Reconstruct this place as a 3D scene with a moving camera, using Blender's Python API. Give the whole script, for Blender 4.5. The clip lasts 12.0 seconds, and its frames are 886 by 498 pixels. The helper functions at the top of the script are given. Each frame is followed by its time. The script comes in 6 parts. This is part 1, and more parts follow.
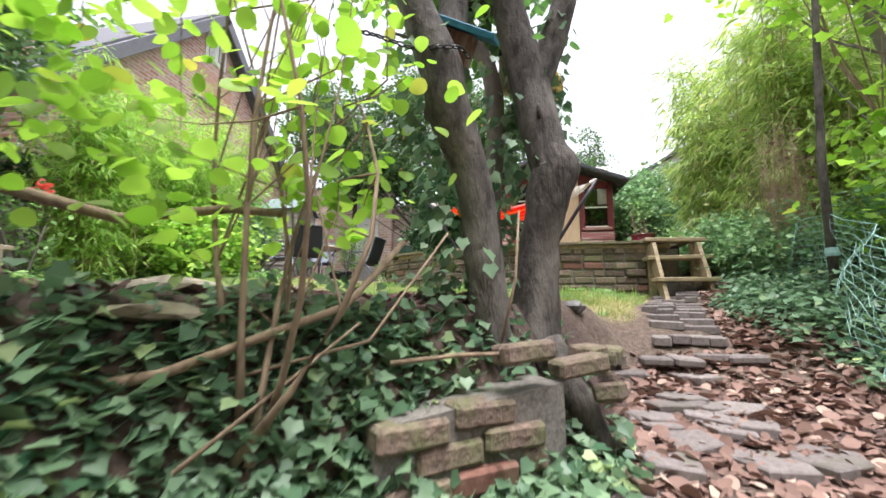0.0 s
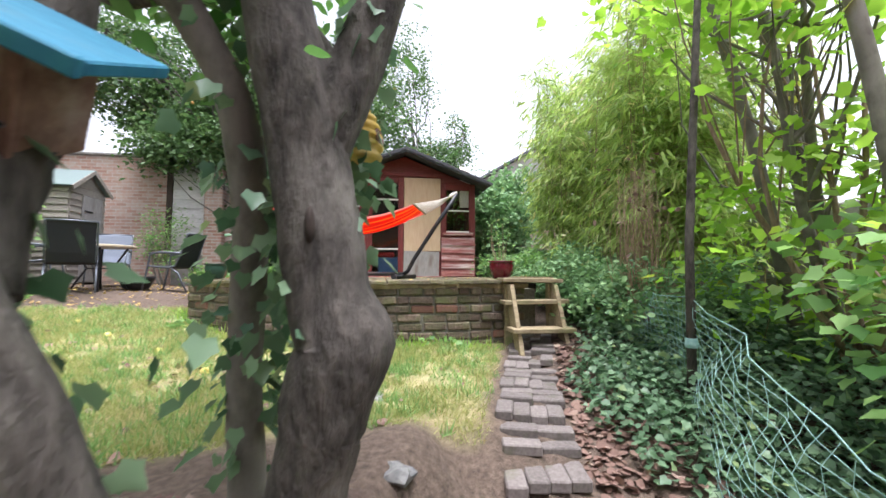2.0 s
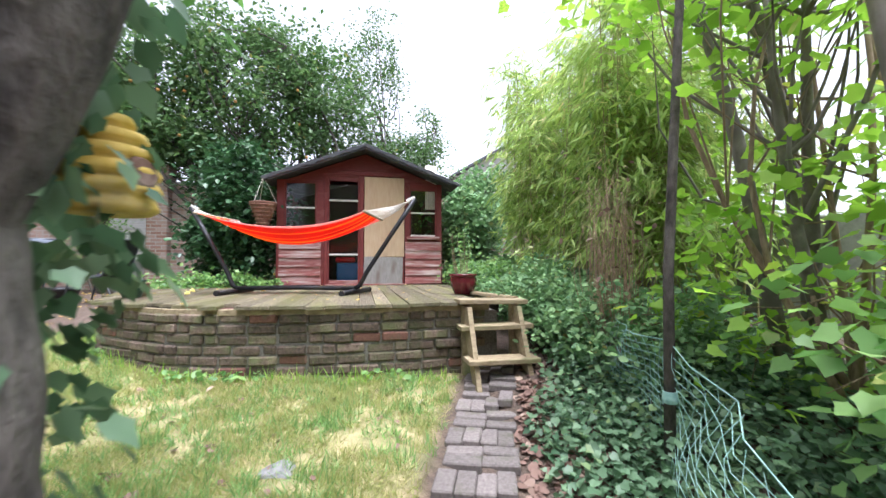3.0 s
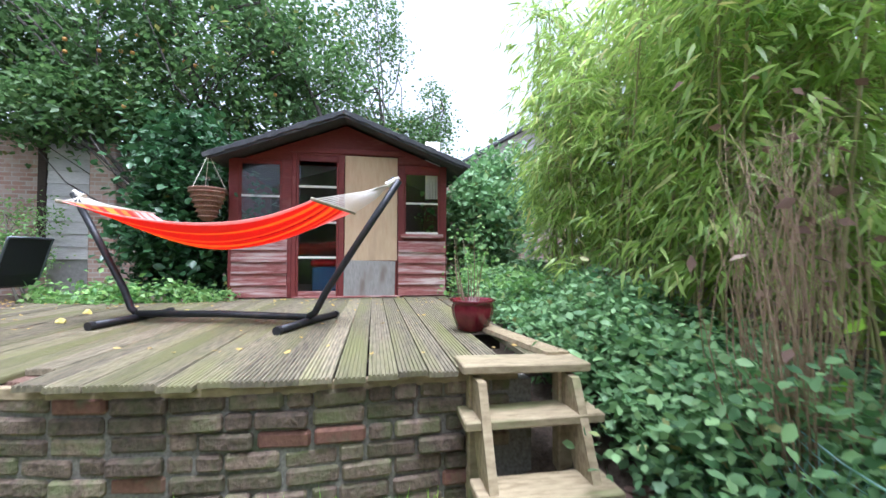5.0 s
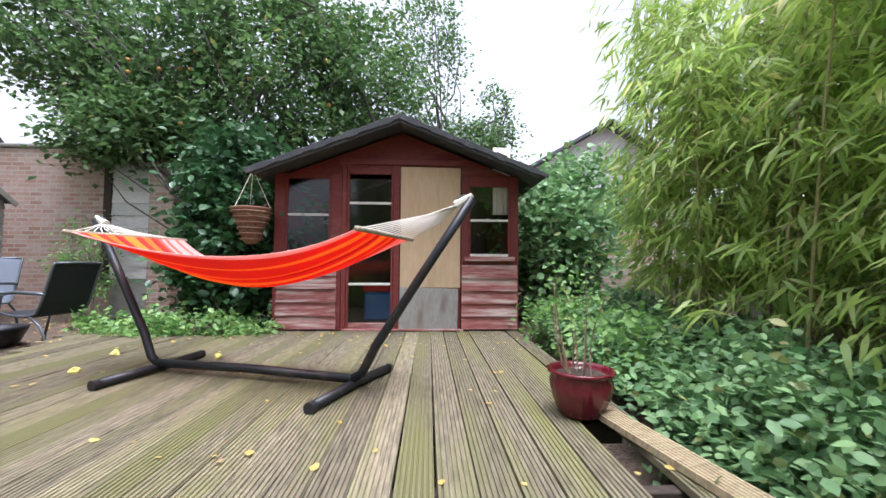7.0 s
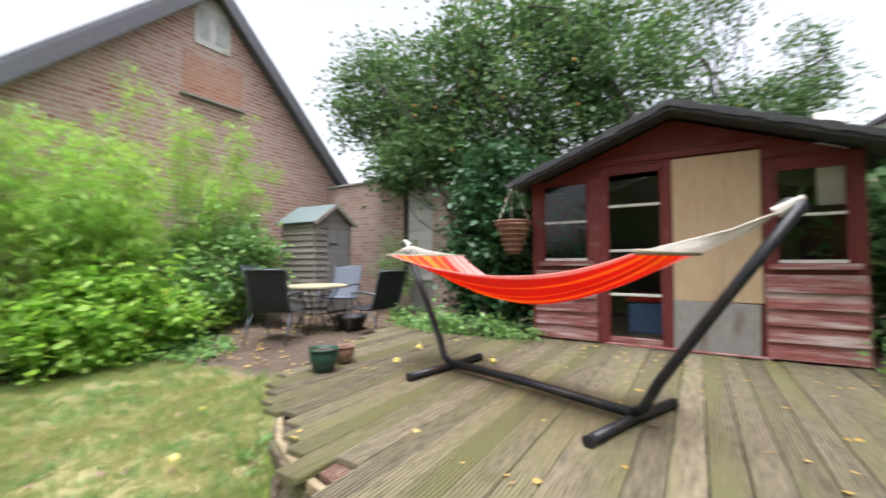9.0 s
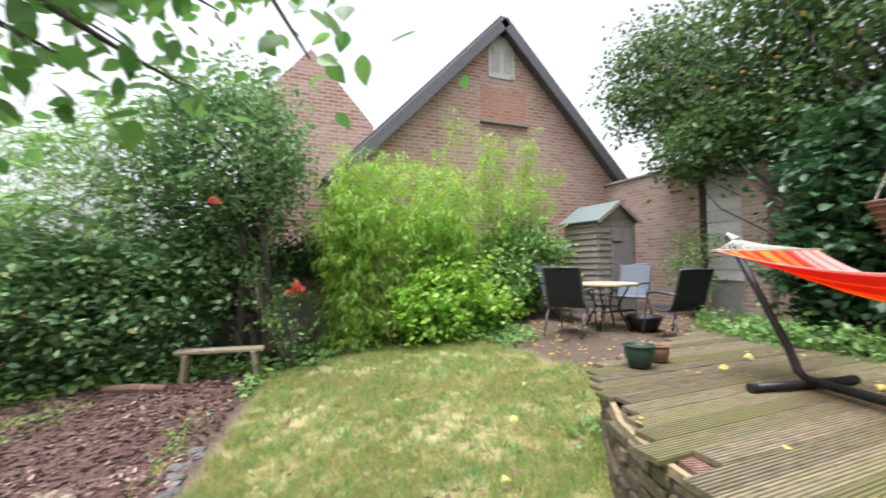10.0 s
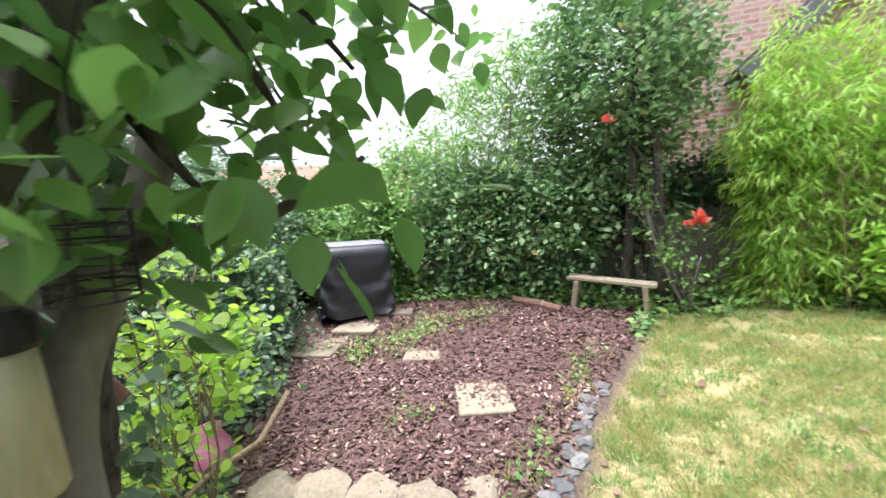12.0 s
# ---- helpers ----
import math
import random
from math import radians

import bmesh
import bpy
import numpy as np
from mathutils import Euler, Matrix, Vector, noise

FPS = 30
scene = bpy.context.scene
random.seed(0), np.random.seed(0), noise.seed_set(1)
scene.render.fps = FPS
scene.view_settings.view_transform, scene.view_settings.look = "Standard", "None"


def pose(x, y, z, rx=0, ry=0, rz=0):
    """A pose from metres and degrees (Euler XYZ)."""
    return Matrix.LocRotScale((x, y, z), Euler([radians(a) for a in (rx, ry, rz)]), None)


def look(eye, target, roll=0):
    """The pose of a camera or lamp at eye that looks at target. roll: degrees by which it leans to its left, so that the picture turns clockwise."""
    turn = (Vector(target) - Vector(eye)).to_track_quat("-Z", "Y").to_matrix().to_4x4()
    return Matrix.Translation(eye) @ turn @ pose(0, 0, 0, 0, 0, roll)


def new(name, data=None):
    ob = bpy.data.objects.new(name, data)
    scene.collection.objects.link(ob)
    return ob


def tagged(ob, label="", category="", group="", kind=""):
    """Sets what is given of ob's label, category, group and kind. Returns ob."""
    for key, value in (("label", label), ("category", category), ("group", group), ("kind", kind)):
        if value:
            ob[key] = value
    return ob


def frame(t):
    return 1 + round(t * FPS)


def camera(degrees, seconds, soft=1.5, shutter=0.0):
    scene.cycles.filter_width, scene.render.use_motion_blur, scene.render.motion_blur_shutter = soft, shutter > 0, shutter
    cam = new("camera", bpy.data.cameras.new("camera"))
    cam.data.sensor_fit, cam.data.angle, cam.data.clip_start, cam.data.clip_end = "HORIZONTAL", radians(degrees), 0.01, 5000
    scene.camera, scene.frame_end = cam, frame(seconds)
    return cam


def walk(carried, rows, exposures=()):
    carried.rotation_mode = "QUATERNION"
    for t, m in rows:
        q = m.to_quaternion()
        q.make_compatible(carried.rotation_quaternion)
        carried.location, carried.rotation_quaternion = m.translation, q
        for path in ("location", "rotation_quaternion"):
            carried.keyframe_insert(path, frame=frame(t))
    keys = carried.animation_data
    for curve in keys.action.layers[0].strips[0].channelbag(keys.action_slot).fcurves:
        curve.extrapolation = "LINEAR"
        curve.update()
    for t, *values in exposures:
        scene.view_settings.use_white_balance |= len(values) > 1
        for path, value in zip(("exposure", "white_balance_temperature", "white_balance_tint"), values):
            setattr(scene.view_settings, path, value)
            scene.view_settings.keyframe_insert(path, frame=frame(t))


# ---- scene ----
cam = camera(96.2, 12.0, 1.5, 0.3)
PATH = [
    (0, (-0.745, -8.389, -0.248), (-1.068, -6.435, 0.035), 0.2),
    (0.5, (-0.752, -8.133, -0.009), (-0.908, -6.158, 0.268), 0.3),
    (1, (-0.648, -7.929, 0.113), (-0.586, -5.944, 0.348), 0.3),
    (1.5, (-0.556, -7.673, 0.361), (-0.323, -5.69, 0.491), 0.1),
    (2, (-0.436, -7.444, 0.573), (-0.116, -5.474, 0.695), -0.0),
    (2.5, (-0.259, -7.259, 0.706), (0.14, -5.302, 0.8), 0.1),
    (3, (-0.088, -7.006, 0.822), (0.334, -5.053, 0.908), -0.2),
    (3.2, (-0.022, -6.874, 0.846), (0.397, -4.919, 0.927), -0.5),
    (4.8, (0.351, -5.565, 0.948), (0.736, -3.603, 0.989), -0.0),
    (5, (0.365, -5.415, 1.026), (0.725, -3.448, 1.071), 0.2),
    (5.5, (0.407, -5.16, 1.106), (0.733, -3.188, 1.156), 0.3),
    (6, (0.42, -4.971, 1.179), (0.674, -2.988, 1.233), 0.2),
    (6.5, (0.365, -4.777, 1.25), (0.54, -2.786, 1.312), 0.4),
    (6.7, (0.344, -4.694, 1.237), (0.477, -2.701, 1.321), 0.4),
    (8.5, (0.193, -4.383, 1.327), (-0.094, -2.406, 1.411), 0.3),
    (9, (0.176, -4.539, 1.383), (-0.881, -2.842, 1.445), -0.3),
    (9.5, (0.085, -4.759, 1.356), (-1.495, -3.535, 1.434), -0.7),
    (10, (0.103, -4.975, 1.373), (-1.757, -4.244, 1.443), -0.8),
    (10.5, (0.133, -5.232, 1.363), (-1.84, -4.911, 1.389), -0.9),
    (11, (0.129, -5.379, 1.357), (-1.865, -5.488, 1.239), -0.8),
    (11.5, (-0.14, -5.431, 1.391), (-2.042, -6.016, 1.185), -1.5),
    (12, (-0.548, -5.427, 1.392), (-2.317, -6.32, 1.123), -1.7),
]
walk(cam, [(t, look(eye, target, roll)) for t, eye, target, roll in PATH], [(0.0, 1.98, 6200, 16), (1.5, 1.85, 6100, 17), (3.0, 1.95, 5800, 17), (5.5, 1.9, 5350, 15), (6.7, 1.7, 5700, 17), (9.0, 1.5, 6150, 14), (10.5, 1.62, 6300, 15), (12.0, 1.95, 6150, 18)])

# ---- world and light: bright overcast ----
world = bpy.data.worlds.new("overcast_sky")
scene.world = world
world.use_nodes = True
wn, wl = world.node_tree.nodes, world.node_tree.links
sky = wn.new("ShaderNodeTexSky")
sky.sky_type, sky.sun_disc = "NISHITA", False
sky.sun_elevation, sky.sun_rotation = radians(78), radians(160)
sky.air_density, sky.dust_density, sky.ozone_density = 1.0, 4.0, 1.0
hs = wn.new("ShaderNodeHueSaturation")
hs.inputs["Saturation"].default_value = 0.16
wl.new(sky.outputs[0], hs.inputs["Color"])
wl.new(hs.outputs[0], wn["Background"].inputs["Color"])
wn["Background"].inputs["Strength"].default_value = 0.12
sun_data = bpy.data.lights.new("sun", "SUN")
sun_data.energy, sun_data.angle, sun_data.color = 1.5, radians(30), (1.0, 0.98, 0.95)
sun = new("sun", sun_data)
sun.matrix_world = look((0, 0, 20), (-0.8, 2.2, 20 - 11))

RNG = np.random.default_rng(7)


# ---- materials ----
def nodes_of(name):
    m = bpy.data.materials.new(name)
    m.use_nodes = True
    nt = m.node_tree
    return m, nt, nt.nodes["Principled BSDF"]


def add(nt, kind, **ins):
    n = nt.nodes.new(kind)
    for k, v in ins.items():
        n.inputs[k].default_value = v
    return n


def ramp(nt, src, c1, c2, lo=0.3, hi=0.7):
    r = nt.nodes.new("ShaderNodeValToRGB")
    r.color_ramp.elements[0].position, r.color_ramp.elements[1].position = lo, hi
    r.color_ramp.elements[0].color, r.color_ramp.elements[1].color = (*c1, 1), (*c2, 1)
    nt.links.new(src, r.inputs[0])
    return r.outputs[0]


def mixc(nt, fac, a, b, blend="MIX"):
    n = nt.nodes.new("ShaderNodeMix")
    n.data_type, n.blend_type = "RGBA", blend
    for sock, v in ((n.inputs[0], fac), (n.inputs[6], a), (n.inputs[7], b)):
        if isinstance(v, (int, float)):
            sock.default_value = v
        elif isinstance(v, tuple):
            sock.default_value = (*v, 1)
        else:
            nt.links.new(v, sock)
    return n.outputs[2]


def coords(nt, stretch=(1, 1, 1), kind="Object"):
    tc = nt.nodes.new("ShaderNodeTexCoord")
    mp = nt.nodes.new("ShaderNodeMapping")
    mp.inputs["Scale"].default_value = stretch
    nt.links.new(tc.outputs[kind], mp.inputs[0])
    return mp.outputs[0]


def noise_out(nt, vec, scale, detail=4, rough=0.6):
    n = add(nt, "ShaderNodeTexNoise", Scale=scale, Detail=detail, Roughness=rough)
    nt.links.new(vec, n.inputs["Vector"])
    return n.outputs[0]


def bump(nt, bsdf, src, strength, dist):
    b = add(nt, "ShaderNodeBump", Strength=strength, Distance=dist)
    nt.links.new(src, b.inputs["Height"])
    nt.links.new(b.outputs[0], bsdf.inputs["Normal"])


def surface(name, c1, c2, stain=None, scale=30, big=3, rough=0.8, metal=0.0, relief=0.4, depth=0.004,
            stretch=(1, 1, 1), vary=0.0, stain_lo=0.55, stain_hi=0.7, spec=0.4):
    """Grain at one scale, stains at another, and relief."""
    m, nt, b = nodes_of(name)
    v = coords(nt, stretch)
    if vary:
        oi = nt.nodes.new("ShaderNodeObjectInfo")
        av = nt.nodes.new("ShaderNodeVectorMath")
        av.operation = "MULTIPLY_ADD"
        cx = nt.nodes.new("ShaderNodeCombineXYZ")
        for i in range(3):
            nt.links.new(oi.outputs["Random"], cx.inputs[i])
        nt.links.new(cx.outputs[0], av.inputs[0])
        av.inputs[1].default_value = (37, 51, 23)
        nt.links.new(v, av.inputs[2])
        v = av.outputs[0]
    g = noise_out(nt, v, scale)
    col = ramp(nt, g, c1, c2)
    if stain:
        col = mixc(nt, ramp(nt, noise_out(nt, v, big, 5), (0, 0, 0), (1, 1, 1), stain_lo, stain_hi), col, stain)
    if vary:
        hv = nt.nodes.new("ShaderNodeHueSaturation")
        mr = add(nt, "ShaderNodeMapRange")
        mr.inputs[3].default_value, mr.inputs[4].default_value = 1 - vary, 1 + vary
        nt.links.new(oi.outputs["Random"], mr.inputs[0])
        nt.links.new(mr.outputs[0], hv.inputs["Value"])
        nt.links.new(col, hv.inputs["Color"])
        col = hv.outputs[0]
    nt.links.new(col, b.inputs["Base Color"])
    b.inputs["Roughness"].default_value, b.inputs["Metallic"].default_value = rough, metal
    b.inputs["Specular IOR Level"].default_value = spec
    if relief:
        bump(nt, b, g, relief, depth)
    return m


def leafy(name, c1, c2, c3=None, rare=0.97, through_light=0.35, rough=0.45):
    """Leaves: colour by leaf, light passing through."""
    m, nt, b = nodes_of(name)
    ge = nt.nodes.new("ShaderNodeNewGeometry")
    col = ramp(nt, ge.outputs["Random Per Island"], c1, c2, 0.0, 0.93)
    if c3:
        gt = nt.nodes.new("ShaderNodeMath")
        gt.operation = "GREATER_THAN"
        gt.inputs[1].default_value = rare
        nt.links.new(ge.outputs["Random Per Island"], gt.inputs[0])
        col = mixc(nt, gt.outputs[0], col, c3)
    v = coords(nt)
    col = mixc(nt, ramp(nt, noise_out(nt, v, 1.6, 2), (0, 0, 0), (1, 1, 1), 0.35, 0.7), col,
               tuple(p * 0.6 + q * 0.42 for p, q in zip(c1, c2)))
    nt.links.new(col, b.inputs["Base Color"])
    b.inputs["Roughness"].default_value = rough
    b.inputs["Specular IOR Level"].default_value = 0.35
    tr = nt.nodes.new("ShaderNodeBsdfTranslucent")
    light = nt.nodes.new("ShaderNodeHueSaturation")
    light.inputs["Value"].default_value, light.inputs["Saturation"].default_value = 1.5, 1.1
    nt.links.new(col, light.inputs["Color"])
    nt.links.new(light.outputs[0], tr.inputs["Color"])
    mx = nt.nodes.new("ShaderNodeMixShader")
    mx.inputs[0].default_value = through_light
    nt.links.new(b.outputs[0], mx.inputs[1])
    nt.links.new(tr.outputs[0], mx.inputs[2])
    nt.links.new(mx.outputs[0], nt.nodes["Material Output"].inputs["Surface"])
    return m


def glass_mat(name):
    m, nt, b = nodes_of(name)
    b.inputs["Base Color"].default_value = (0.92, 0.95, 0.94, 1)
    b.inputs["Roughness"].default_value, b.inputs["Transmission Weight"].default_value = 0.02, 1.0
    b.inputs["IOR"].default_value = 1.33
    return m


def brickwork(name, c1, c2, mortar, width=0.215, row=0.075, gap=0.011, axis="YZ"):
    """Courses on a far wall, with stains."""
    m, nt, b = nodes_of(name)
    tc = nt.nodes.new("ShaderNodeTexCoord")
    sp, cb = nt.nodes.new("ShaderNodeSeparateXYZ"), nt.nodes.new("ShaderNodeCombineXYZ")
    nt.links.new(tc.outputs["Object"], sp.inputs[0])
    nt.links.new(sp.outputs[axis[0]], cb.inputs[0])
    nt.links.new(sp.outputs[axis[1]], cb.inputs[1])
    br = add(nt, "ShaderNodeTexBrick", Scale=1.0, Color1=(*c1, 1), Color2=(*c2, 1), Mortar=(*mortar, 1))
    br.inputs["Mortar Size"].default_value, br.inputs["Brick Width"].default_value = gap, width
    br.inputs["Row Height"].default_value, br.inputs["Mortar Smooth"].default_value = row, 0.3
    nt.links.new(cb.outputs[0], br.inputs["Vector"])
    v = coords(nt)
    col = mixc(nt, ramp(nt, noise_out(nt, v, 0.9, 6), (0, 0, 0), (0.6, 0.6, 0.6), 0.45, 0.7), br.outputs[0], (0.5, 0.4, 0.35))
    col = mixc(nt, ramp(nt, noise_out(nt, v, 14, 4), (0, 0, 0), (0.5, 0.5, 0.5), 0.45, 0.7), col, (0.42, 0.2, 0.14))
    nt.links.new(col, b.inputs["Base Color"])
    b.inputs["Roughness"].default_value = 0.9
    bump(nt, b, br.outputs["Fac"], -0.5, 0.01)
    return m


M_BARK = surface("grey_brown_bark", (0.03, 0.026, 0.022), (0.115, 0.099, 0.084), (0.175, 0.158, 0.135), 26, 5.0, 0.92, relief=1.0, depth=0.022, stretch=(1, 1, 0.4), stain_lo=0.5, stain_hi=0.68)
M_BARK2 = surface("pale_smooth_bark", (0.13, 0.115, 0.095), (0.26, 0.235, 0.2), (0.07, 0.055, 0.042), 16, 4.0, 0.85, relief=0.6, depth=0.007, stretch=(1, 1, 0.6))
M_TWIG = surface("dry_twig", (0.16, 0.11, 0.07), (0.32, 0.24, 0.16), None, 40, 3, 0.9, stretch=(1, 1, 0.3))
M_DEADTWIG = surface("dead_pinkish_twig", (0.24, 0.16, 0.1), (0.45, 0.31, 0.22), None, 40, 3, 0.9)
M_CULM = surface("bamboo_culm", (0.22, 0.2, 0.08), (0.36, 0.31, 0.15), None, 20, 3, 0.5)
M_RED = surface("faded_red_paint", (0.125, 0.021, 0.02), (0.175, 0.034, 0.029), (0.24, 0.09, 0.08), 34, 3.5, 0.62, relief=0.25, depth=0.002, stretch=(0.5, 1, 2), vary=0.12, stain_lo=0.58, stain_hi=0.8)
M_REDWORN = surface("worn_red_and_white_paint", (0.17, 0.035, 0.03), (0.33, 0.14, 0.125), (0.48, 0.38, 0.35), 18, 5, 0.75, relief=0.4, depth=0.003, stretch=(0.35, 1, 4), vary=0.16, stain_lo=0.46, stain_hi=0.66)
M_PLY = surface("bare_plywood", (0.47, 0.33, 0.2), (0.54, 0.4, 0.26), (0.42, 0.3, 0.19), 9, 1.4, 0.7, relief=0.08, stretch=(3, 1, 0.5))
M_GREYBOARD = surface("weathered_grey_board", (0.24, 0.225, 0.21), (0.34, 0.32, 0.3), (0.2, 0.16, 0.14), 24, 3, 0.85, stretch=(2, 1, 0.6))
M_FELT = surface("roofing_felt", (0.035, 0.037, 0.04), (0.075, 0.078, 0.085), (0.12, 0.12, 0.11), 120, 3, 0.9, relief=0.7, depth=0.004)
M_WHITE = surface("flaking_white_paint", (0.62, 0.6, 0.56), (0.74, 0.72, 0.68), (0.4, 0.34, 0.28), 30, 6, 0.6, relief=0.2, depth=0.002)
M_GLASS = glass_mat("window_glass")
# Near-black wood: the shade inside the summerhouse is put into its colour.
M_SHADED_DARKWOOD = surface("dark_wood_with_inside_shade", (0.03, 0.022, 0.017), (0.06, 0.042, 0.032), None, 20, 3, 0.85, stretch=(1, 1, 3))
M_DECK = surface("mossy_grey_decking", (0.09, 0.076, 0.05), (0.25, 0.212, 0.14), (0.17, 0.165, 0.065), 26, 1.7, 0.82, relief=0.5, depth=0.003, stretch=(2.2, 0.28, 1), vary=0.26, stain_lo=0.44, stain_hi=0.66)
M_STEPWOOD = surface("weathered_step_timber", (0.2, 0.15, 0.085), (0.4, 0.32, 0.2), (0.2, 0.22, 0.09), 26, 3, 0.82, relief=0.5, depth=0.003, stretch=(0.4, 2, 1), vary=0.12)
M_BRICK = surface("weathered_wall_brick", (0.085, 0.062, 0.047), (0.23, 0.165, 0.125), (0.12, 0.13, 0.06), 34, 6, 0.92, relief=1.0, depth=0.014, vary=0.4, stain_lo=0.45, stain_hi=0.68)
M_BRICKRED = surface("red_wall_brick", (0.13, 0.06, 0.045), (0.22, 0.11, 0.08), (0.14, 0.12, 0.075), 40, 7, 0.92, relief=0.8, depth=0.006, vary=0.2)
M_MORTAR = surface("dirty_mortar", (0.1, 0.092, 0.078), (0.24, 0.22, 0.19), (0.08, 0.09, 0.05), 60, 4, 0.95, relief=0.8, depth=0.005)
M_PAVER = surface("worn_grey_paving_brick", (0.125, 0.105, 0.096), (0.22, 0.19, 0.175), (0.12, 0.112, 0.08), 50, 6, 0.85, relief=0.5, depth=0.004, vary=0.2)
M_SLAB = surface("sandy_paving_slab", (0.2, 0.17, 0.125), (0.32, 0.275, 0.2), (0.15, 0.13, 0.09), 40, 3, 0.88, relief=0.5, depth=0.004, vary=0.15)
M_STONE = surface("garden_stone", (0.1, 0.1, 0.1), (0.22, 0.215, 0.2), (0.08, 0.09, 0.11), 25, 4, 0.8, relief=0.6, depth=0.006, vary=0.4)
M_METAL = surface("dark_powder_coated_steel", (0.018, 0.018, 0.021), (0.034, 0.034, 0.04), (0.06, 0.05, 0.045), 50, 5, 0.42, 0.3, relief=0.1)
M_GREYMETAL = surface("grey_chair_frame", (0.1, 0.11, 0.13), (0.16, 0.175, 0.2), None, 50, 5, 0.4, 0.5, relief=0.05)
M_MESHCLOTH = surface("black_sling_fabric", (0.012, 0.013, 0.016), (0.03, 0.032, 0.037), None, 300, 5, 0.75, relief=0.4, depth=0.002)
M_GREYCLOTH = surface("grey_blue_sling_fabric", (0.12, 0.14, 0.18), (0.17, 0.19, 0.23), None, 300, 5, 0.7, relief=0.4, depth=0.002)
M_TABLE = surface("mosaic_table_top", (0.4, 0.33, 0.22), (0.56, 0.48, 0.34), (0.25, 0.22, 0.17), 45, 12, 0.5)
M_GLAZE = surface("dark_red_glaze", (0.09, 0.005, 0.012), (0.15, 0.012, 0.022), (0.04, 0.008, 0.01), 12, 5, 0.18, relief=0.1, spec=0.6)
M_GREENPOT = surface("green_plastic_pot", (0.018, 0.05, 0.034), (0.03, 0.075, 0.05), None, 20, 5, 0.4, relief=0.05)
M_TERRA = surface("old_terracotta", (0.2, 0.11, 0.075), (0.29, 0.17, 0.12), (0.2, 0.18, 0.14), 30, 6, 0.9)
M_SOIL = surface("potting_soil", (0.03, 0.022, 0.016), (0.085, 0.062, 0.045), None, 90, 5, 0.95, relief=1.0, depth=0.01)
M_ROPE = surface("pale_cotton_cord", (0.6, 0.54, 0.47), (0.76, 0.7, 0.63), None, 200, 5, 0.9)
M_WICKER = surface("brown_wicker", (0.13, 0.06, 0.04), (0.28, 0.15, 0.1), (0.36, 0.24, 0.17), 60, 8, 0.8, relief=0.8, depth=0.006)
M_BLUE = surface("blue_painted_board", (0.022, 0.15, 0.24), (0.04, 0.21, 0.32), (0.06, 0.16, 0.21), 20, 5, 0.6, relief=0.3, stretch=(1, 3, 1))
M_BIRDWOOD = surface("brown_nest_box_wood", (0.14, 0.075, 0.055), (0.25, 0.15, 0.11), (0.33, 0.25, 0.2), 25, 6, 0.85, relief=0.5, stretch=(3, 1, 1))
M_YELLOW = surface("yellow_coiled_straw", (0.6, 0.4, 0.06), (0.75, 0.54, 0.13), (0.62, 0.5, 0.25), 40, 8, 0.6, relief=0.4)
M_COVER = surface("black_vinyl_cover", (0.022, 0.024, 0.03), (0.045, 0.048, 0.057), (0.055, 0.057, 0.062), 8, 3, 0.38, relief=0.25, depth=0.02)
M_GREYCOVER = surface("grey_vinyl_top", (0.19, 0.2, 0.22), (0.26, 0.27, 0.29), None, 8, 3, 0.45, relief=0.25, depth=0.01)
M_WIRE = surface("pale_green_plastic_wire", (0.2, 0.38, 0.34), (0.33, 0.5, 0.46), None, 30, 5, 0.45)
M_BLACKWIRE = surface("black_coated_wire", (0.012, 0.012, 0.013), (0.025, 0.025, 0.026), None, 30, 5, 0.4)
M_CLAP = surface("weathered_pale_clapboard", (0.5, 0.48, 0.47), (0.66, 0.64, 0.63), (0.38, 0.35, 0.32), 24, 2.2, 0.85, relief=0.4, depth=0.003, stretch=(0.5, 0.5, 3), vary=0.12)
M_SHEDWOOD = surface("weathered_grey_brown_boards", (0.2, 0.18, 0.155), (0.32, 0.29, 0.255), (0.15, 0.13, 0.11), 24, 2.2, 0.85, relief=0.4, depth=0.003, stretch=(0.5, 0.5, 3), vary=0.14)
M_SHEDDOOR = surface("grey_shed_door", (0.2, 0.19, 0.185), (0.27, 0.26, 0.25), (0.17, 0.155, 0.14), 20, 3, 0.8, stretch=(2, 2, 0.6))
M_SHEDFELT = surface("green_grey_felt", (0.12, 0.16, 0.16), (0.19, 0.24, 0.23), None, 90, 3, 0.9, relief=0.5)
M_SLATE = surface("dark_grey_roof_tiles", (0.07, 0.072, 0.08), (0.13, 0.13, 0.14), None, 12, 1.5, 0.8)
M_CLAYTILE = surface("clay_roof_tiles", (0.3, 0.14, 0.1), (0.42, 0.22, 0.16), (0.3, 0.22, 0.18), 14, 1.0, 0.85, relief=0.8, depth=0.02, stretch=(1, 1, 6))
M_HOUSEBRICK = brickwork("old_red_house_brick", (0.36, 0.16, 0.12), (0.56, 0.36, 0.3), (0.56, 0.5, 0.44), 0.225, 0.08, 0.014)
M_PANELBRICK = brickwork("orange_infill_brick", (0.42, 0.17, 0.1), (0.52, 0.26, 0.17), (0.46, 0.36, 0.28), 0.225, 0.08, 0.012)
M_WALLBRICK = brickwork("old_boundary_brick", (0.28, 0.16, 0.12), (0.42, 0.34, 0.29), (0.42, 0.39, 0.34), axis="XZ")
M_RENDER = surface("cream_render", (0.55, 0.49, 0.38), (0.64, 0.58, 0.47), (0.45, 0.4, 0.32), 30, 2, 0.9)
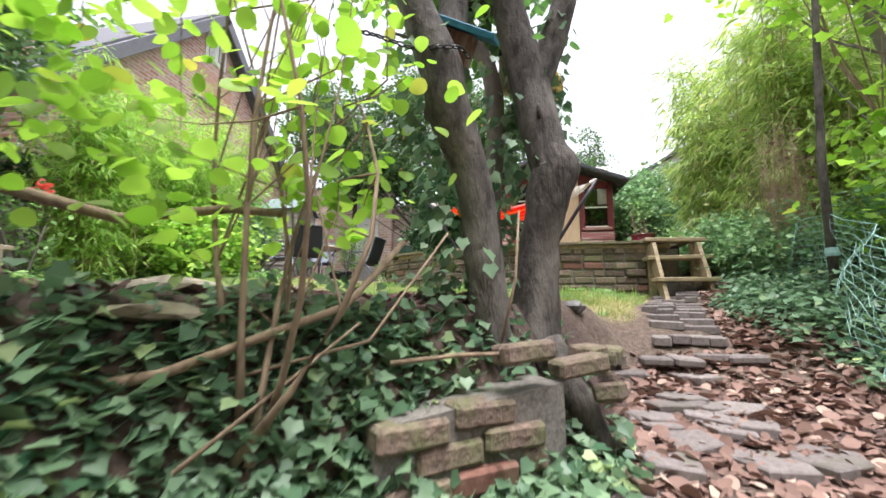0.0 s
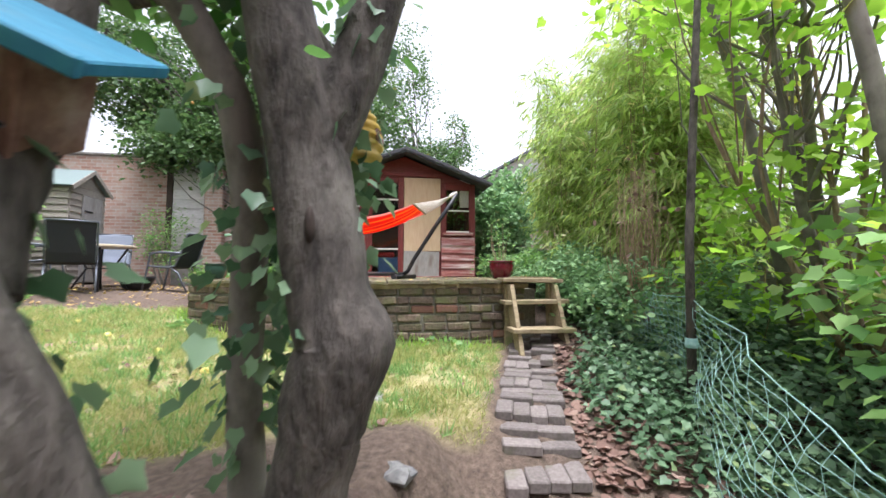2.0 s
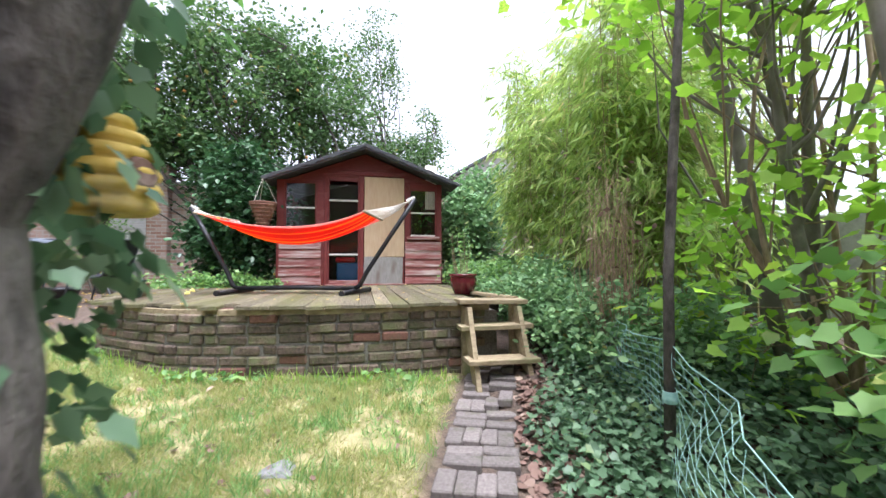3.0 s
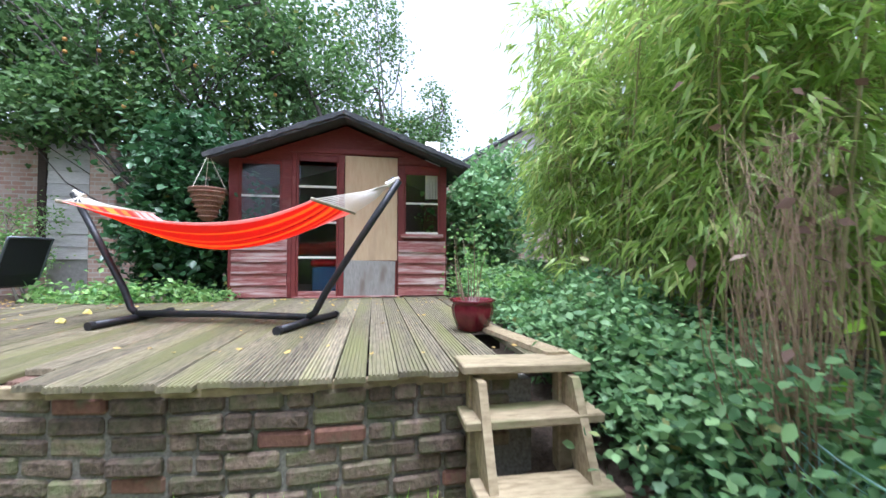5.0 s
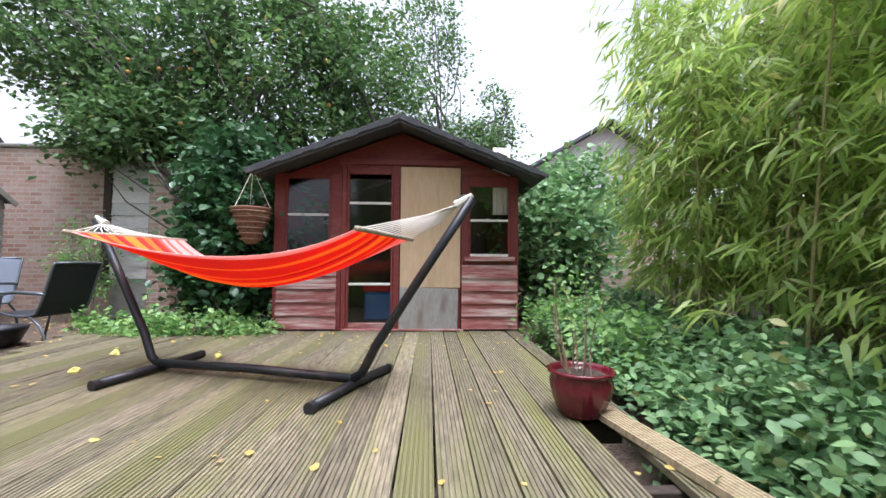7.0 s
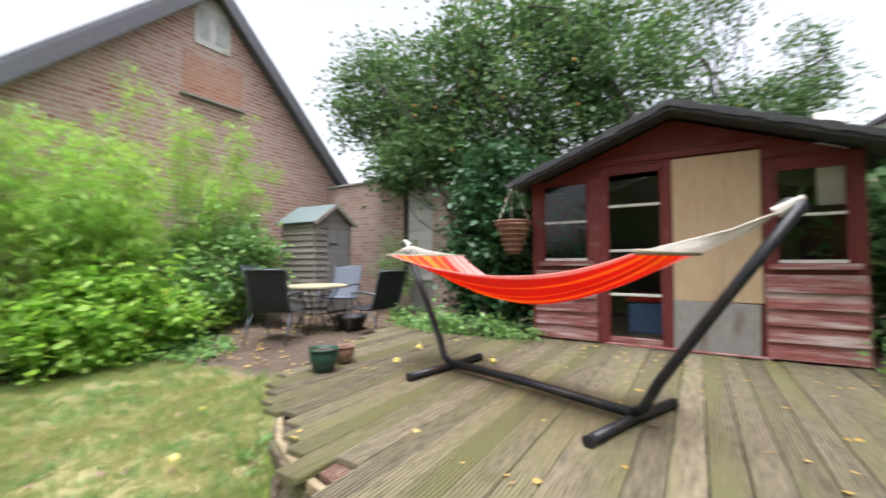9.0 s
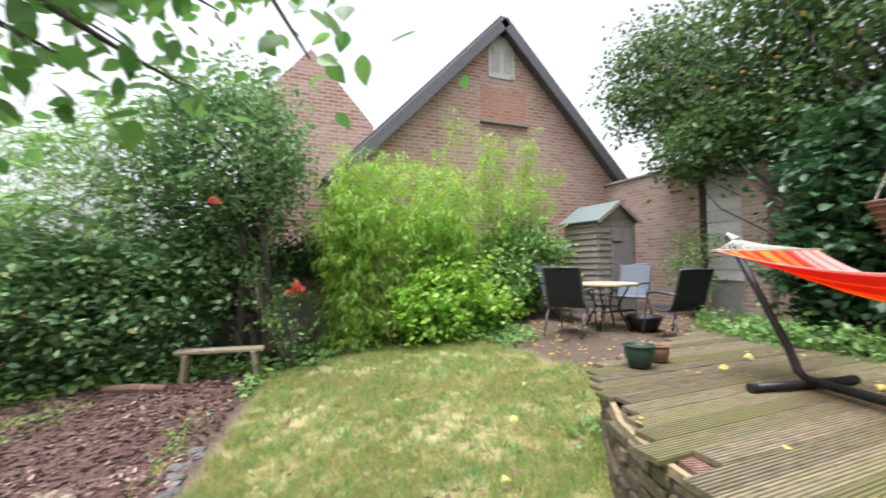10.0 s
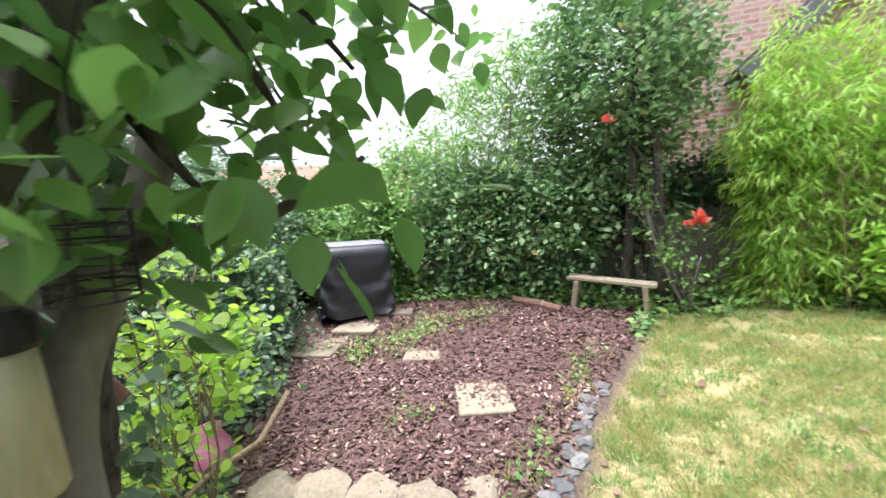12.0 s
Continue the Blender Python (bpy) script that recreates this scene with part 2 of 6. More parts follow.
M_CONCRETE = surface("grey_rendered_wall", (0.26, 0.25, 0.235), (0.36, 0.35, 0.33), (0.16, 0.17, 0.12), 20, 2.5, 0.92)
M_BARGE = surface("grey_painted_bargeboard", (0.12, 0.12, 0.135), (0.17, 0.17, 0.185), None, 20, 2, 0.7)
M_OLDWOOD = surface("silvered_bench_wood", (0.27, 0.22, 0.15), (0.42, 0.36, 0.27), (0.3, 0.3, 0.18), 25, 4, 0.85, stretch=(3, 0.4, 1))
M_BLUEPLASTIC = surface("blue_plastic_crate", (0.03, 0.1, 0.24), (0.05, 0.14, 0.3), None, 10, 3, 0.5)
M_PINK = surface("pink_plastic", (0.7, 0.2, 0.42), (0.8, 0.34, 0.55), (0.8, 0.7, 0.72), 30, 14, 0.4)
M_CREAMPOST = surface("weathered_cream_wood", (0.38, 0.34, 0.22), (0.52, 0.47, 0.33), (0.34, 0.33, 0.2), 25, 6, 0.8, stretch=(2, 2, 0.6))
M_CH = [surface("hammock_" + n, c, tuple(min(1, v * 1.15 + 0.01) for v in c), None, 180, 3, 0.85, relief=0.3, depth=0.002)
        for n, c in (("red", (0.8, 0.045, 0.02)), ("orange", (0.95, 0.2, 0.02)), ("pink", (0.85, 0.16, 0.12)),
                     ("deep_red", (0.6, 0.02, 0.02)), ("amber", (0.95, 0.3, 0.03)), ("faded_pink", (0.88, 0.42, 0.38)))]
for m_ in M_CH:
    nt_ = m_.node_tree
    b_ = nt_.nodes["Principled BSDF"]
    tl_ = nt_.nodes.new("ShaderNodeBsdfTranslucent")
    nt_.links.new(b_.inputs["Base Color"].links[0].from_socket, tl_.inputs["Color"])
    mx_ = nt_.nodes.new("ShaderNodeMixShader")
    mx_.inputs[0].default_value = 0.5
    nt_.links.new(b_.outputs[0], mx_.inputs[1])
    nt_.links.new(tl_.outputs[0], mx_.inputs[2])
    nt_.links.new(mx_.outputs[0], nt_.nodes["Material Output"].inputs["Surface"])

L_IVY = leafy("ivy_leaves", (0.035, 0.1, 0.05), (0.26, 0.38, 0.22), (0.36, 0.45, 0.2), 0.94, 0.3, 0.38)
L_BAMBOO = leafy("bamboo_leaves", (0.11, 0.205, 0.047), (0.54, 0.65, 0.21), (0.68, 0.6, 0.3), 0.93, 0.5, 0.35)
L_HAZEL = leafy("light_round_leaves", (0.15, 0.3, 0.04), (0.4, 0.58, 0.12), (0.44, 0.42, 0.1), 0.97, 0.58, 0.45)
L_ASH = leafy("dark_overhead_leaves", (0.06, 0.15, 0.045), (0.2, 0.36, 0.11), None, 1, 0.42, 0.35)
L_APPLE = leafy("apple_leaves", (0.04, 0.095, 0.036), (0.15, 0.235, 0.085), (0.3, 0.27, 0.09), 0.985, 0.35, 0.5)
L_LAUREL = leafy("glossy_laurel_leaves", (0.022, 0.065, 0.03), (0.08, 0.17, 0.065), None, 1, 0.15, 0.3)
L_SHRUB = leafy("mid_green_leaves", (0.07, 0.18, 0.055), (0.33, 0.5, 0.17), (0.34, 0.34, 0.1), 0.97, 0.36, 0.42)
L_DARK = leafy("dark_shrub_leaves", (0.06, 0.15, 0.065), (0.31, 0.47, 0.21), (0.3, 0.28, 0.1), 0.97, 0.25, 0.5)
L_LIME = leafy("lime_feathery_leaves", (0.13, 0.31, 0.045), (0.5, 0.68, 0.16), (0.55, 0.5, 0.18), 0.95, 0.48, 0.5)
L_GRASS = leafy("lawn_blades", (0.2, 0.27, 0.08), (0.46, 0.43, 0.18), (0.62, 0.5, 0.3), 0.74, 0.4, 0.6)
L_LITTER = leafy("fallen_dry_leaves", (0.12, 0.07, 0.055), (0.33, 0.21, 0.165), (0.52, 0.4, 0.31), 0.9, 0.1, 0.8)
L_CHIP = leafy("bark_chips", (0.06, 0.036, 0.032), (0.24, 0.145, 0.125), (0.5, 0.38, 0.3), 0.92, 0.0, 0.9)
L_YELLOWLEAF = leafy("yellow_fallen_leaves", (0.4, 0.26, 0.06), (0.6, 0.46, 0.18), (0.3, 0.18, 0.09), 0.8, 0.2, 0.7)
L_ROSE = leafy("coral_petals", (0.85, 0.17, 0.14), (0.92, 0.36, 0.3), None, 1, 0.3, 0.6)
L_APPLEFRUIT = surface("apple_skin", (0.42, 0.1, 0.04), (0.55, 0.32, 0.08), None, 6, 3, 0.4, relief=0)
L_QUINCE = surface("fallen_yellow_apple", (0.62, 0.52, 0.12), (0.7, 0.6, 0.2), (0.4, 0.3, 0.1), 20, 9, 0.5, relief=0)


# ---- mesh builders ----
def to_mesh(name, verts, faces, mats, slots=None, smooth=False):
    me = bpy.data.meshes.new(name)
    me.from_pydata([tuple(v) for v in verts], [], [tuple(f) for f in faces])
    for m in (mats if isinstance(mats, (list, tuple)) else [mats]):
        me.materials.append(m)
    if slots is not None:
        me.polygons.foreach_set("material_index", slots)
    if smooth:
        me.polygons.foreach_set("use_smooth", [True] * len(me.polygons))
    me.update()
    return me


def fast_mesh(name, verts, faces, mat, smooth=False):
    """A mesh from arrays of vertices (n, 3) and faces of equal size (m, k)."""
    verts, faces = np.asarray(verts, np.float32), np.asarray(faces, np.int32)
    me = bpy.data.meshes.new(name)
    me.vertices.add(len(verts))
    me.vertices.foreach_set("co", verts.ravel())
    k = faces.shape[1]
    me.loops.add(faces.size)
    me.loops.foreach_set("vertex_index", faces.ravel())
    me.polygons.add(len(faces))
    me.polygons.foreach_set("loop_start", np.arange(0, faces.size, k, dtype=np.int32))
    me.polygons.foreach_set("loop_total", np.full(len(faces), k, np.int32))
    if smooth:
        me.polygons.foreach_set("use_smooth", np.ones(len(faces), bool))
    me.materials.append(mat)
    me.update(calc_edges=True)
    return me


class Shape:
    """Collects solids into one mesh."""

    def __init__(self):
        self.v, self.f, self.s = [], [], []

    def put(self, verts, faces, m=None, slot=0):
        o = len(self.v)
        self.v += [tuple(m @ Vector(p)) if m is not None else tuple(p) for p in verts]
        self.f += [tuple(i + o for i in f) for f in faces]
        self.s += [slot] * len(faces)
        return self

    def box(self, size, m=None, c=0.006, slot=0):
        """A box with chamfered edges round its own middle."""
        hx, hy, hz = (d / 2 for d in size)
        c = min(c, hx * 0.6, hy * 0.6, hz * 0.6)
        vs, idx = [], {}
        for sx in (-1, 1):
            for sy in (-1, 1):
                for sz in (-1, 1):
                    for a in range(3):
                        p = [sx * (hx - c), sy * (hy - c), sz * (hz - c)]
                        p[a] = (sx * hx, sy * hy, sz * hz)[a]
                        idx[(sx, sy, sz, a)] = len(vs)
                        vs.append(p)
        fs = []
        for a in range(3):
            b, d = (a + 1) % 3, (a + 2) % 3
            for s in (-1, 1):
                ring = []
                for (u, w) in ((-1, -1), (1, -1), (1, 1), (-1, 1)):
                    k = [0, 0, 0]
                    k[a], k[b], k[d] = s, u, w
                    ring.append(idx[(*k, a)])
                fs.append(ring if s > 0 else ring[::-1])
            for u in (-1, 1):
                for w in (-1, 1):
                    k0, k1 = [0, 0, 0], [0, 0, 0]
                    k0[a], k0[b], k0[d] = -1, u, w
                    k1[a], k1[b], k1[d] = 1, u, w
                    q = [idx[(*k0, b)], idx[(*k1, b)], idx[(*k1, d)], idx[(*k0, d)]]
                    fs.append(q if u * w < 0 else q[::-1])
        for sx in (-1, 1):
            for sy in (-1, 1):
                for sz in (-1, 1):
                    t = [idx[(sx, sy, sz, a)] for a in range(3)]
                    fs.append(t if sx * sy * sz > 0 else t[::-1])
        return self.put(vs, fs, m, slot)

    def tube(self, pts, radii, n=8, cap=True, slot=0):
        pts = [Vector(p) for p in pts]
        if isinstance(radii, (int, float)):
            radii = [radii] * len(pts)
        vs, fs = [], []
        ref = Vector((0.31, 0.17, 0.93))
        for i, p in enumerate(pts):
            d = (pts[min(i + 1, len(pts) - 1)] - pts[max(i - 1, 0)]).normalized()
            if abs(d.dot(ref)) > 0.95:
                ref = Vector((0.9, 0.3, 0.1))
            u = d.cross(ref).normalized()
            w = d.cross(u)
            for k in range(n):
                a = 2 * math.pi * k / n
                vs.append(p + (u * math.cos(a) + w * math.sin(a)) * radii[i])
            if i:
                o = (i - 1) * n
                fs += [(o + k, o + (k + 1) % n, o + n + (k + 1) % n, o + n + k) for k in range(n)]
        if cap:
            fs += [tuple(range(n))[::-1], tuple(range((len(pts) - 1) * n, len(pts) * n))]
        return self.put(vs, fs, None, slot)

    def lathe(self, profile, n=24, m=None, flute=0.0, flutes=12, slot=0):
        vs, fs = [], []
        for i, (r, z) in enumerate(profile):
            for k in range(n):
                a = 2 * math.pi * k / n
                rr = r * (1 + flute * math.cos(flutes * a))
                vs.append((rr * math.cos(a), rr * math.sin(a), z))
            if i:
                o = (i - 1) * n
                fs += [(o + k, o + (k + 1) % n, o + n + (k + 1) % n, o + n + k) for k in range(n)]
        fs += [tuple(range(n))[::-1], tuple(range((len(profile) - 1) * n, len(profile) * n))]
        return self.put(vs, fs, m, slot)

    def prism(self, outline, y0, y1, m=None, slot=0):
        """An outline in x and z, drawn out along y."""
        n = len(outline)
        vs = [(x, y0, z) for x, z in outline] + [(x, y1, z) for x, z in outline]
        fs = [tuple(range(n)), tuple(range(n, 2 * n))[::-1]] + [(i, i + n, (i + 1) % n + n, (i + 1) % n) for i in range(n)]
        return self.put(vs, fs, m, slot)

    def mesh(self, name, mats, smooth=False):
        return to_mesh(name, self.v, self.f, mats, self.s if isinstance(mats, (list, tuple)) else None, smooth)


def part(name, shape, material, parent=None, label="", smooth=False):
    data = shape.mesh(name, material, smooth) if isinstance(shape, Shape) else shape
    ob = new(name, data)
    if parent is not None:
        ob.parent = parent
    if label:
        ob["label"] = label
    return ob


def thing(name, label, category, m=None, group="", kind=""):
    ob = new(name)
    ob.empty_display_size = 0.1
    if m is not None:
        ob.matrix_basis = m
    return tagged(ob, label, category, group, kind)


def at(x, y, z, rz=0, rx=0, ry=0):
    return pose(x, y, z, rx, ry, rz)


# ---- lie of the land ----
EDGE = np.array([(-9.0, -13.0), (-3.6, -10.9), (-2.3, -8.9), (-1.5, -7.65), (-0.55, -6.85), (-0.26, -6.2), (-0.0, -5.6), (0.06, -5.3)])


def edge_side(x, y):
    """Distance to the retaining edge, positive on the upper side."""
    x, y = np.asarray(x, float), np.asarray(y, float)
    best, side = np.full(x.shape, 1e9), np.ones(x.shape)
    for (ax, ay), (bx, by) in zip(EDGE[:-1], EDGE[1:]):
        dx, dy = bx - ax, by - ay
        t = np.clip(((x - ax) * dx + (y - ay) * dy) / (dx * dx + dy * dy), 0, 1)
        d = np.hypot(x - ax - t * dx, y - ay - t * dy)
        s = np.where(dx * (y - ay) - dy * (x - ax) > 0, 1.0, -1.0)
        side, best = np.where(d < best, s, side), np.minimum(d, best)
    return best * side


def ground_z(x, y):
    x, y = np.asarray(x, float), np.asarray(y, float)
    high = -0.22 + 0.115 * np.clip(y + 4.6, 0, 3.6) + 0.06 * np.clip(-x - 3, 0, 4)
    low = np.interp(y, [-12, -8.5, -7.2, -6.3, -5.75, -5.55, -5.0, -4.2, -3.5, -2, 1], [-1.3, -1.15, -0.86, -0.74, -0.64, -0.5, -0.35, -0.25, -0.16, 0.05, 0.3])
    low = low + 0.28 * np.clip(x - 0.85, 0, 1.6)
    k = np.clip((edge_side(x, y) + np.where(x < -1.0, 0.16, 0.02)) / np.where(x < -1.0, 0.6, 0.34), 0, 1)
    k = k * k * (3 - 2 * k)
    back = np.clip((y + 5.5) / 0.6, 0, 1)
    k = np.where(y > -5.5, np.maximum(k, back * np.clip((0.9 - x) / 0.8, 0, 1)), k)
    z = low + (high - low) * k
    return z + 0.012 * np.sin(x * 3.1 + 1.0) * np.cos(y * 2.7) + 0.008 * np.sin(x * 9.0 + y * 5.0)


def gz(x, y):
    return float(ground_z(np.array([x]), np.array([y]))[0])


def path_left(y):
    return np.interp(y, [-5.65, -5.1, -4.4, -3.8, -3.2], [0.15, 0.26, 0.52, 0.77, 1.06])


def mulch_mask(x, y):
    lawn_line = np.interp(x, [-6, -4.7, -3.3, -2.4, -1.6, -0.9], [-5.3, -5.45, -5.7, -5.76, -5.8, -5.9])
    far = np.interp(x, [-6.0, -5.2, -3.6, -2.4, -1.4], [-6.4, -8.4, -9.1, -8.2, -7.0])
    return np.clip((lawn_line - y) / 0.12, 0, 1) * np.clip((y - far) / 0.3, 0, 1) * np.clip((x + 5.8) / 0.2, 0, 1)


def lawn_mask(x, y):
    lawn_line = np.interp(x, [-6, -4.7, -3.3, -2.4, -1.6, -0.9, -0.2], [-5.2, -5.4, -5.65, -5.7, -5.6, -5.45, -5.3])
    m = np.clip((y - lawn_line) / 0.15, 0, 1) * np.clip((path_left(y) - 0.04 - x) / 0.1, 0, 1)
    m = m * np.clip((x + 6.0 - 0.25 * np.sin(y * 2)) / 0.4, 0, 1)
    return m * np.clip((np.interp(x, [-5.5, -4.4, -3.2, -2.4], [-2.2, -1.9, -1.7, -1.6]) - y) / 0.3, 0, 1)


xs = np.concatenate([[-400, -150, -60, -30, -18, -12], np.arange(-9, 4.5, 0.09), [6, 9, 15, 30, 60, 150, 400]])
ys = np.concatenate([[-400, -150, -60, -30, -18], np.arange(-12, 4, 0.09), [6, 9, 15, 30, 60, 150, 400]])
gx, gy = np.meshgrid(xs, ys)
vx, vy = gx.ravel(), gy.ravel()
vz = ground_z(np.clip(vx, -9, 4.4), np.clip(vy, -12, 3.9)) + 0.006 * RNG.normal(size=vx.size)
nx, ny = len(xs), len(ys)
ii = np.arange(nx * ny).reshape(ny, nx)
quads = np.stack([ii[:-1, :-1], ii[:-1, 1:], ii[1:, 1:], ii[1:, :-1]], -1).reshape(-1, 4)


def ground_material():
    m, nt, b = nodes_of("garden_ground")
    v = coords(nt)
    soil = ramp(nt, noise_out(nt, v, 28, 6), (0.055, 0.038, 0.028), (0.16, 0.115, 0.085))
    turf = ramp(nt, noise_out(nt, v, 3.2, 6, 0.7), (0.19, 0.2, 0.07), (0.46, 0.37, 0.2), 0.32, 0.66)
    bark = ramp(nt, noise_out(nt, v, 55, 5), (0.045, 0.028, 0.024), (0.14, 0.09, 0.075))
    turf = mixc(nt, ramp(nt, noise_out(nt, v, 16, 5, 0.7), (0, 0, 0), (0.8, 0.8, 0.8), 0.5, 0.72), turf, (0.13, 0.16, 0.05))
    for name, src in (("turf", turf), ("mulch", bark)):
        at_node = nt.nodes.new("ShaderNodeAttribute")
        at_node.attribute_name = name
        soil = mixc(nt, at_node.outputs["Fac"], soil, src)
    nt.links.new(soil, b.inputs["Base Color"])
    b.inputs["Roughness"].default_value = 0.95
    bump(nt, b, noise_out(nt, v, 45, 6), 0.9, 0.02)
    return m


ground_mesh = fast_mesh("ground", np.stack([vx, vy, vz], 1), quads, ground_material(), True)
for nm, fn in (("turf", lawn_mask), ("mulch", mulch_mask)):
    ground_mesh.attributes.new(nm, "FLOAT", "POINT").data.foreach_set("value", fn(vx, vy).astype(np.float32))
tagged(new("ground", ground_mesh), "sloping garden ground of lawn, soil and bark mulch", "ground", kind="structure")


# ---- foliage ----
LEAF = {
    "oval": (np.array([(0, 0, 0), (0.3, 0.36, 0.05), (0.24, 0.72, 0.03), (0, 1.0, -0.06), (-0.24, 0.72, 0.03), (-0.3, 0.36, 0.05), (0, 0.5, -0.02)]),
             [(0, 1, 6), (1, 2, 6), (2, 3, 6), (3, 4, 6), (4, 5, 6), (5, 0, 6)]),
    "kite": (np.array([(0, 0, 0), (0.3, 0.45, 0.08), (0, 1, -0.05), (-0.3, 0.45, 0.08)]), [(0, 1, 2), (0, 2, 3)]),
    "round": (np.array([(0, 0, 0), (0.42, 0.22, 0.05), (0.44, 0.62, 0.04), (0, 1.0, -0.04), (-0.44, 0.62, 0.04), (-0.42, 0.22, 0.05), (0, 0.5, -0.03)]),
              [(0, 1, 6), (1, 2, 6), (2, 3, 6), (3, 4, 6), (4, 5, 6), (5, 0, 6)]),
    "ivy": (np.array([(0, 0.08, 0), (0.3, -0.02, 0.03), (0.4, 0.2, 0.02), (0.5, 0.42, 0.05), (0.3, 0.58, 0.02), (0.16, 0.8, 0.0), (0, 1.0, -0.05), (-0.16, 0.8, 0.0), (-0.3, 0.58, 0.02), (-0.5, 0.42, 0.05), (-0.4, 0.2, 0.02), (-0.3, -0.02, 0.03), (0, 0.4, -0.03)]),
            [(q, (q + 1) % 12, 12) for q in range(12)]),
    "fine": (np.array([(0, 0, 0), (0.17, 0.1, 0.02), (0.3, 0.27, 0.04), (0.33, 0.45, 0.04), (0.25, 0.66, 0.03), (0.12, 0.86, 0.0), (0, 1.0, -0.06), (-0.12, 0.86, 0.0), (-0.25, 0.66, 0.03), (-0.33, 0.45, 0.04), (-0.3, 0.27, 0.04), (-0.17, 0.1, 0.02), (0, 0.48, -0.03)]),
             [(q, (q + 1) % 12, 12) for q in range(12)]),
    "disc": (np.array([(0, 0, 0), (0.26, 0.04, 0.02), (0.44, 0.22, 0.05), (0.48, 0.45, 0.05), (0.39, 0.7, 0.04), (0.2, 0.88, 0.01), (0, 1.0, -0.05), (-0.2, 0.88, 0.01), (-0.39, 0.7, 0.04), (-0.48, 0.45, 0.05), (-0.44, 0.22, 0.05), (-0.26, 0.04, 0.02), (0, 0.48, -0.03)]),
             [(q, (q + 1) % 12, 12) for q in range(12)]),
    "lance": (np.array([(0, 0, 0), (0.07, 0.3, 0.01), (0.045, 0.7, -0.06), (0, 1.0, -0.18), (-0.045, 0.7, -0.06), (-0.07, 0.3, 0.01)]),
              [(0, 1, 5), (1, 2, 4), (1, 4, 5), (2, 3, 4)]),
    "blade": (np.array([(0.05, 0, 0), (-0.05, 0, 0), (0.0, 1.0, -0.1)]), [(0, 1, 2)]),
    "chip": (np.array([(0.18, 0, 0), (0.2, 0.9, 0.02), (-0.16, 1.0, 0), (-0.2, 0.1, 0.03)]), [(0, 1, 2), (0, 2, 3)]),
}


def leaf_mesh(name, pts, size, mat, kind="oval", droop=0.25, spread=0.8, heading=None, jitter=0.35, flat=None):
    """Leaves at the points: droop tips them down, spread turns them out of the level; heading: a direction for each."""
    pts = np.asarray(pts, float)
    n = len(pts)
    base, tris = LEAF[kind]
    yaw = RNG.uniform(0, 2 * np.pi, n) if heading is None else np.asarray(heading)
    pitch = -droop + RNG.normal(0, spread * 0.5, n)
    roll = RNG.normal(0, spread, n) if flat is None else RNG.normal(0, flat, n)
    s = np.asarray(size) * (1 + jitter * RNG.uniform(-1, 1, n))
    cy, sy, cp, sp, cr, sr = np.cos(yaw), np.sin(yaw), np.cos(pitch), np.sin(pitch), np.cos(roll), np.sin(roll)
    fwd = np.stack([-sy * cp, cy * cp, sp], 1)
    side0 = np.stack([cy, sy, np.zeros(n)], 1)
    up0 = np.cross(side0, fwd)
    side = side0 * cr[:, None] + up0 * sr[:, None]
    up = -side0 * sr[:, None] + up0 * cr[:, None]
    v = pts[:, None, :] + s[:, None, None] * (base[None, :, 0, None] * side[:, None, :] + base[None, :, 1, None] * fwd[:, None, :] + base[None, :, 2, None] * up[:, None, :])
    f = np.asarray(tris)[None] + (np.arange(n) * len(base))[:, None, None]
    return fast_mesh(name, v.reshape(-1, 3), f.reshape(-1, 3), mat)


def blobs(centre, radii, clumps, per, tight=0.2, shell=0.5, lowest=None):
    """Points in uneven clumps inside an ellipsoid; the clumps lie mostly towards its outside."""
    d = RNG.normal(size=(clumps, 3))
    d /= np.linalg.norm(d, axis=1)[:, None]
    r = shell + (1 - shell) * RNG.uniform(0, 1, clumps) ** 0.7
    r *= 1 + 0.22 * np.sin(d[:, 0] * 5 + centre[0] * 3) * np.cos(d[:, 2] * 4 + d[:, 1] * 6)
    mid = np.asarray(centre) + d * r[:, None] * np.asarray(radii)
    if lowest is not None:
        mid[:, 2] = np.maximum(mid[:, 2], lowest + RNG.uniform(0, 0.3, clumps))
    size = tight * RNG.uniform(0.5, 1.5, clumps)
    cnt = RNG.poisson(per, clumps)
    pts = np.repeat(mid, cnt, 0) + RNG.normal(size=(cnt.sum(), 3)) * np.repeat(size, cnt)[:, None] * np.array([1, 1, 0.75])
    return mid, pts


def bent(a, b, k=5, sway=0.1):
    a, b = Vector(a), Vector(b)
    off = Vector(RNG.normal(0, 1, 3)) * (b - a).length * sway
    return [a.lerp(b, i / k) + off * math.sin(math.pi * i / k) for i in range(k + 1)]


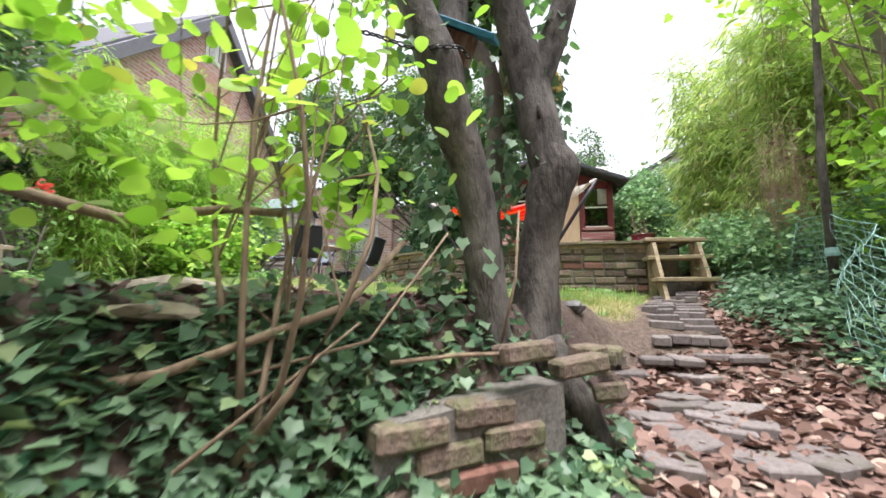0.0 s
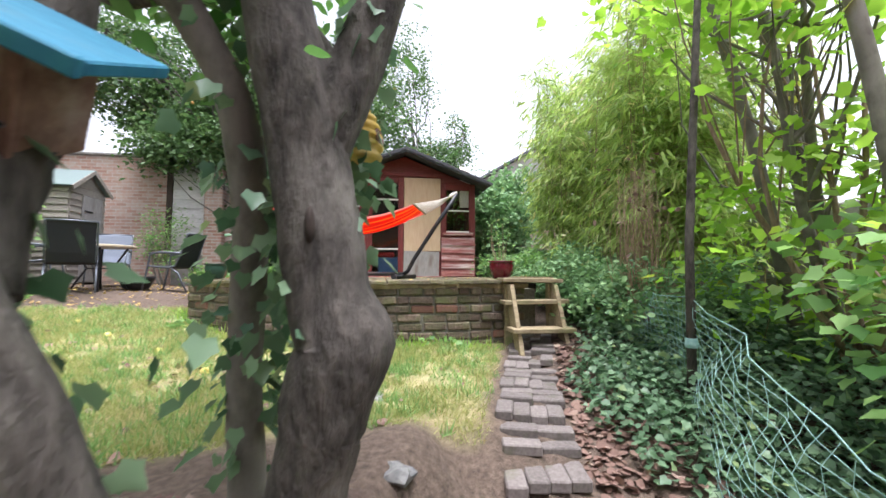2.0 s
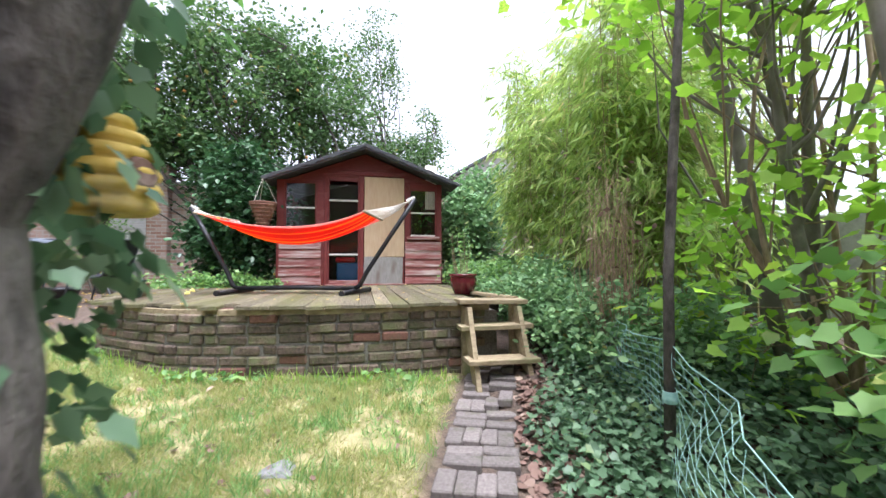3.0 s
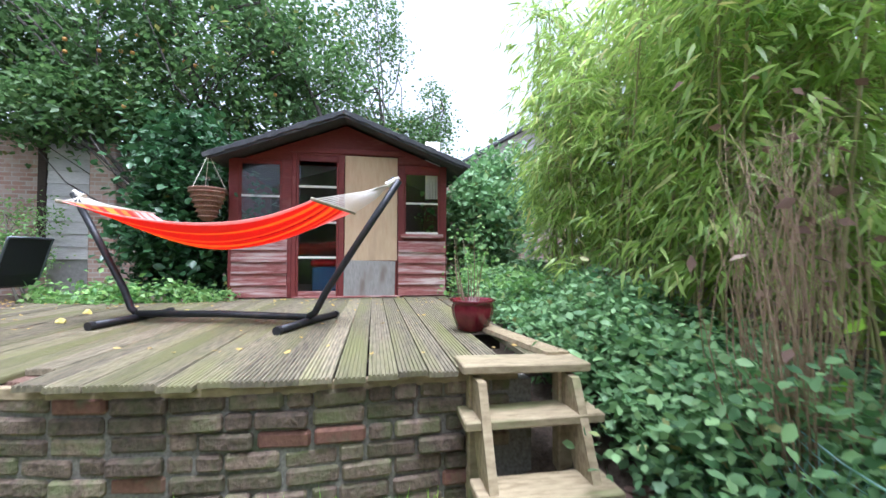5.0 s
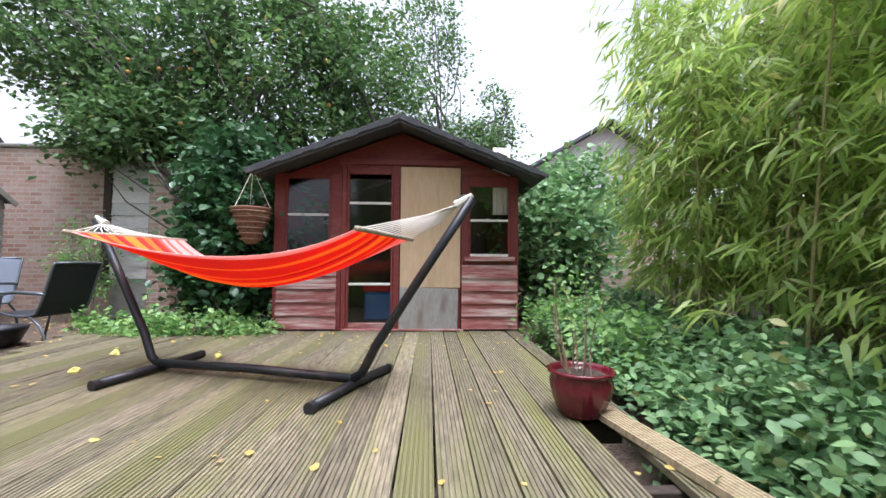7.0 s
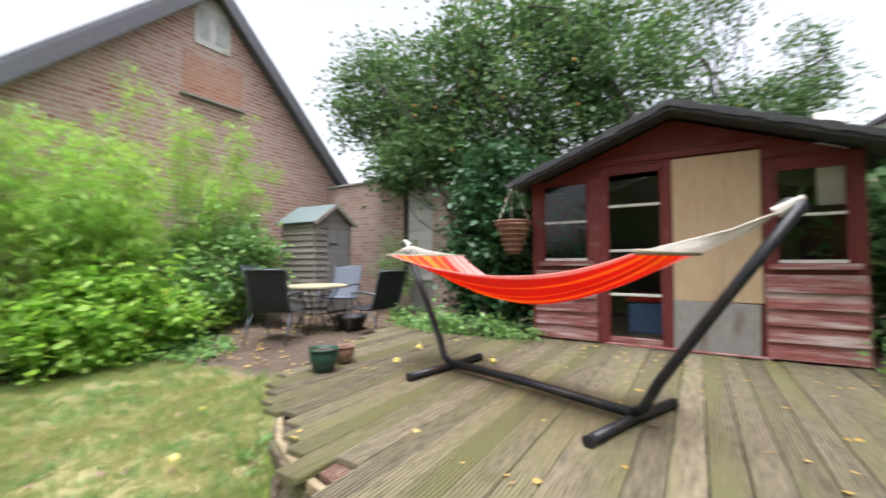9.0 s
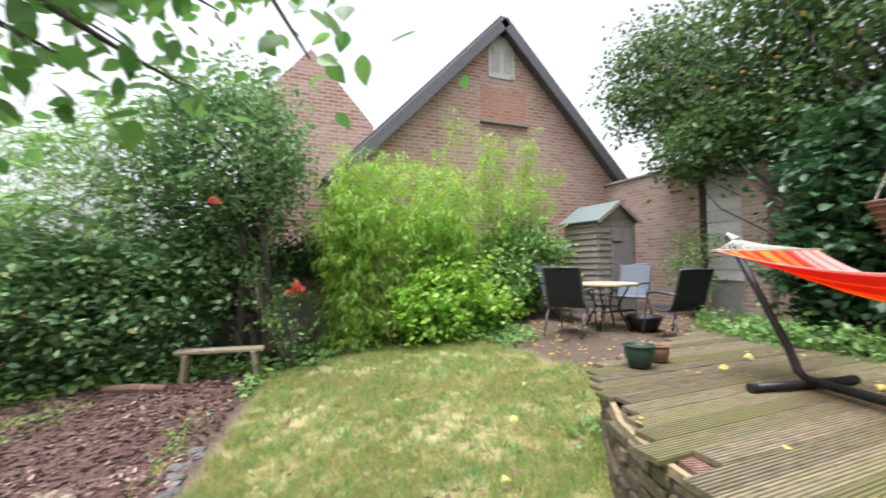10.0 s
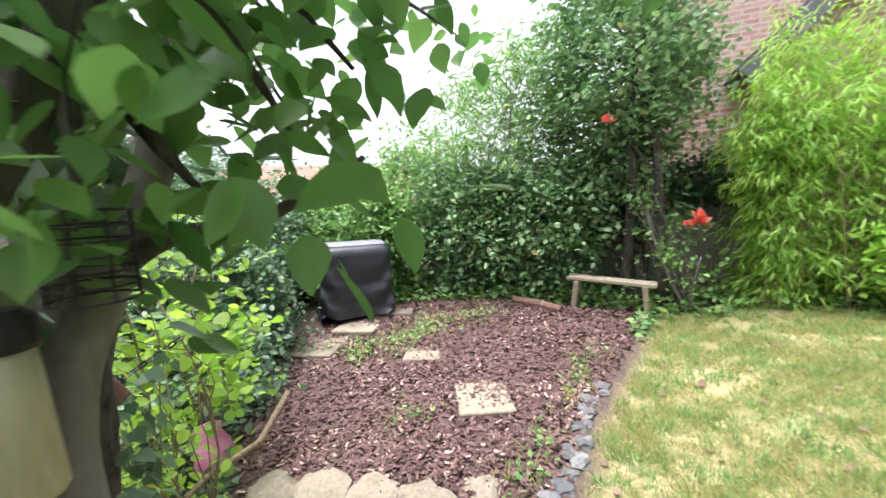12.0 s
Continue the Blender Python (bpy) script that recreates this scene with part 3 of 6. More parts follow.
def plant(name, label, category, base, crowns, leaf, kind, size, bark, stems=5, thick=0.03, twigs=14, droop=0.25, spread=0.8, group="", keep=None):
    """A shrub or tree: stems from its base into its crowns, twigs to the clumps, and leaves. crowns: (centre, radii, clumps, leaves a clump, tightness)."""
    root = thing(name, label, category, at(*base), group)
    o = np.asarray(base)
    all_pts = []
    wood_name = "stem" if thick < 0.06 else "trunk"
    for centre, radii, clumps, per, tight in crowns:
        mid, pts = blobs(np.asarray(centre) - o, radii, clumps, per, tight)
        if keep is not None:
            pts = pts[keep(pts + o)]
            mid = mid[keep(mid + o)] if len(mid) else mid
        all_pts.append(pts)
        c = Vector(np.asarray(centre) - o)
        for s in range(stems):
            foot = Vector((RNG.normal(0, thick * 1.6), RNG.normal(0, thick * 1.6), -0.05))
            top = c + Vector((RNG.uniform(-0.5, 0.5) * radii[0], RNG.uniform(-0.5, 0.5) * radii[1], RNG.uniform(-0.2, 0.6) * radii[2]))
            line = bent(foot, top, 6, 0.07)
            wood = Shape()
            wood.tube(line, [thick * (1 - 0.75 * i / 6) * (1.25 if i == 0 else 1) for i in range(7)], 7)
            for w in range(twigs // stems):
                if len(mid) == 0:
                    break
                a = line[int(RNG.integers(2, 7))]
                e = Vector(mid[int(RNG.integers(0, len(mid)))])
                wood.tube(bent(a, e, 3, 0.12), [thick * 0.32, thick * 0.24, thick * 0.16, thick * 0.07], 5, False)
            part(wood_name, wood, bark, root, smooth=True)
    part("crown", leaf_mesh(name + "_crown", np.concatenate(all_pts), size, leaf, kind, droop, spread), leaf, root)
    return root


# ---- boundary walls, houses beyond ----
def wall_run(name, label, a, b, height, thick, material, base=-0.4, coping=None):
    a, b = Vector((*a, 0)), Vector((*b, 0))
    d = b - a
    ang = math.degrees(math.atan2(d.y, d.x))
    ob = new(name, Shape().box((d.length, thick, height - base), at(0, 0, (height + base) / 2), 0.02).mesh(name, material))
    ob.matrix_basis = at((a.x + b.x) / 2, (a.y + b.y) / 2, 0, ang)
    tagged(ob, label, "wall", kind="structure")
    if coping:
        part("coping", Shape().box((d.length + 0.05, thick + 0.08, 0.07), at(0, 0, height + 0.037), 0.02), coping, ob)
    return ob


wall_run("wall_north", "tall old brick boundary wall with mixed patches", (-8.6, 2.72), (-5.16, 2.72), 3.25, 0.24, M_WALLBRICK, 0.1, M_CONCRETE)
wall_run("wall_north_low", "low grey wall footing under the clapboards", (-5.16, 2.72), (-4.42, 2.72), 1.0, 0.24, M_CONCRETE, 0.1)
wall_run("wall_north_east", "old brick boundary wall behind the summerhouse", (-4.42, 2.72), (4.6, 2.72), 2.6, 0.24, M_WALLBRICK, 0.1, M_CONCRETE)
wall_run("brick_pier", "weathered brick pier beside the clapboards", (-4.42, 2.62), (-4.02, 2.62), 3.0, 0.44, M_WALLBRICK, 0.1)
wall_run("wall_west", "grey rendered boundary wall grown with ivy", (-7.5, -8.5), (-7.5, -3.7), 1.6, 0.2, M_CONCRETE)
wall_run("wall_south", "plain grey boundary wall behind hedge", (-7.6, -11.6), (-2.4, -11.6), 0.7, 0.2, M_CONCRETE, -1.6)
# Unseen tall wall, added so the summerhouse panes reflect it, not bright sky.
wall_run("wall_unseen_reflected", "unseen plain brick wall added to darken the window reflections", (-2.4, -11.6), (4.4, -11.6), 5.2, 0.3, M_WALLBRICK, -1.6)
wall_run("wall_east", "plain grey boundary wall behind thicket", (4.3, -11.6), (4.3, 2.6), 1.3, 0.2, M_CONCRETE, -1.6)


def clapboards(parent, width, z0, z1, board, m, material, worn=None, n0=0):
    """Overlapping boards, each tilted a little; one mesh shared by all."""
    shape = Shape()
    shape.put([(-width / 2, 0, 0), (width / 2, 0, 0), (width / 2, -0.03, 0), (-width / 2, -0.03, 0),
               (-width / 2, 0, board * 1.04), (width / 2, 0, board * 1.04), (width / 2, -0.006, board * 1.04), (-width / 2, -0.006, board * 1.04)],
              [(0, 1, 2, 3), (4, 7, 6, 5), (3, 2, 6, 7), (0, 4, 5, 1), (0, 3, 7, 4), (1, 5, 6, 2)])
    data = shape.mesh("board", material)
    rows = int(round((z1 - z0) / board))
    for i in range(rows):
        o = part("board", data, material, parent)
        o.matrix_basis = m @ at(RNG.normal(0, 0.003), 0, z0 + i * board, 0, RNG.normal(0, 0.3), RNG.normal(0, 0.12))


garage = thing("outbuilding", "pale weathered clapboard outbuilding by the boundary", "outbuilding", at(-4.79, 2.6, 0))
part("wall", Shape().box((0.74, 0.1, 2.1), at(0, 0.06, 2.0)), M_CLAP, garage)
clapboards(garage, 0.74, 0.98, 3.06, 0.22, at(0, 0, 0), M_CLAP)
part("post", Shape().box((0.12, 0.08, 2.3), at(-0.43, -0.02, 2.0)), M_SHADED_DARKWOOD, garage)
part("roof_edge", Shape().box((0.86, 0.3, 0.08), at(0, 0.05, 3.14)), M_BARGE, garage)

# old house with a steep brick gable
house = thing("gabled_house", "old red brick house with a steep gable end", "house", at(-7.8, 0.22, 0))
GP = [(-4.2, -0.3), (-4.2, 3.15), (-0.62, 6.72), (3.0, 3.15), (3.0, -0.3)]
gable = Shape()
gable.put([(0, y, z) for y, z in GP] + [(-0.3, y, z) for y, z in GP],
          [tuple(range(5)), tuple(range(5, 10))[::-1]] + [(i, i + 5, (i + 1) % 5 + 5, (i + 1) % 5) for i in range(5)])
part("wall", gable, M_HOUSEBRICK, house)
for sgn, (y0, z0) in ((-1, (-4.5, 2.92)), (1, (3.25, 2.98))):
    roof_ang = math.degrees(math.atan2(6.86 - z0, -0.62 - y0))
    ln = math.hypot(6.86 - z0, -0.62 - y0)
    mm = at(0, (y0 - 0.62) / 2, (z0 + 6.86) / 2, 0, roof_ang if sgn < 0 else roof_ang)
    part("roof", Shape().box((6.0, ln, 0.1), at(-2.75, 0, 0.06)), M_SLATE, house).matrix_basis = mm
    part("bargeboard", Shape().box((0.06, ln, 0.24), at(0.28, 0, -0.06 if sgn < 0 else 0.06), 0.01), M_BARGE, house).matrix_basis = mm
    part("soffit", Shape().box((0.26, ln, 0.03), at(0.13, 0, -0.05 if sgn < 0 else 0.05), 0.005), M_BARGE, house).matrix_basis = mm
part("infill_panel", Shape().box((0.02, 1.17, 0.8), at(0.012, -0.535, 4.98), 0.004), M_PANELBRICK, house, "blocked-up window of orange brick")
part("sill", Shape().box((0.1, 1.25, 0.05), at(0.05, -0.535, 4.54), 0.008), M_CONCRETE, house)
arch = [(-0.34, 0.0), (0.34, 0.0)] + [(0.34 * math.cos(a) ** 0.8 if math.cos(a) > 0 else 0.0, 0.5 + 0.5 * math.sin(a)) for a in np.linspace(0, math.pi / 2, 6)] + [(-0.34 * math.cos(a) ** 0.8, 0.5 + 0.5 * math.sin(a)) for a in np.linspace(math.pi / 2 - 0.25, 0, 5)]
gwin = part("window", Shape().prism(arch, -0.03, 0.05), M_WHITE, house, "white pointed arch window")
gwin.matrix_basis = at(0.0, -0.58, 5.6, 90)
for sx in (-0.16, 0.16):
    part("pane", Shape().box((0.2, 0.02, 0.55), at(sx, -0.045, 0.4), 0.01), M_GLASS, gwin)

# second house, behind the trees
house2 = thing("brick_house", "pinkish brick house with chimney behind the trees", "house", at(-11.5, -4.5, 0))
part("wall", Shape().prism([(-1.3, 0.0), (-1.3, 4.4), (0, 5.9), (1.3, 4.4), (1.3, 0)], -3, 0, at(0, 0, 0, 90)), M_HOUSEBRICK, house2)
part("roof", Shape().box((3.2, 2.2, 0.1), at(-1.5, -0.72, 5.22, 0, 49), 0.01), M_CLAYTILE, house2)
part("roof", Shape().box((3.2, 2.2, 0.1), at(-1.5, 0.72, 5.22, 0, -49), 0.01), M_CLAYTILE, house2)
part("rendered_bay", Shape().box((0.4, 2.2, 2.7), at(0.2, 0.15, 1.35), 0.02), M_RENDER, house2, "cream rendered lower wall")
w2 = part("window", Shape().box((0.1, 1.1, 1.1), at(0.05, 0.5, 3.3), 0.02), M_WHITE, house2)
part("pane", Shape().box((0.04, 0.9, 0.42), at(0.1, 0.5, 3.56), 0.01), M_GLASS, w2)
part("pane", Shape().box((0.04, 0.9, 0.42), at(0.1, 0.5, 3.04), 0.01), M_GLASS, w2)
ch = part("chimney", Shape().box((0.6, 0.7, 1.6), at(-0.6, 1.05, 4.9), 0.02), M_HOUSEBRICK, house2)
part("chimney_pot", Shape().lathe([(0.13, 0), (0.15, 0.04), (0.12, 0.1), (0.12, 0.4), (0.15, 0.45)], 14, at(-0.6, 1.05, 5.7)), M_CLAYTILE, ch)

# low house far beyond the hedge
house3 = thing("terraced_house", "distant house with a clay tiled roof", "house", at(-19, -24, -0.3, 137))
part("wall", Shape().box((14, 5, 2.6), at(0, 0, 0.6)), M_HOUSEBRICK, house3)
part("roof", Shape().prism([(-3, 1.85), (0, 3.7), (3, 1.85)], -7.2, 7.2, at(0, 0, 0, 90)), M_CLAYTILE, house3)

# grey boarded neighbour behind the bamboo
barn = thing("boarded_gable", "grey boarded gable of a neighbouring roof", "outbuilding", at(5.4, 6.3, 0))
part("wall", Shape().prism([(-2.2, 0), (-2.2, 3.9), (0.0, 5.2), (2.2, 3.9), (2.2, 0)], 0, 3), M_CLAP, barn)
clapboards(barn, 4.4, 3.1, 3.95, 0.17, at(0, -0.01, 0), M_CLAP)
part("roof", Shape().box((2.75, 3.4, 0.08), at(-1.18, 1.3, 4.58, 0, 0, -30.6)), M_SLATE, barn)
part("roof", Shape().box((2.75, 3.4, 0.08), at(1.18, 1.3, 4.58, 0, 0, 30.6)), M_SLATE, barn)


# ---- summerhouse ----
sh = thing("summerhouse", "small red painted wooden summerhouse with peeling boards", "summerhouse", at(0, 0, 0.5))
D = 2.1


def plank(name, x0, x1, z0, z1, y0, y1, mat, parent=sh, label="", c=0.006):
    return part(name, Shape().box((x1 - x0, y1 - y0, z1 - z0), at((x0 + x1) / 2, (y0 + y1) / 2, (z0 + z1) / 2), c), mat, parent, label)


def roof_z(x):
    return 2.3 - abs(x - 0.04) * 0.385


# sides, back, floor
plank("side_wall", -1.4, -1.36, 0, 1.74, 0.045, D, M_RED)
plank("side_wall", 1.36, 1.4, 0, 1.74, 0.045, D, M_RED)
# Back and floor coloured darker than wood, standing in for interior shade.
plank("back_wall", -1.36, 1.36, 0, 1.8, D - 0.04, D, M_SHADED_DARKWOOD)
part("back_gable", Shape().prism([(-1.36, 1.8), (0.04, 2.24), (1.36, 1.8)], D - 0.04, D), M_SHADED_DARKWOOD, sh)
plank("floor_boards", -1.35, 1.35, 0.0, 0.05, 0.05, D - 0.05, M_SHADED_DARKWOOD)
# front: gable panel above the openings, posts and rails
part("gable_panel", Shape().prism([(-1.4, 1.79), (1.4, 1.79), (1.4, roof_z(1.4) - 0.02), (0.04, 2.28), (-1.4, roof_z(-1.4) - 0.02)], 0.0, 0.035), M_RED, sh)
plank("header", -0.68, 0.8, 1.9, 1.97, -0.022, -0.002, M_RED)
for x0, x1 in ((-1.4, -1.275), (-0.765, -0.64), (-0.05, 0.02), (0.73, 0.815), (1.305, 1.4)):
    plank("corner_post", x0, x1, 0.0, 1.787, -0.012, 0.04, M_RED)
plank("door_jamb", -0.638, -0.585, 0.0, 1.895, -0.02, 0.03, M_RED)
for side, (x0, x1, zb, zt, zm) in enumerate(((-1.272, -0.768, 0.88, 1.755, 1.315), (0.818, 1.302, 0.85, 1.69, 1.27))):
    win = thing("window", "", "", None)
    win.parent = sh
    win["label"] = "old window with a white glazing bar"
    plank("rail", x0, x1, zt, 1.787, -0.008, 0.035, M_RED)
    for n_, a in (("frame", (x0, x0 + 0.022, zb, zt)), ("frame", (x1 - 0.022, x1, zb, zt)), ("frame", (x0 + 0.022, x1 - 0.022, zt - 0.025, zt)), ("frame", (x0 + 0.022, x1 - 0.022, zb, zb + 0.03))):
        plank(n_, *a, -0.004, 0.03, M_RED if n_ == "frame" and a[3] == zt else M_WHITE, win, c=0.003)
    plank("glazing_bar", x0 + 0.022, x1 - 0.022, zm - 0.013, zm + 0.013, -0.006, 0.026, M_WHITE, win, c=0.003)
    for z0, z1 in ((zb + 0.03, zm - 0.013), (zm + 0.013, zt - 0.025)):
        pane = plank("pane", x0 + 0.022, x1 - 0.022, z0, z1, 0.008, 0.012, M_GLASS, win, c=0.0005)
        pane.visible_shadow = False
    plank("window_sill", x0 - 0.05, x1 + 0.05, zb - 0.055, zb - 0.002, -0.05, 0.035, M_REDWORN, sh, "worn sill with red flaking paint")
    clapboards(sh, x1 - x0 + 0.16, 0.02, zb - 0.06, 0.15 if side == 0 else 0.145, at((x0 + x1) / 2, -0.014, 0), M_REDWORN)
    plank("lower_wall", x0, x1, 0, zb - 0.056, 0.0, 0.035, M_RED)
# left door with panes
door = thing("door", "", "", None)
door.parent = sh
door["label"] = "glazed door with red frame"
plank("stile", -0.583, -0.555, 0.015, 1.893, -0.012, 0.028, M_RED, door)
plank("stile", -0.078, -0.053, 0.015, 1.893, -0.012, 0.028, M_RED, door)
plank("top_rail", -0.555, -0.078, 1.865, 1.893, -0.012, 0.028, M_RED, door)
plank("bottom_rail", -0.555, -0.078, 0.015, 0.085, -0.012, 0.028, M_REDWORN, door)
bars = (0.085, 0.525, 0.985, 1.455, 1.865)
for z in bars[1:-1]:
    plank("glazing_bar", -0.555, -0.078, z - 0.014, z + 0.014, -0.01, 0.026, M_WHITE, door, c=0.003)
for z0, z1 in zip(bars[:-1], bars[1:]):
    pane = plank("pane", -0.555, -0.078, z0 + 0.014, z1 - 0.014, 0.006, 0.01, M_GLASS, door, c=0.0005)
    pane.visible_shadow = False
# right door, boarded up
plank("door_leaf", 0.025, 0.725, 0.015, 1.9, 0.0, 0.03, M_RED)
ply = plank("plywood_sheet", 0.03, 0.722, 0.488, 1.88, -0.02, -0.003, M_PLY, sh, "bare plywood sheet nailed over the door")
part("panel", Shape().box((0.67, 0.012, 0.48), at(0.36, -0.018, 0.245, 0, 0, 1.2), 0.004), M_GREYBOARD, sh, "grey weathered lower door panel")
plank("threshold", -0.62, 0.76, -0.002, 0.02, -0.05, 0.03, M_REDWORN)
# roof
for sgn in (-1, 1):
    ang = math.degrees(math.atan(0.385)) * sgn
    mid = 0.04 + sgn * 0.795
    mm = at(mid, 0.93, roof_z(mid) + 0.035, 0, 0, ang)
    roof = part("roof", Shape().box((1.72, 2.72, 0.025), None, 0.006), M_FELT, sh, "black mineral felt roof")
    roof.matrix_basis = mm
    lip = Shape()
    n = 14
    for i in range(n):
        lip.box((1.72 / n + 0.002, 0.012, 0.058 + 0.014 * math.sin(i * 2.3)), at(-0.86 + (i + 0.5) * 1.72 / n, -1.366, -0.018, RNG.normal(0, 1.5)), 0.003)
    edge = part("felt_edge", lip, M_FELT, sh, "drooping felt edge with frayed rim")
    edge.matrix_basis = mm
    barge = part("fascia", Shape().box((1.62, 0.02, 0.06), at(-0.03 * sgn, -1.34, -0.045), 0.004), M_FELT, sh)
    barge.matrix_basis = mm
crate = thing("storage_crate", "blue plastic crate inside the summerhouse", "crate", at(-0.2, 0.7, 0.55))
part("body", Shape().box((0.5, 0.4, 0.34), at(0, 0, 0.17), 0.02), M_BLUEPLASTIC, crate)
chair_in = thing("folded_textile", "red folded cloth on the crate", "cloth", at(-0.3, 0.7, 0.895))
part("fold", Shape().box((0.36, 0.3, 0.1), at(0, 0, 0.05), 0.03), M_CH[3], chair_in)
curtain_verts, curtain_faces = [], []
for i in range(25):
    for z in (1.85, 2.66):
        curtain_verts.append((1.12 + i * 0.0085, 0.09 + 0.012 * math.sin(i * 1.3), z))
curtain_faces = [(2 * i, 2 * i + 2, 2 * i + 3, 2 * i + 1) for i in range(24)]
cur = new("curtain", to_mesh("curtain", curtain_verts, curtain_faces, M_ROPE, None, True))
tagged(cur, "pale net curtain gathered inside the window", "curtain")
so = cur.modifiers.new("thick", "SOLIDIFY")
so.thickness = 0.004


# ---- deck and its steps ----
deck = thing("deck", "grooved timber deck, grey and mossy, with broken edge", "deck", at(0, 0, 0.5), kind="structure")


def front_y(x):
    return float(np.interp(x, [-3.45, -3.3, -2.89, -2.5, -1.95, -1.65, -1.29, -0.83, 0, 0.76, 1.5], [-0.15, -0.45, -1.57, -2.6, -3.03, -3.25, -3.4, -3.5, -3.57, -3.52, -3.5]))


def back_y(x):
    return float(np.interp(x, [-3.45, -2.6, -1.6, -1.42, 1.5], [-0.15, -0.3, -0.32, -0.04, -0.04]))


def deck_board(length, width=0.136, thick=0.028):
    """A board with seven ridges along its top."""
    prof, k = [], 7
    for i in range(k):
        x0 = -width / 2 + width * i / k
        s = width / k
        prof += [(x0 + s * 0.12, 0.0), (x0 + s * 0.66, 0.0), (x0 + s * 0.76, -0.007), (x0 + s * 0.98, -0.007)]
    prof += [(width / 2, -thick), (-width / 2, -thick)]
    return Shape().prism(prof, -length / 2, length / 2)


x = -3.38
while x < 1.4:
    y0, y1 = front_y(x) - 0.05 + RNG.normal(0, 0.016), back_y(x)
    if 1.08 < x < 1.21:
        y0 = -2.52
    if -1.2 < x < -1.08:
        y0 += 0.24
    if -1.9 < x < -1.3:
        y0 += abs(float(RNG.normal(0.1, 0.08)))
    ob = part("board", deck_board(y1 - y0), M_DECK, deck)
    ob.matrix_basis = at(x, (y0 + y1) / 2, RNG.normal(0, 0.0022), RNG.normal(0, 0.12) - 0.6, RNG.normal(0, 0.06), RNG.normal(0, 0.5))
    x += 0.1415
for y in (-3.2, -2.6, -2.0, -1.4, -0.8, -0.2):
    xs0 = next((v for v in np.arange(-3.4, 0, 0.05) if front_y(v) < y - 0.12 and back_y(v) > y), None)
    if xs0 is not None:
        part("joist", Shape().box((1.3 - xs0, 0.05, 0.1), at((1.3 + xs0) / 2, y, -0.085), 0.004), M_SHADED_DARKWOOD, deck)
loose = part("loose_board", deck_board(0.95), M_STEPWOOD, deck, "loose paler board lying askew")
loose.matrix_basis = at(1.27, -2.98, 0.033, 9.5, 0, 2)
piece = part("broken_board", deck_board(0.3, 0.12), M_BIRDWOOD, deck, "rotten broken board end")
piece.matrix_basis = at(-1.14, -3.2, -0.035, -8, -3, 4)
rimpts = [(v, front_y(v) + 0.03) for v in np.linspace(-2.35, 1.1, 16)]
for (ax, ay), (bx, by) in zip(rimpts[:-1], rimpts[1:]):
    ln, an = math.hypot(bx - ax, by - ay), math.degrees(math.atan2(by - ay, bx - ax))
    part("rim_joist", Shape().box((ln + 0.004, 0.035, 0.05), at((ax + bx) / 2, (ay + by) / 2, -0.056, an), 0.003), M_STEPWOOD, deck)

steps = thing("garden_steps", "weathered open timber steps up to the deck", "steps", at(1.11, -3.52, 0))
for z, y, w in ((0.522, 0.0, 0.64), (0.31, -0.1, 0.66), (0.055, -0.28, 0.62)):
    part("tread", Shape().box((w, 0.21, 0.042), at(0.0, y, z - 0.021, RNG.normal(0, 1), 0, RNG.normal(0, 0.8)), 0.006), M_STEPWOOD, steps)
for sx in (-0.24, 0.22):
    part("stringer", Shape().prism([(-0.48, -0.3), (-0.36, -0.3), (-0.04, 0.24), (-0.04, 0.46), (-0.14, 0.46)], -0.02, 0.02, at(sx, 0, 0, 90)), M_STEPWOOD, steps)
    part("post", Shape().box((0.075, 0.075, 0.8), at(sx, 0.0, 0.07), 0.006), M_STEPWOOD, steps)

# ---- hammock and stand ----
HL, HR = Vector((-1.51, -1.74, 0.56)), Vector((-0.11, -2.16, 0.56))
HD = (HR - HL).normalized()
HN = Vector((-HD.y, HD.x, 0))
TL, TR = HL - HD * 0.62 + Vector((0, 0, 1.0)), HR + HD * 0.72 + Vector((0, 0, 1.06))
stand = thing("hammock_stand", "black tubular steel hammock stand on the deck", "stand", at(-0.81, -1.95, 0.5))
so_ = Vector((-0.81, -1.95, 0.5))


def tube_part(name, pts, r, mat, parent, n=12, label="", off=so_):
    return part(name, Shape().tube([Vector(p) - off for p in pts], r, n), mat, parent, label, True)


tube_part("beam", [HL, HL.lerp(HR, 0.5) + Vector((0, 0, 0.012)), HR], 0.028, M_METAL, stand)
for m_, t_ in ((HL, TL), (HR, TR)):
    s_ = 1 if t_ is TR else -1
    tube_part("arm", [m_ - HD * 0.0, m_ + HD * 0.06 * s_ + Vector((0, 0, 0.04)), m_.lerp(t_, 0.2) + Vector((0, 0, -0.012)), m_.lerp(t_, 0.6), t_], 0.027, M_METAL, stand)
    tube_part("hook", [t_ - HD * 0.0, t_ + Vector((0, 0, 0.02)) - HD * 0.05 * s_, t_ - HD * 0.09 * s_ + Vector((0, 0, 0.0))], 0.006, M_GREYMETAL, stand)
    leg = tube_part("foot", [m_ + HN * 0.42 + HD * 0.06 * s_ - Vector((0, 0, 0.032)), m_ - Vector((0, 0, 0.03)), m_ - HN * 0.42 - HD * 0.02 * s_ - Vector((0, 0, 0.032))], 0.028, M_METAL, stand)
    for e in (1, -1):
        c_ = m_ + HN * 0.42 * e - Vector((0, 0, 0.032)) + HD * (0.06 if e > 0 else -0.02) * s_
        part("end_cap", Shape().tube([c_ - so_ - HN * 0.03 * e, c_ - so_ + HN * 0.012 * e], 0.031, 12), M_METAL, leg)

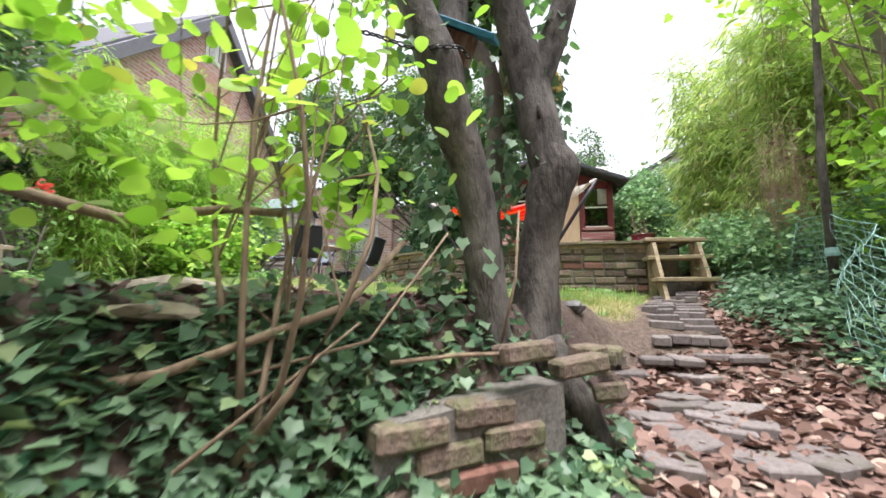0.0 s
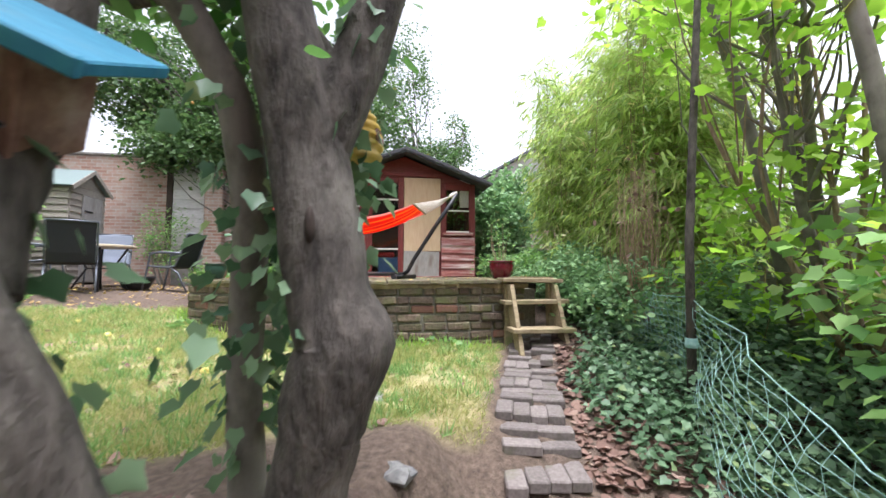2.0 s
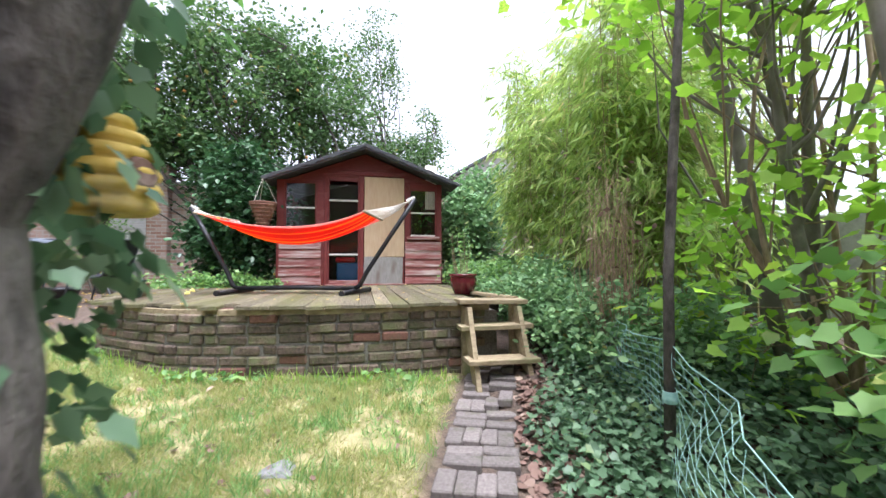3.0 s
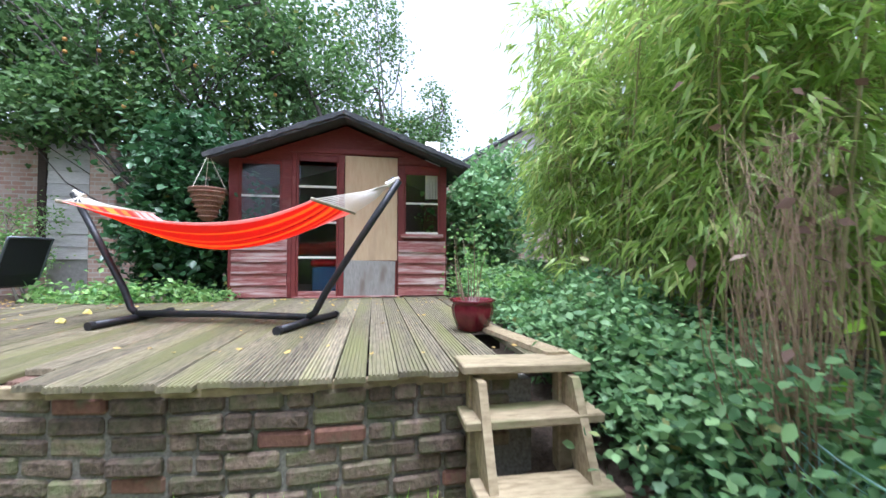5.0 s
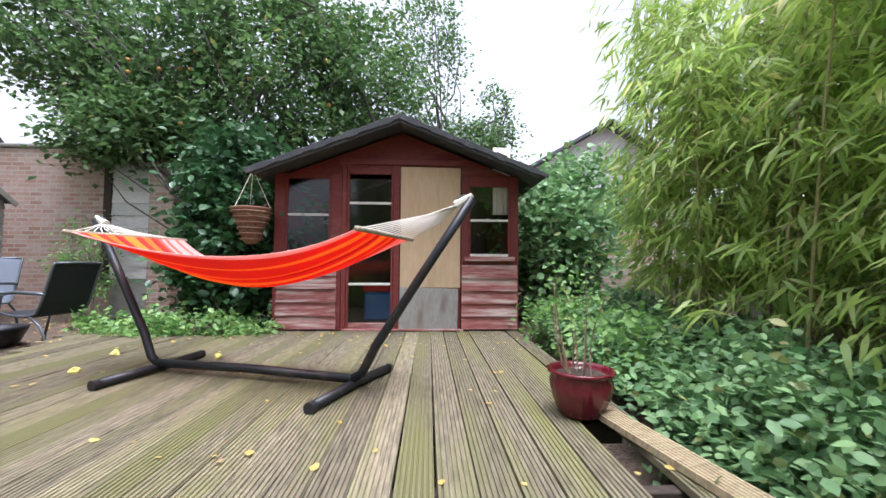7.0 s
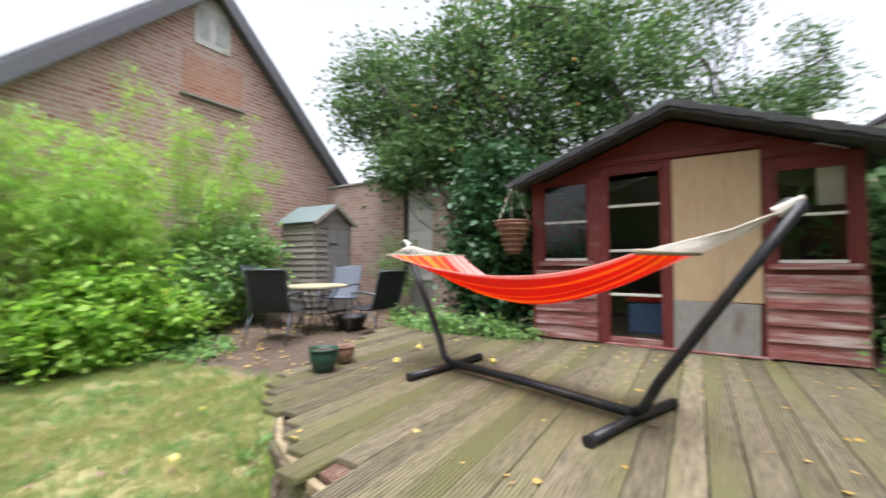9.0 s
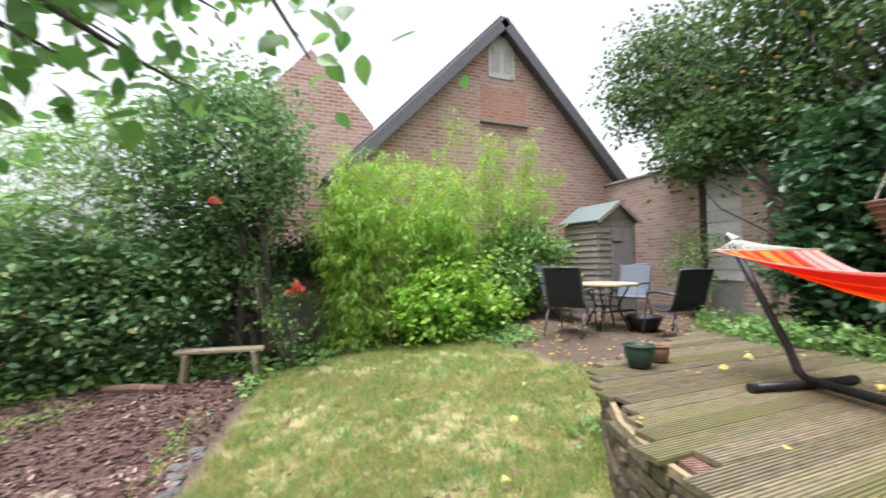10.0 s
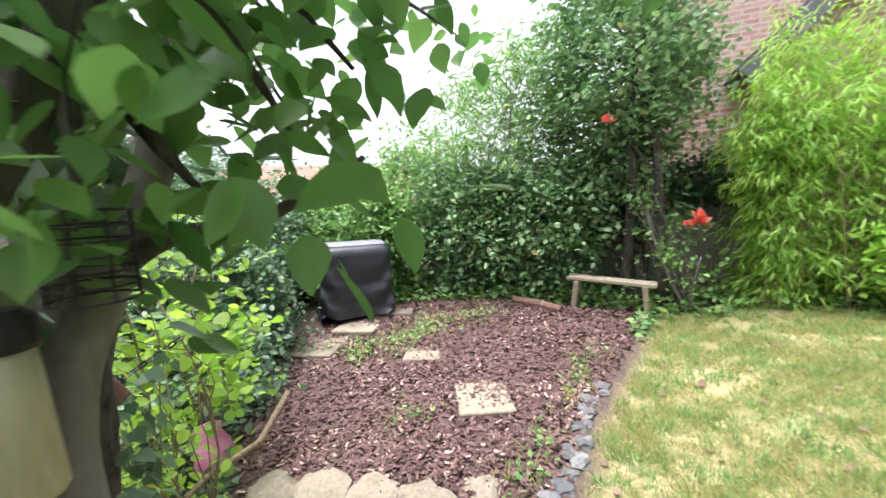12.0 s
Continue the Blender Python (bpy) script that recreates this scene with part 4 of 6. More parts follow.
hammock = thing("hammock", "red and orange striped cloth hammock with wooden spreader bars", "hammock", at(-0.81, -1.95, 1.3))
ho = Vector((-0.81, -1.95, 1.3))
BL, BR = TL + HD * 0.36 - Vector((0, 0, 0.13)), TR - HD * 0.5 - Vector((0, 0, 0.2))
hv, hf, hslot = [], [], []
NU, NV = 40, 28
for i in range(NU + 1):
    u = i / NU
    c = BL.lerp(BR, u)
    sag = 0.2 * (1 - (2 * u - 1) ** 2)
    half = 0.4 - 0.2 * math.sin(math.pi * u)
    for j in range(NV + 1):
        w = 2 * j / NV - 1
        dip = 0.12 * math.sin(math.pi * u) ** 0.7 * (1 - w * w)
        fold = 0.012 * math.sin(w * 19 + 2 * u) * math.sin(math.pi * u)
        hv.append(c - ho + HN * (half * w) + Vector((0, 0, -sag - dip + fold - 0.05 * w * math.sin(math.pi * u))))
band = [5, 0, 0, 4, 4, 0, 0, 1, 1, 3, 0, 4, 4, 4, 0, 0, 1, 1, 3, 0, 2, 5, 2, 5, 5, 2, 5, 5]
for i in range(NU):
    for j in range(NV):
        a = i * (NV + 1) + j
        hf.append((a, a + 1, a + NV + 2, a + NV + 1))
        hslot.append(band[j])
cloth = part("cloth", to_mesh("cloth", hv, hf, M_CH, hslot, True), None, hammock)
md = cloth.modifiers.new("thick", "SOLIDIFY")
md.thickness = 0.006
for B_, T_ in ((BL, TL), (BR, TR)):
    part("spreader_bar", Shape().tube([B_ - ho - HN * 0.43, B_ - ho + HN * 0.43], 0.014, 10), M_OLDWOOD, hammock, smooth=True)
    for j in range(13):
        w = -0.4 + 0.8 * j / 12
        part("cord", Shape().tube([B_ - ho + HN * w, (B_ + (T_ - B_) * 0.55 + HN * w * 0.4 - Vector((0, 0, 0.02))) - ho, T_ - ho + (B_ - T_).normalized() * 0.08], 0.0035, 5), M_ROPE, hammock)
    part("ring", Shape().tube([T_ - ho + (B_ - T_).normalized() * 0.1, T_ - ho + Vector((0, 0, 0.02))], [0.03, 0.014], 8), M_ROPE, hammock, "knotted cord end")


# ---- pots, table, chairs, shed, barbecue, bench ----
def pot(name, label, x, y, z, r, h, mat, flute=0.0, category="plant pot"):
    p = thing(name, label, category, at(x, y, z, 20))
    part("body", Shape().lathe([(r * 0.62, 0), (r * 0.7, 0.01), (r * 0.93, h * 0.45), (r * 1.0, h * 0.72), (r * 0.93, h * 0.86), (r * 0.95, h * 0.9), (r * 1.06, h * 0.93), (r * 1.07, h * 0.99), (r * 0.97, h), (r * 0.9, h * 0.93), (r * 0.86, h * 0.84)], 48, None, flute, 16), mat, p, smooth=True)
    part("soil", Shape().lathe([(r * 0.88, h * 0.8), (r * 0.86, h * 0.86), (r * 0.3, h * 0.88)], 20), M_SOIL, p)
    return p


rp = pot("plant_pot", "dark red glazed fluted pot with dry stalks", 1.1, -2.6, 0.505, 0.152, 0.225, M_GLAZE, 0.026)
for i in range(9):
    a = RNG.uniform(0, 6.28)
    part("stalk", Shape().tube(bent((0.06 * math.cos(a), 0.06 * math.sin(a), 0.18), (0.14 * math.cos(a), 0.14 * math.sin(a), 0.42 + RNG.uniform(0, 0.35)), 3, 0.08), [0.005, 0.004, 0.003, 0.002], 5), M_TWIG, rp)
_, sp_ = blobs((0, 0, 0.62), (0.14, 0.14, 0.22), 16, 6, 0.05)
part("leaves", leaf_mesh("pot_leaves", sp_, 0.035, L_SHRUB, "kite"), L_SHRUB, rp)
pot("plant_pot", "dark green plastic pot at the edge of the deck", -2.36, -2.3, 0.51, 0.118, 0.18, M_GREENPOT)
pot("plant_pot", "small brown terracotta pot beside green pot", -2.42, -2.02, 0.51, 0.09, 0.14, M_TERRA)


def garden_chair(fabric, label, x, y, z, rz):
    c = thing("garden_chair", label, "chair", at(x, y, z, rz), "chairs round the garden table")
    sling = []
    prof = [(-0.24, 0.44), (-0.1, 0.41), (0.1, 0.4), (0.2, 0.43), (0.26, 0.56), (0.32, 0.75), (0.38, 0.94), (0.4, 0.98)]
    for nm, sl in (("seat", prof[:4]), ("backrest", prof[3:])):
        s = Shape()
        vs = [(sx, py, pz + dz) for dz in (0, -0.012) for (py, pz) in sl for sx in (-0.25, 0.25)]
        n = len(sl)
        fs = [(2 * i, 2 * i + 1, 2 * i + 3, 2 * i + 2) for i in range(n - 1)] + [(2 * n + 2 * i, 2 * n + 2 * i + 2, 2 * n + 2 * i + 3, 2 * n + 2 * i + 1) for i in range(n - 1)]
        fs += [(2 * i, 2 * i + 2, 2 * n + 2 * i + 2, 2 * n + 2 * i) for i in range(n - 1)] + [(2 * i + 1, 2 * n + 2 * i + 1, 2 * n + 2 * i + 3, 2 * i + 3) for i in range(n - 1)]
        fs += [(0, 2 * n, 2 * n + 1, 1), (2 * n - 2, 2 * n - 1, 4 * n - 1, 4 * n - 2)]
        part(nm, s.put(vs, fs), fabric, c)
    for sx in (-0.265, 0.265):
        part("side_rail", Shape().tube([(sx, p, q) for p, q in prof], 0.013, 8), M_GREYMETAL, c, smooth=True)
        part("leg", Shape().tube([(sx, -0.34, 0), (sx, -0.27, 0.3), (sx, -0.22, 0.62), (sx, -0.1, 0.655)], 0.014, 8), M_GREYMETAL, c, smooth=True)
        part("leg", Shape().tube([(sx, 0.4, 0), (sx, 0.26, 0.3), (sx, 0.12, 0.41)], 0.014, 8), M_GREYMETAL, c, smooth=True)
        part("armrest", Shape().tube([(sx, -0.24, 0.64), (sx, -0.05, 0.66), (sx, 0.18, 0.65), (sx, 0.3, 0.64)], [0.014, 0.02, 0.02, 0.014], 8), M_GREYMETAL, c, smooth=True)
    part("rail", Shape().tube([(-0.265, 0.395, 0.975), (0, 0.41, 0.98), (0.265, 0.395, 0.975)], 0.012, 8), M_GREYMETAL, c, smooth=True)
    return c


TX, TY = -4.85, -0.25
TZ = gz(TX, TY)
garden_chair(M_MESHCLOTH, "black sling garden chair with grey metal frame", -4.72, -1.05, gz(-4.72, -1.05), -148)
garden_chair(M_GREYCLOTH, "grey sling garden chair behind the round table", -5.2, 0.55, gz(-5.2, 0.55), 20)
garden_chair(M_MESHCLOTH, "black sling garden chair turned beside the deck", -3.95, 0.12, gz(-3.95, 0.12), -98)
garden_chair(M_GREYCLOTH, "grey sling garden chair by the shed", -5.6, -0.5, gz(-5.6, -0.5), 110)
table = thing("garden_table", "round mosaic topped table on dark metal legs", "table", at(TX, TY, TZ))
part("tabletop", Shape().lathe([(0.44, 0.69), (0.47, 0.7), (0.47, 0.725), (0.45, 0.735)], 36), M_TABLE, table)
for k in range(4):
    a = k * math.pi / 2 + 0.5
    part("leg", Shape().tube([(0.36 * math.cos(a), 0.36 * math.sin(a), 0), (0.16 * math.cos(a), 0.16 * math.sin(a), 0.36), (0.34 * math.cos(a), 0.34 * math.sin(a), 0.69)], 0.016, 8), M_METAL, table, smooth=True)
part("ring", Shape().tube([(0.17 * math.cos(a), 0.17 * math.sin(a), 0.36) for a in np.linspace(0, 6.2832, 17)], 0.008, 6), M_METAL, table)
barrel = thing("fire_bowl", "dark metal bowl under the garden table", "bowl", at(-4.55, 0.2, gz(-4.55, 0.2)))
part("bowl", Shape().lathe([(0.12, 0), (0.2, 0.06), (0.26, 0.2), (0.27, 0.24), (0.24, 0.22), (0.1, 0.08)], 24), M_METAL, barrel, smooth=True)

shed = thing("garden_shed", "small grey timber shed with felt roof", "shed", at(-6.4, 1.08, gz(-6.4, 1.08), 93))
SZ = 0.0
for nm, wd, m_ in (("front", 1.0, at(0, -0.45, 0)), ("side", 0.9, at(-0.5, 0, 0, -90)), ("side", 0.9, at(0.5, 0, 0, 90)), ("back", 1.0, at(0, 0.45, 0, 180))):
    w_ = part(nm + "_wall", Shape().box((wd, 0.03, 1.78), m_ @ at(0, 0.016, 0.89)), M_SHEDWOOD, shed)
    clapboards(shed, wd, 0.0, 1.78, 0.118, m_, M_SHEDWOOD)
part("gable", Shape().prism([(-0.5, 1.78), (0.5, 1.78), (0.0, 2.12)], -0.45, -0.42), M_SHEDWOOD, shed)
sd = part("door", Shape().box((0.56, 0.035, 1.62), at(0.08, -0.49, 0.83), 0.006), M_SHEDDOOR, shed, "plain grey shed door")
for z in (0.4, 1.35):
    part("hinge", Shape().box((0.24, 0.008, 0.03), at(-0.06, -0.513, z), 0.002), M_BLACKWIRE, sd)
for s in (-1, 1):
    part("roof", Shape().box((0.72, 1.12, 0.03), at(s * 0.3, 0, 1.95, 0, 0, s * 34)), M_SHEDFELT, shed)
    part("bargeboard", Shape().box((0.72, 0.02, 0.08), at(s * 0.3, -0.555, 1.92, 0, 0, s * 34)), M_SHEDWOOD, shed)

bq = thing("barbecue", "barbecue under a black wrinkled vinyl cover", "barbecue", at(-4.5, -8.7, gz(-4.5, -8.7) + 0.02, 138) @ Matrix.Diagonal((1.2, 1.05, 1.0, 1.0)))
cv, cf = [], []
NC = 56
lev = [(0.07, 0.4, 0.27)] + [(z, 0.39 - 0.03 * z, 0.262 - 0.035 * z) for z in np.linspace(0.11, 0.83, 19)] + [(0.87, 0.35, 0.215), (0.905, 0.335, 0.18), (0.93, 0.31, 0.12), (0.935, 0.1, 0.04)]
for li, (z, rx_, ry_) in enumerate(lev):
    for k in range(NC):
        a = 2 * math.pi * k / NC
        ca, sa = math.cos(a), math.sin(a)
        e = 0.3
        px, py = math.copysign(abs(ca) ** e, ca) * rx_, math.copysign(abs(sa) ** e, sa) * ry_
        hang = max(0.0, 0.8 - z)
        swag = (0.03 * math.sin(17 * (z - 0.36 * (px / 0.38) ** 2) + 1.3 * math.sin(5 * px)) + 0.007 * math.sin(41 * z + 9 * px)) * min(1.0, hang * 3)
        pleat = 1 + (0.03 * math.sin(a * 9 + z * 5) + 0.02 * math.sin(a * 17 - z * 8)) * hang
        cv.append((px * pleat, py * pleat + swag * (1 if py < 0 else -1), z + (0.025 * math.sin(a * 5) if li == 0 else 0)))
    if li:
        o = (li - 1) * NC
        cf += [(o + k, o + (k + 1) % NC, o + NC + (k + 1) % NC, o + NC + k) for k in range(NC)]
cf.append(tuple(range((len(lev) - 1) * NC, len(lev) * NC)))
part("cover", to_mesh("cover", cv, cf, M_COVER, None, True), None, bq)
part("top_panel", Shape().box((0.66, 0.3, 0.1), at(0, -0.01, 0.905), 0.04), M_GREYCOVER, bq, "grey panel on top of the cover")
for s in (-1, 1):
    whl = part("wheel", Shape().tube([(s * 0.34, -0.05, 0.07), (s * 0.38, -0.05, 0.07)], 0.07, 18), M_BLACKWIRE, bq)
    part("hub", Shape().tube([(s * 0.335, -0.05, 0.07), (s * 0.387, -0.05, 0.07)], 0.025, 10), M_GREYMETAL, whl)

bench = thing("bench", "narrow rough wooden plank bench", "bench", at(-5.66, -5.75, gz(-5.66, -5.75), 86))
part("seat", Shape().box((1.0, 0.2, 0.045), at(0, 0, 0.37, 0, 0, 1.5), 0.008), M_OLDWOOD, bench)
for s in (-1, 1):
    for t_ in (-1, 1):
        part("leg", Shape().box((0.06, 0.05, 0.38), at(s * 0.4, t_ * 0.07, 0.16, 0, t_ * -5, s * -6), 0.006), M_OLDWOOD, bench)

# hanging basket beside the summerhouse
hb = thing("hanging_basket", "brown wicker cone basket hanging from the eave", "basket", at(-1.56, -0.22, 1.72))
part("basket", Shape().lathe([(0.05, -0.26), (0.09, -0.22), (0.12, -0.12), (0.165, 0.0), (0.2, 0.1), (0.215, 0.12), (0.2, 0.13), (0.15, 0.08)], 26), M_WICKER, hb, smooth=True)
for i in range(6):
    rr = 0.1 + 0.02 * i
    part("weave", Shape().tube([(rr * math.cos(a), rr * math.sin(a), -0.21 + i * 0.058) for a in np.linspace(0, 6.2832, 21)], 0.011, 6), M_WICKER, hb)
for k in range(3):
    a = k * 2.094
    part("cord", Shape().tube([(0.2 * math.cos(a), 0.2 * math.sin(a), 0.12), (0.0, 0.0, 0.55)], 0.004, 5), M_ROPE, hb)
part("bracket", Shape().tube([(0, 0, 0.55), (0.02, 0.1, 0.57), (0.16, 0.2, 0.57)], 0.006, 6), M_BLACKWIRE, hb)

# ---- old tree by the wall: three stems, ivy, nest box ----
oldtree = thing("old_tree", "three-stemmed old tree with ivy on its bark", "tree", at(-0.95, -6.6, -0.45))
OT = Vector((-0.95, -6.6, -0.45))


def stem(name, pts, radii, mat=M_BARK, n=18, lumps=0.06):
    """A trunk through the points, swollen and uneven."""
    fine, rad = [], []
    pv = [Vector(p) for p in pts]
    k = 5
    for i in range(len(pv) - 1):
        p0, p1, p2, p3 = pv[max(i - 1, 0)], pv[i], pv[i + 1], pv[min(i + 2, len(pv) - 1)]
        for j in range(k):
            t = j / k
            fine.append(0.5 * ((2 * p1) + (p2 - p0) * t + (2 * p0 - 5 * p1 + 4 * p2 - p3) * t * t + (3 * p1 - p0 - 3 * p2 + p3) * t ** 3))
            rad.append(radii[i] * (1 - t) + radii[i + 1] * t)
    fine.append(pv[-1])
    rad.append(radii[-1])
    s = Shape().tube([f - OT for f in fine], rad, n)
    vs = []
    for i, p in enumerate(s.v):
        q = Vector(p)
        r_i = min(i // n, len(fine) - 1)
        c = fine[r_i] - OT
        d = q - c
        vs.append(tuple(c + d * (1 + lumps * noise.noise(q * 7) * 2 + lumps * 0.7 * noise.noise(q * 17))))
    s.v = vs
    return part(name, s, mat, oldtree, smooth=True)


stem("trunk", [(-0.81, -6.72, -0.66), (-0.82, -6.75, -0.35), (-0.85, -6.79, 0.0), (-0.89, -6.83, 0.3), (-0.97, -6.9, 0.52), (-1.0, -6.92, 0.7), (-1.08, -6.94, 0.92), (-1.24, -6.95, 1.35), (-1.6, -6.85, 2.1), (-2.0, -6.6, 3.2)], [0.13, 0.085, 0.073, 0.075, 0.085, 0.09, 0.075, 0.068, 0.065, 0.05])
stem("limb", [(-1.0, -6.84, 0.55), (-1.0, -6.78, 0.78), (-0.98, -6.71, 1.1), (-0.95, -6.69, 1.7), (-0.93, -6.66, 2.4), (-0.94, -6.55, 3.4)], [0.085, 0.08, 0.07, 0.062, 0.055, 0.035])
stem("trunk", [(-0.65, -6.42, -0.75), (-0.63, -6.42, -0.4), (-0.61, -6.43, -0.1), (-0.585, -6.45, 0.1), (-0.545, -6.47, 0.3), (-0.505, -6.47, 0.4), (-0.55, -6.45, 0.52), (-0.59, -6.42, 0.75), (-0.625, -6.4, 0.95), (-0.685, -6.4, 1.2), (-0.76, -6.41, 1.6), (-0.9, -6.35, 2.4), (-1.0, -6.3, 3.4)], [0.18, 0.125, 0.1, 0.096, 0.104, 0.112, 0.1, 0.1, 0.104, 0.092, 0.078, 0.055, 0.03], M_BARK)
stem("limb", [(-0.59, -6.41, 0.85), (-0.535, -6.4, 1.02), (-0.465, -6.4, 1.22), (-0.38, -6.4, 1.6), (-0.28, -6.42, 2.3), (-0.1, -6.4, 3.4)], [0.07, 0.075, 0.068, 0.062, 0.05, 0.03], M_BARK)
stem("trunk", [(-0.8, -6.12, -0.5), (-0.82, -6.12, -0.1), (-0.83, -6.14, 0.25), (-0.81, -6.2, 0.6), (-0.8, -6.27, 0.85), (-0.83, -6.32, 1.05), (-0.93, -6.36, 1.25), (-1.1, -6.42, 1.55), (-1.25, -6.45, 2.2)], [0.085, 0.058, 0.05, 0.05, 0.05, 0.048, 0.045, 0.04, 0.025], M_BARK2)
stem("limb", [(-0.62, -6.44, 0.85), (-0.56, -6.33, 1.02), (-0.58, -6.25, 1.17), (-0.72, -6.25, 1.37), (-0.86, -6.26, 1.62), (-0.98, -6.28, 1.95), (-1.1, -6.3, 2.6)], [0.065, 0.054, 0.045, 0.042, 0.038, 0.032, 0.022], M_BARK, 16)
stem("limb", [(-0.93, -6.36, 1.25), (-1.02, -6.3, 1.32), (-1.2, -6.2, 1.36), (-1.45, -6.12, 1.5)], [0.03, 0.022, 0.016, 0.008], M_BARK, 10)
hole = part("knot_hole", Shape().lathe([(0.02, 0.0), (0.028, 0.01), (0.016, 0.02)], 12), M_SHADED_DARKWOOD, oldtree, "dark knot hole in the bark", True)
hole.matrix_basis = at(-0.585 - OT.x, -6.53 - OT.y, 0.68 - OT.z, -10, 90, 0) @ Matrix.Diagonal((0.45, 1.5, 1.0, 1.0))
stem("root", [(-0.6, -6.58, -0.42), (-0.48, -6.68, -0.62), (-0.38, -6.74, -0.8)], [0.09, 0.06, 0.03], M_BARK, 12)
# overhead boughs with hanging leaves
bough_ends = []
for a, b in (((-0.98, -6.4, 2.5), (-0.75, -5.75, 1.95)), ((-1.2, -5.95, 2.2), (-1.25, -5.55, 1.95)), ((-1.0, -6.3, 2.6), (-1.9, -5.6, 2.3)), ((-1.0, -6.4, 2.7), (-0.6, -6.9, 2.6)),
             ((-0.3, -6.3, 2.6), (-0.55, -5.5, 2.15)), ((-1.3, -5.9, 3.0), (-1.9, -5.1, 2.6)), ((-1.75, -6.8, 2.4), (-2.3, -6.2, 2.1)), ((-0.35, -6.3, 2.5), (0.2, -6.6, 3.0)),
             ((-1.0, -6.2, 2.1), (-0.8, -5.95, 1.75)), ((-0.9, -6.0, 2.3), (-1.0, -5.8, 1.8)), ((-0.9, -6.0, 2.6), (-1.6, -5.6, 2.5)), ((-1.0, -6.0, 2.6), (-2.2, -5.3, 2.7)), ((-0.95, -5.98, 2.6), (-1.35, -4.9, 2.1)), ((-0.9, -6.0, 2.5), (-0.95, -5.2, 2.15)), ((-0.9, -6.0, 2.5), (-0.6, -5.5, 2.0)), ((-1.1, -6.1, 2.5), (-1.5, -5.3, 2.0)), ((-1.0, -6.4, 2.3), (-1.15, -5.9, 1.62)), ((-0.95, -6.7, 2.0), (-0.65, -6.75, 1.9)), ((-1.0, -6.3, 2.5), (-1.4, -6.25, 2.0)), ((-1.1, -6.15, 2.6), (-1.55, -5.95, 2.1)), ((-1.2, -6.5, 2.5), (-1.6, -6.5, 1.95)), ((-1.0, -6.3, 2.2), (-1.2, -6.2, 1.64)), ((-0.86, -6.26, 1.62), (-0.8, -6.1, 1.36)), ((-0.9, -6.27, 1.7), (-1.02, -6.12, 1.38)), ((-0.98, -6.28, 1.95), (-0.72, -6.12, 1.55)), ((-0.95, -6.3, 1.9), (-1.15, -6.05, 1.5)), ((-0.9, -6.3, 1.8), (-0.62, -6.18, 1.62)),  ((-1.1, -6.4, 2.3), (-1.4, -6.35, 1.66))):
    line = bent(Vector(a) - OT, Vector(b) - OT, 5, 0.08)
    part("branch", Shape().tube(line, [0.03, 0.024, 0.018, 0.013, 0.008, 0.004], 7), M_BARK, oldtree, smooth=True)
    bough_ends += [(p, i) for i, p in enumerate(line) if i > 1]
op = []
for p, i in bough_ends:
    op.append(np.asarray(p) + RNG.normal(size=(15, 3)) * np.array([0.15, 0.15, 0.1]))
crown_hi = blobs(np.array((-0.9, -6.4, 3.6)) - np.array(OT), (1.9, 1.9, 0.9), 46, 20, 0.2)[1]
part("crown", leaf_mesh("old_tree_crown", np.concatenate(op + [crown_hi]), 0.085, L_ASH, "fine", 0.55, 0.6), L_ASH, oldtree)


def climbing(points, radius, n, size, facing=2.6, name="ivy"):
    """Ivy leaves round a stem."""
    pv = [Vector(p) for p in points]
    pts, head = [], []
    for _ in range(n):
        i = int(RNG.integers(0, len(pv) - 1))
        c = pv[i].lerp(pv[i + 1], float(RNG.uniform()))
        a = float(RNG.normal(facing, 1.1))
        r = radius * (1 + abs(float(RNG.normal(0, 0.5))))
        pts.append((c.x + r * math.cos(a) - OT.x, c.y + r * math.sin(a) - OT.y, c.z - OT.z))
        head.append(a - math.pi / 2)
    return part(name, leaf_mesh(name, pts, size, L_IVY, "ivy", 0.9, 0.5, np.array(head)), L_IVY, oldtree)


climbing([(-0.89, -6.8, -0.2), (-0.93, -6.85, 0.3), (-1.05, -6.9, 0.8)], 0.11, 120, 0.055)
climbing([(-0.78, -6.18, -0.2), (-0.79, -6.17, 0.5)], 0.05, 30, 0.045)
climbing([(-0.52, -6.3, 0.72), (-0.5, -6.3, 0.95), (-0.48, -6.3, 1.3)], 0.05, 60, 0.048)
climbing([(-0.46, -6.3, 0.8), (-0.44, -6.29, 1.05), (-0.44, -6.3, 1.3)], 0.03, 24, 0.05)
climbing([(-0.5, -6.42, 0.75), (-0.47, -6.4, 1.0), (-0.44, -6.38, 1.3)], 0.05, 40, 0.06)
climbing([(-0.83, -6.13, 0.1), (-0.81, -6.2, 0.55), (-0.8, -6.26, 0.95)], 0.07, 170, 0.055, 0.7)
climbing([(-0.6, -6.4, 0.3), (-0.6, -6.35, 0.7), (-0.62, -6.3, 1.0)], 0.1, 110, 0.06, 1.4)
climbing([(-0.98, -6.7, 1.4), (-0.95, -6.7, 2.2)], 0.1, 160, 0.07)
climbing([(-0.68, -6.5, 0.1), (-0.72, -6.46, 0.9), (-0.85, -6.4, 1.7)], 0.09, 80, 0.05)
climbing([(-0.98, -6.78, -0.3), (-1.02, -6.8, 0.3), (-1.12, -6.86, 0.9)], 0.06, 130, 0.05)

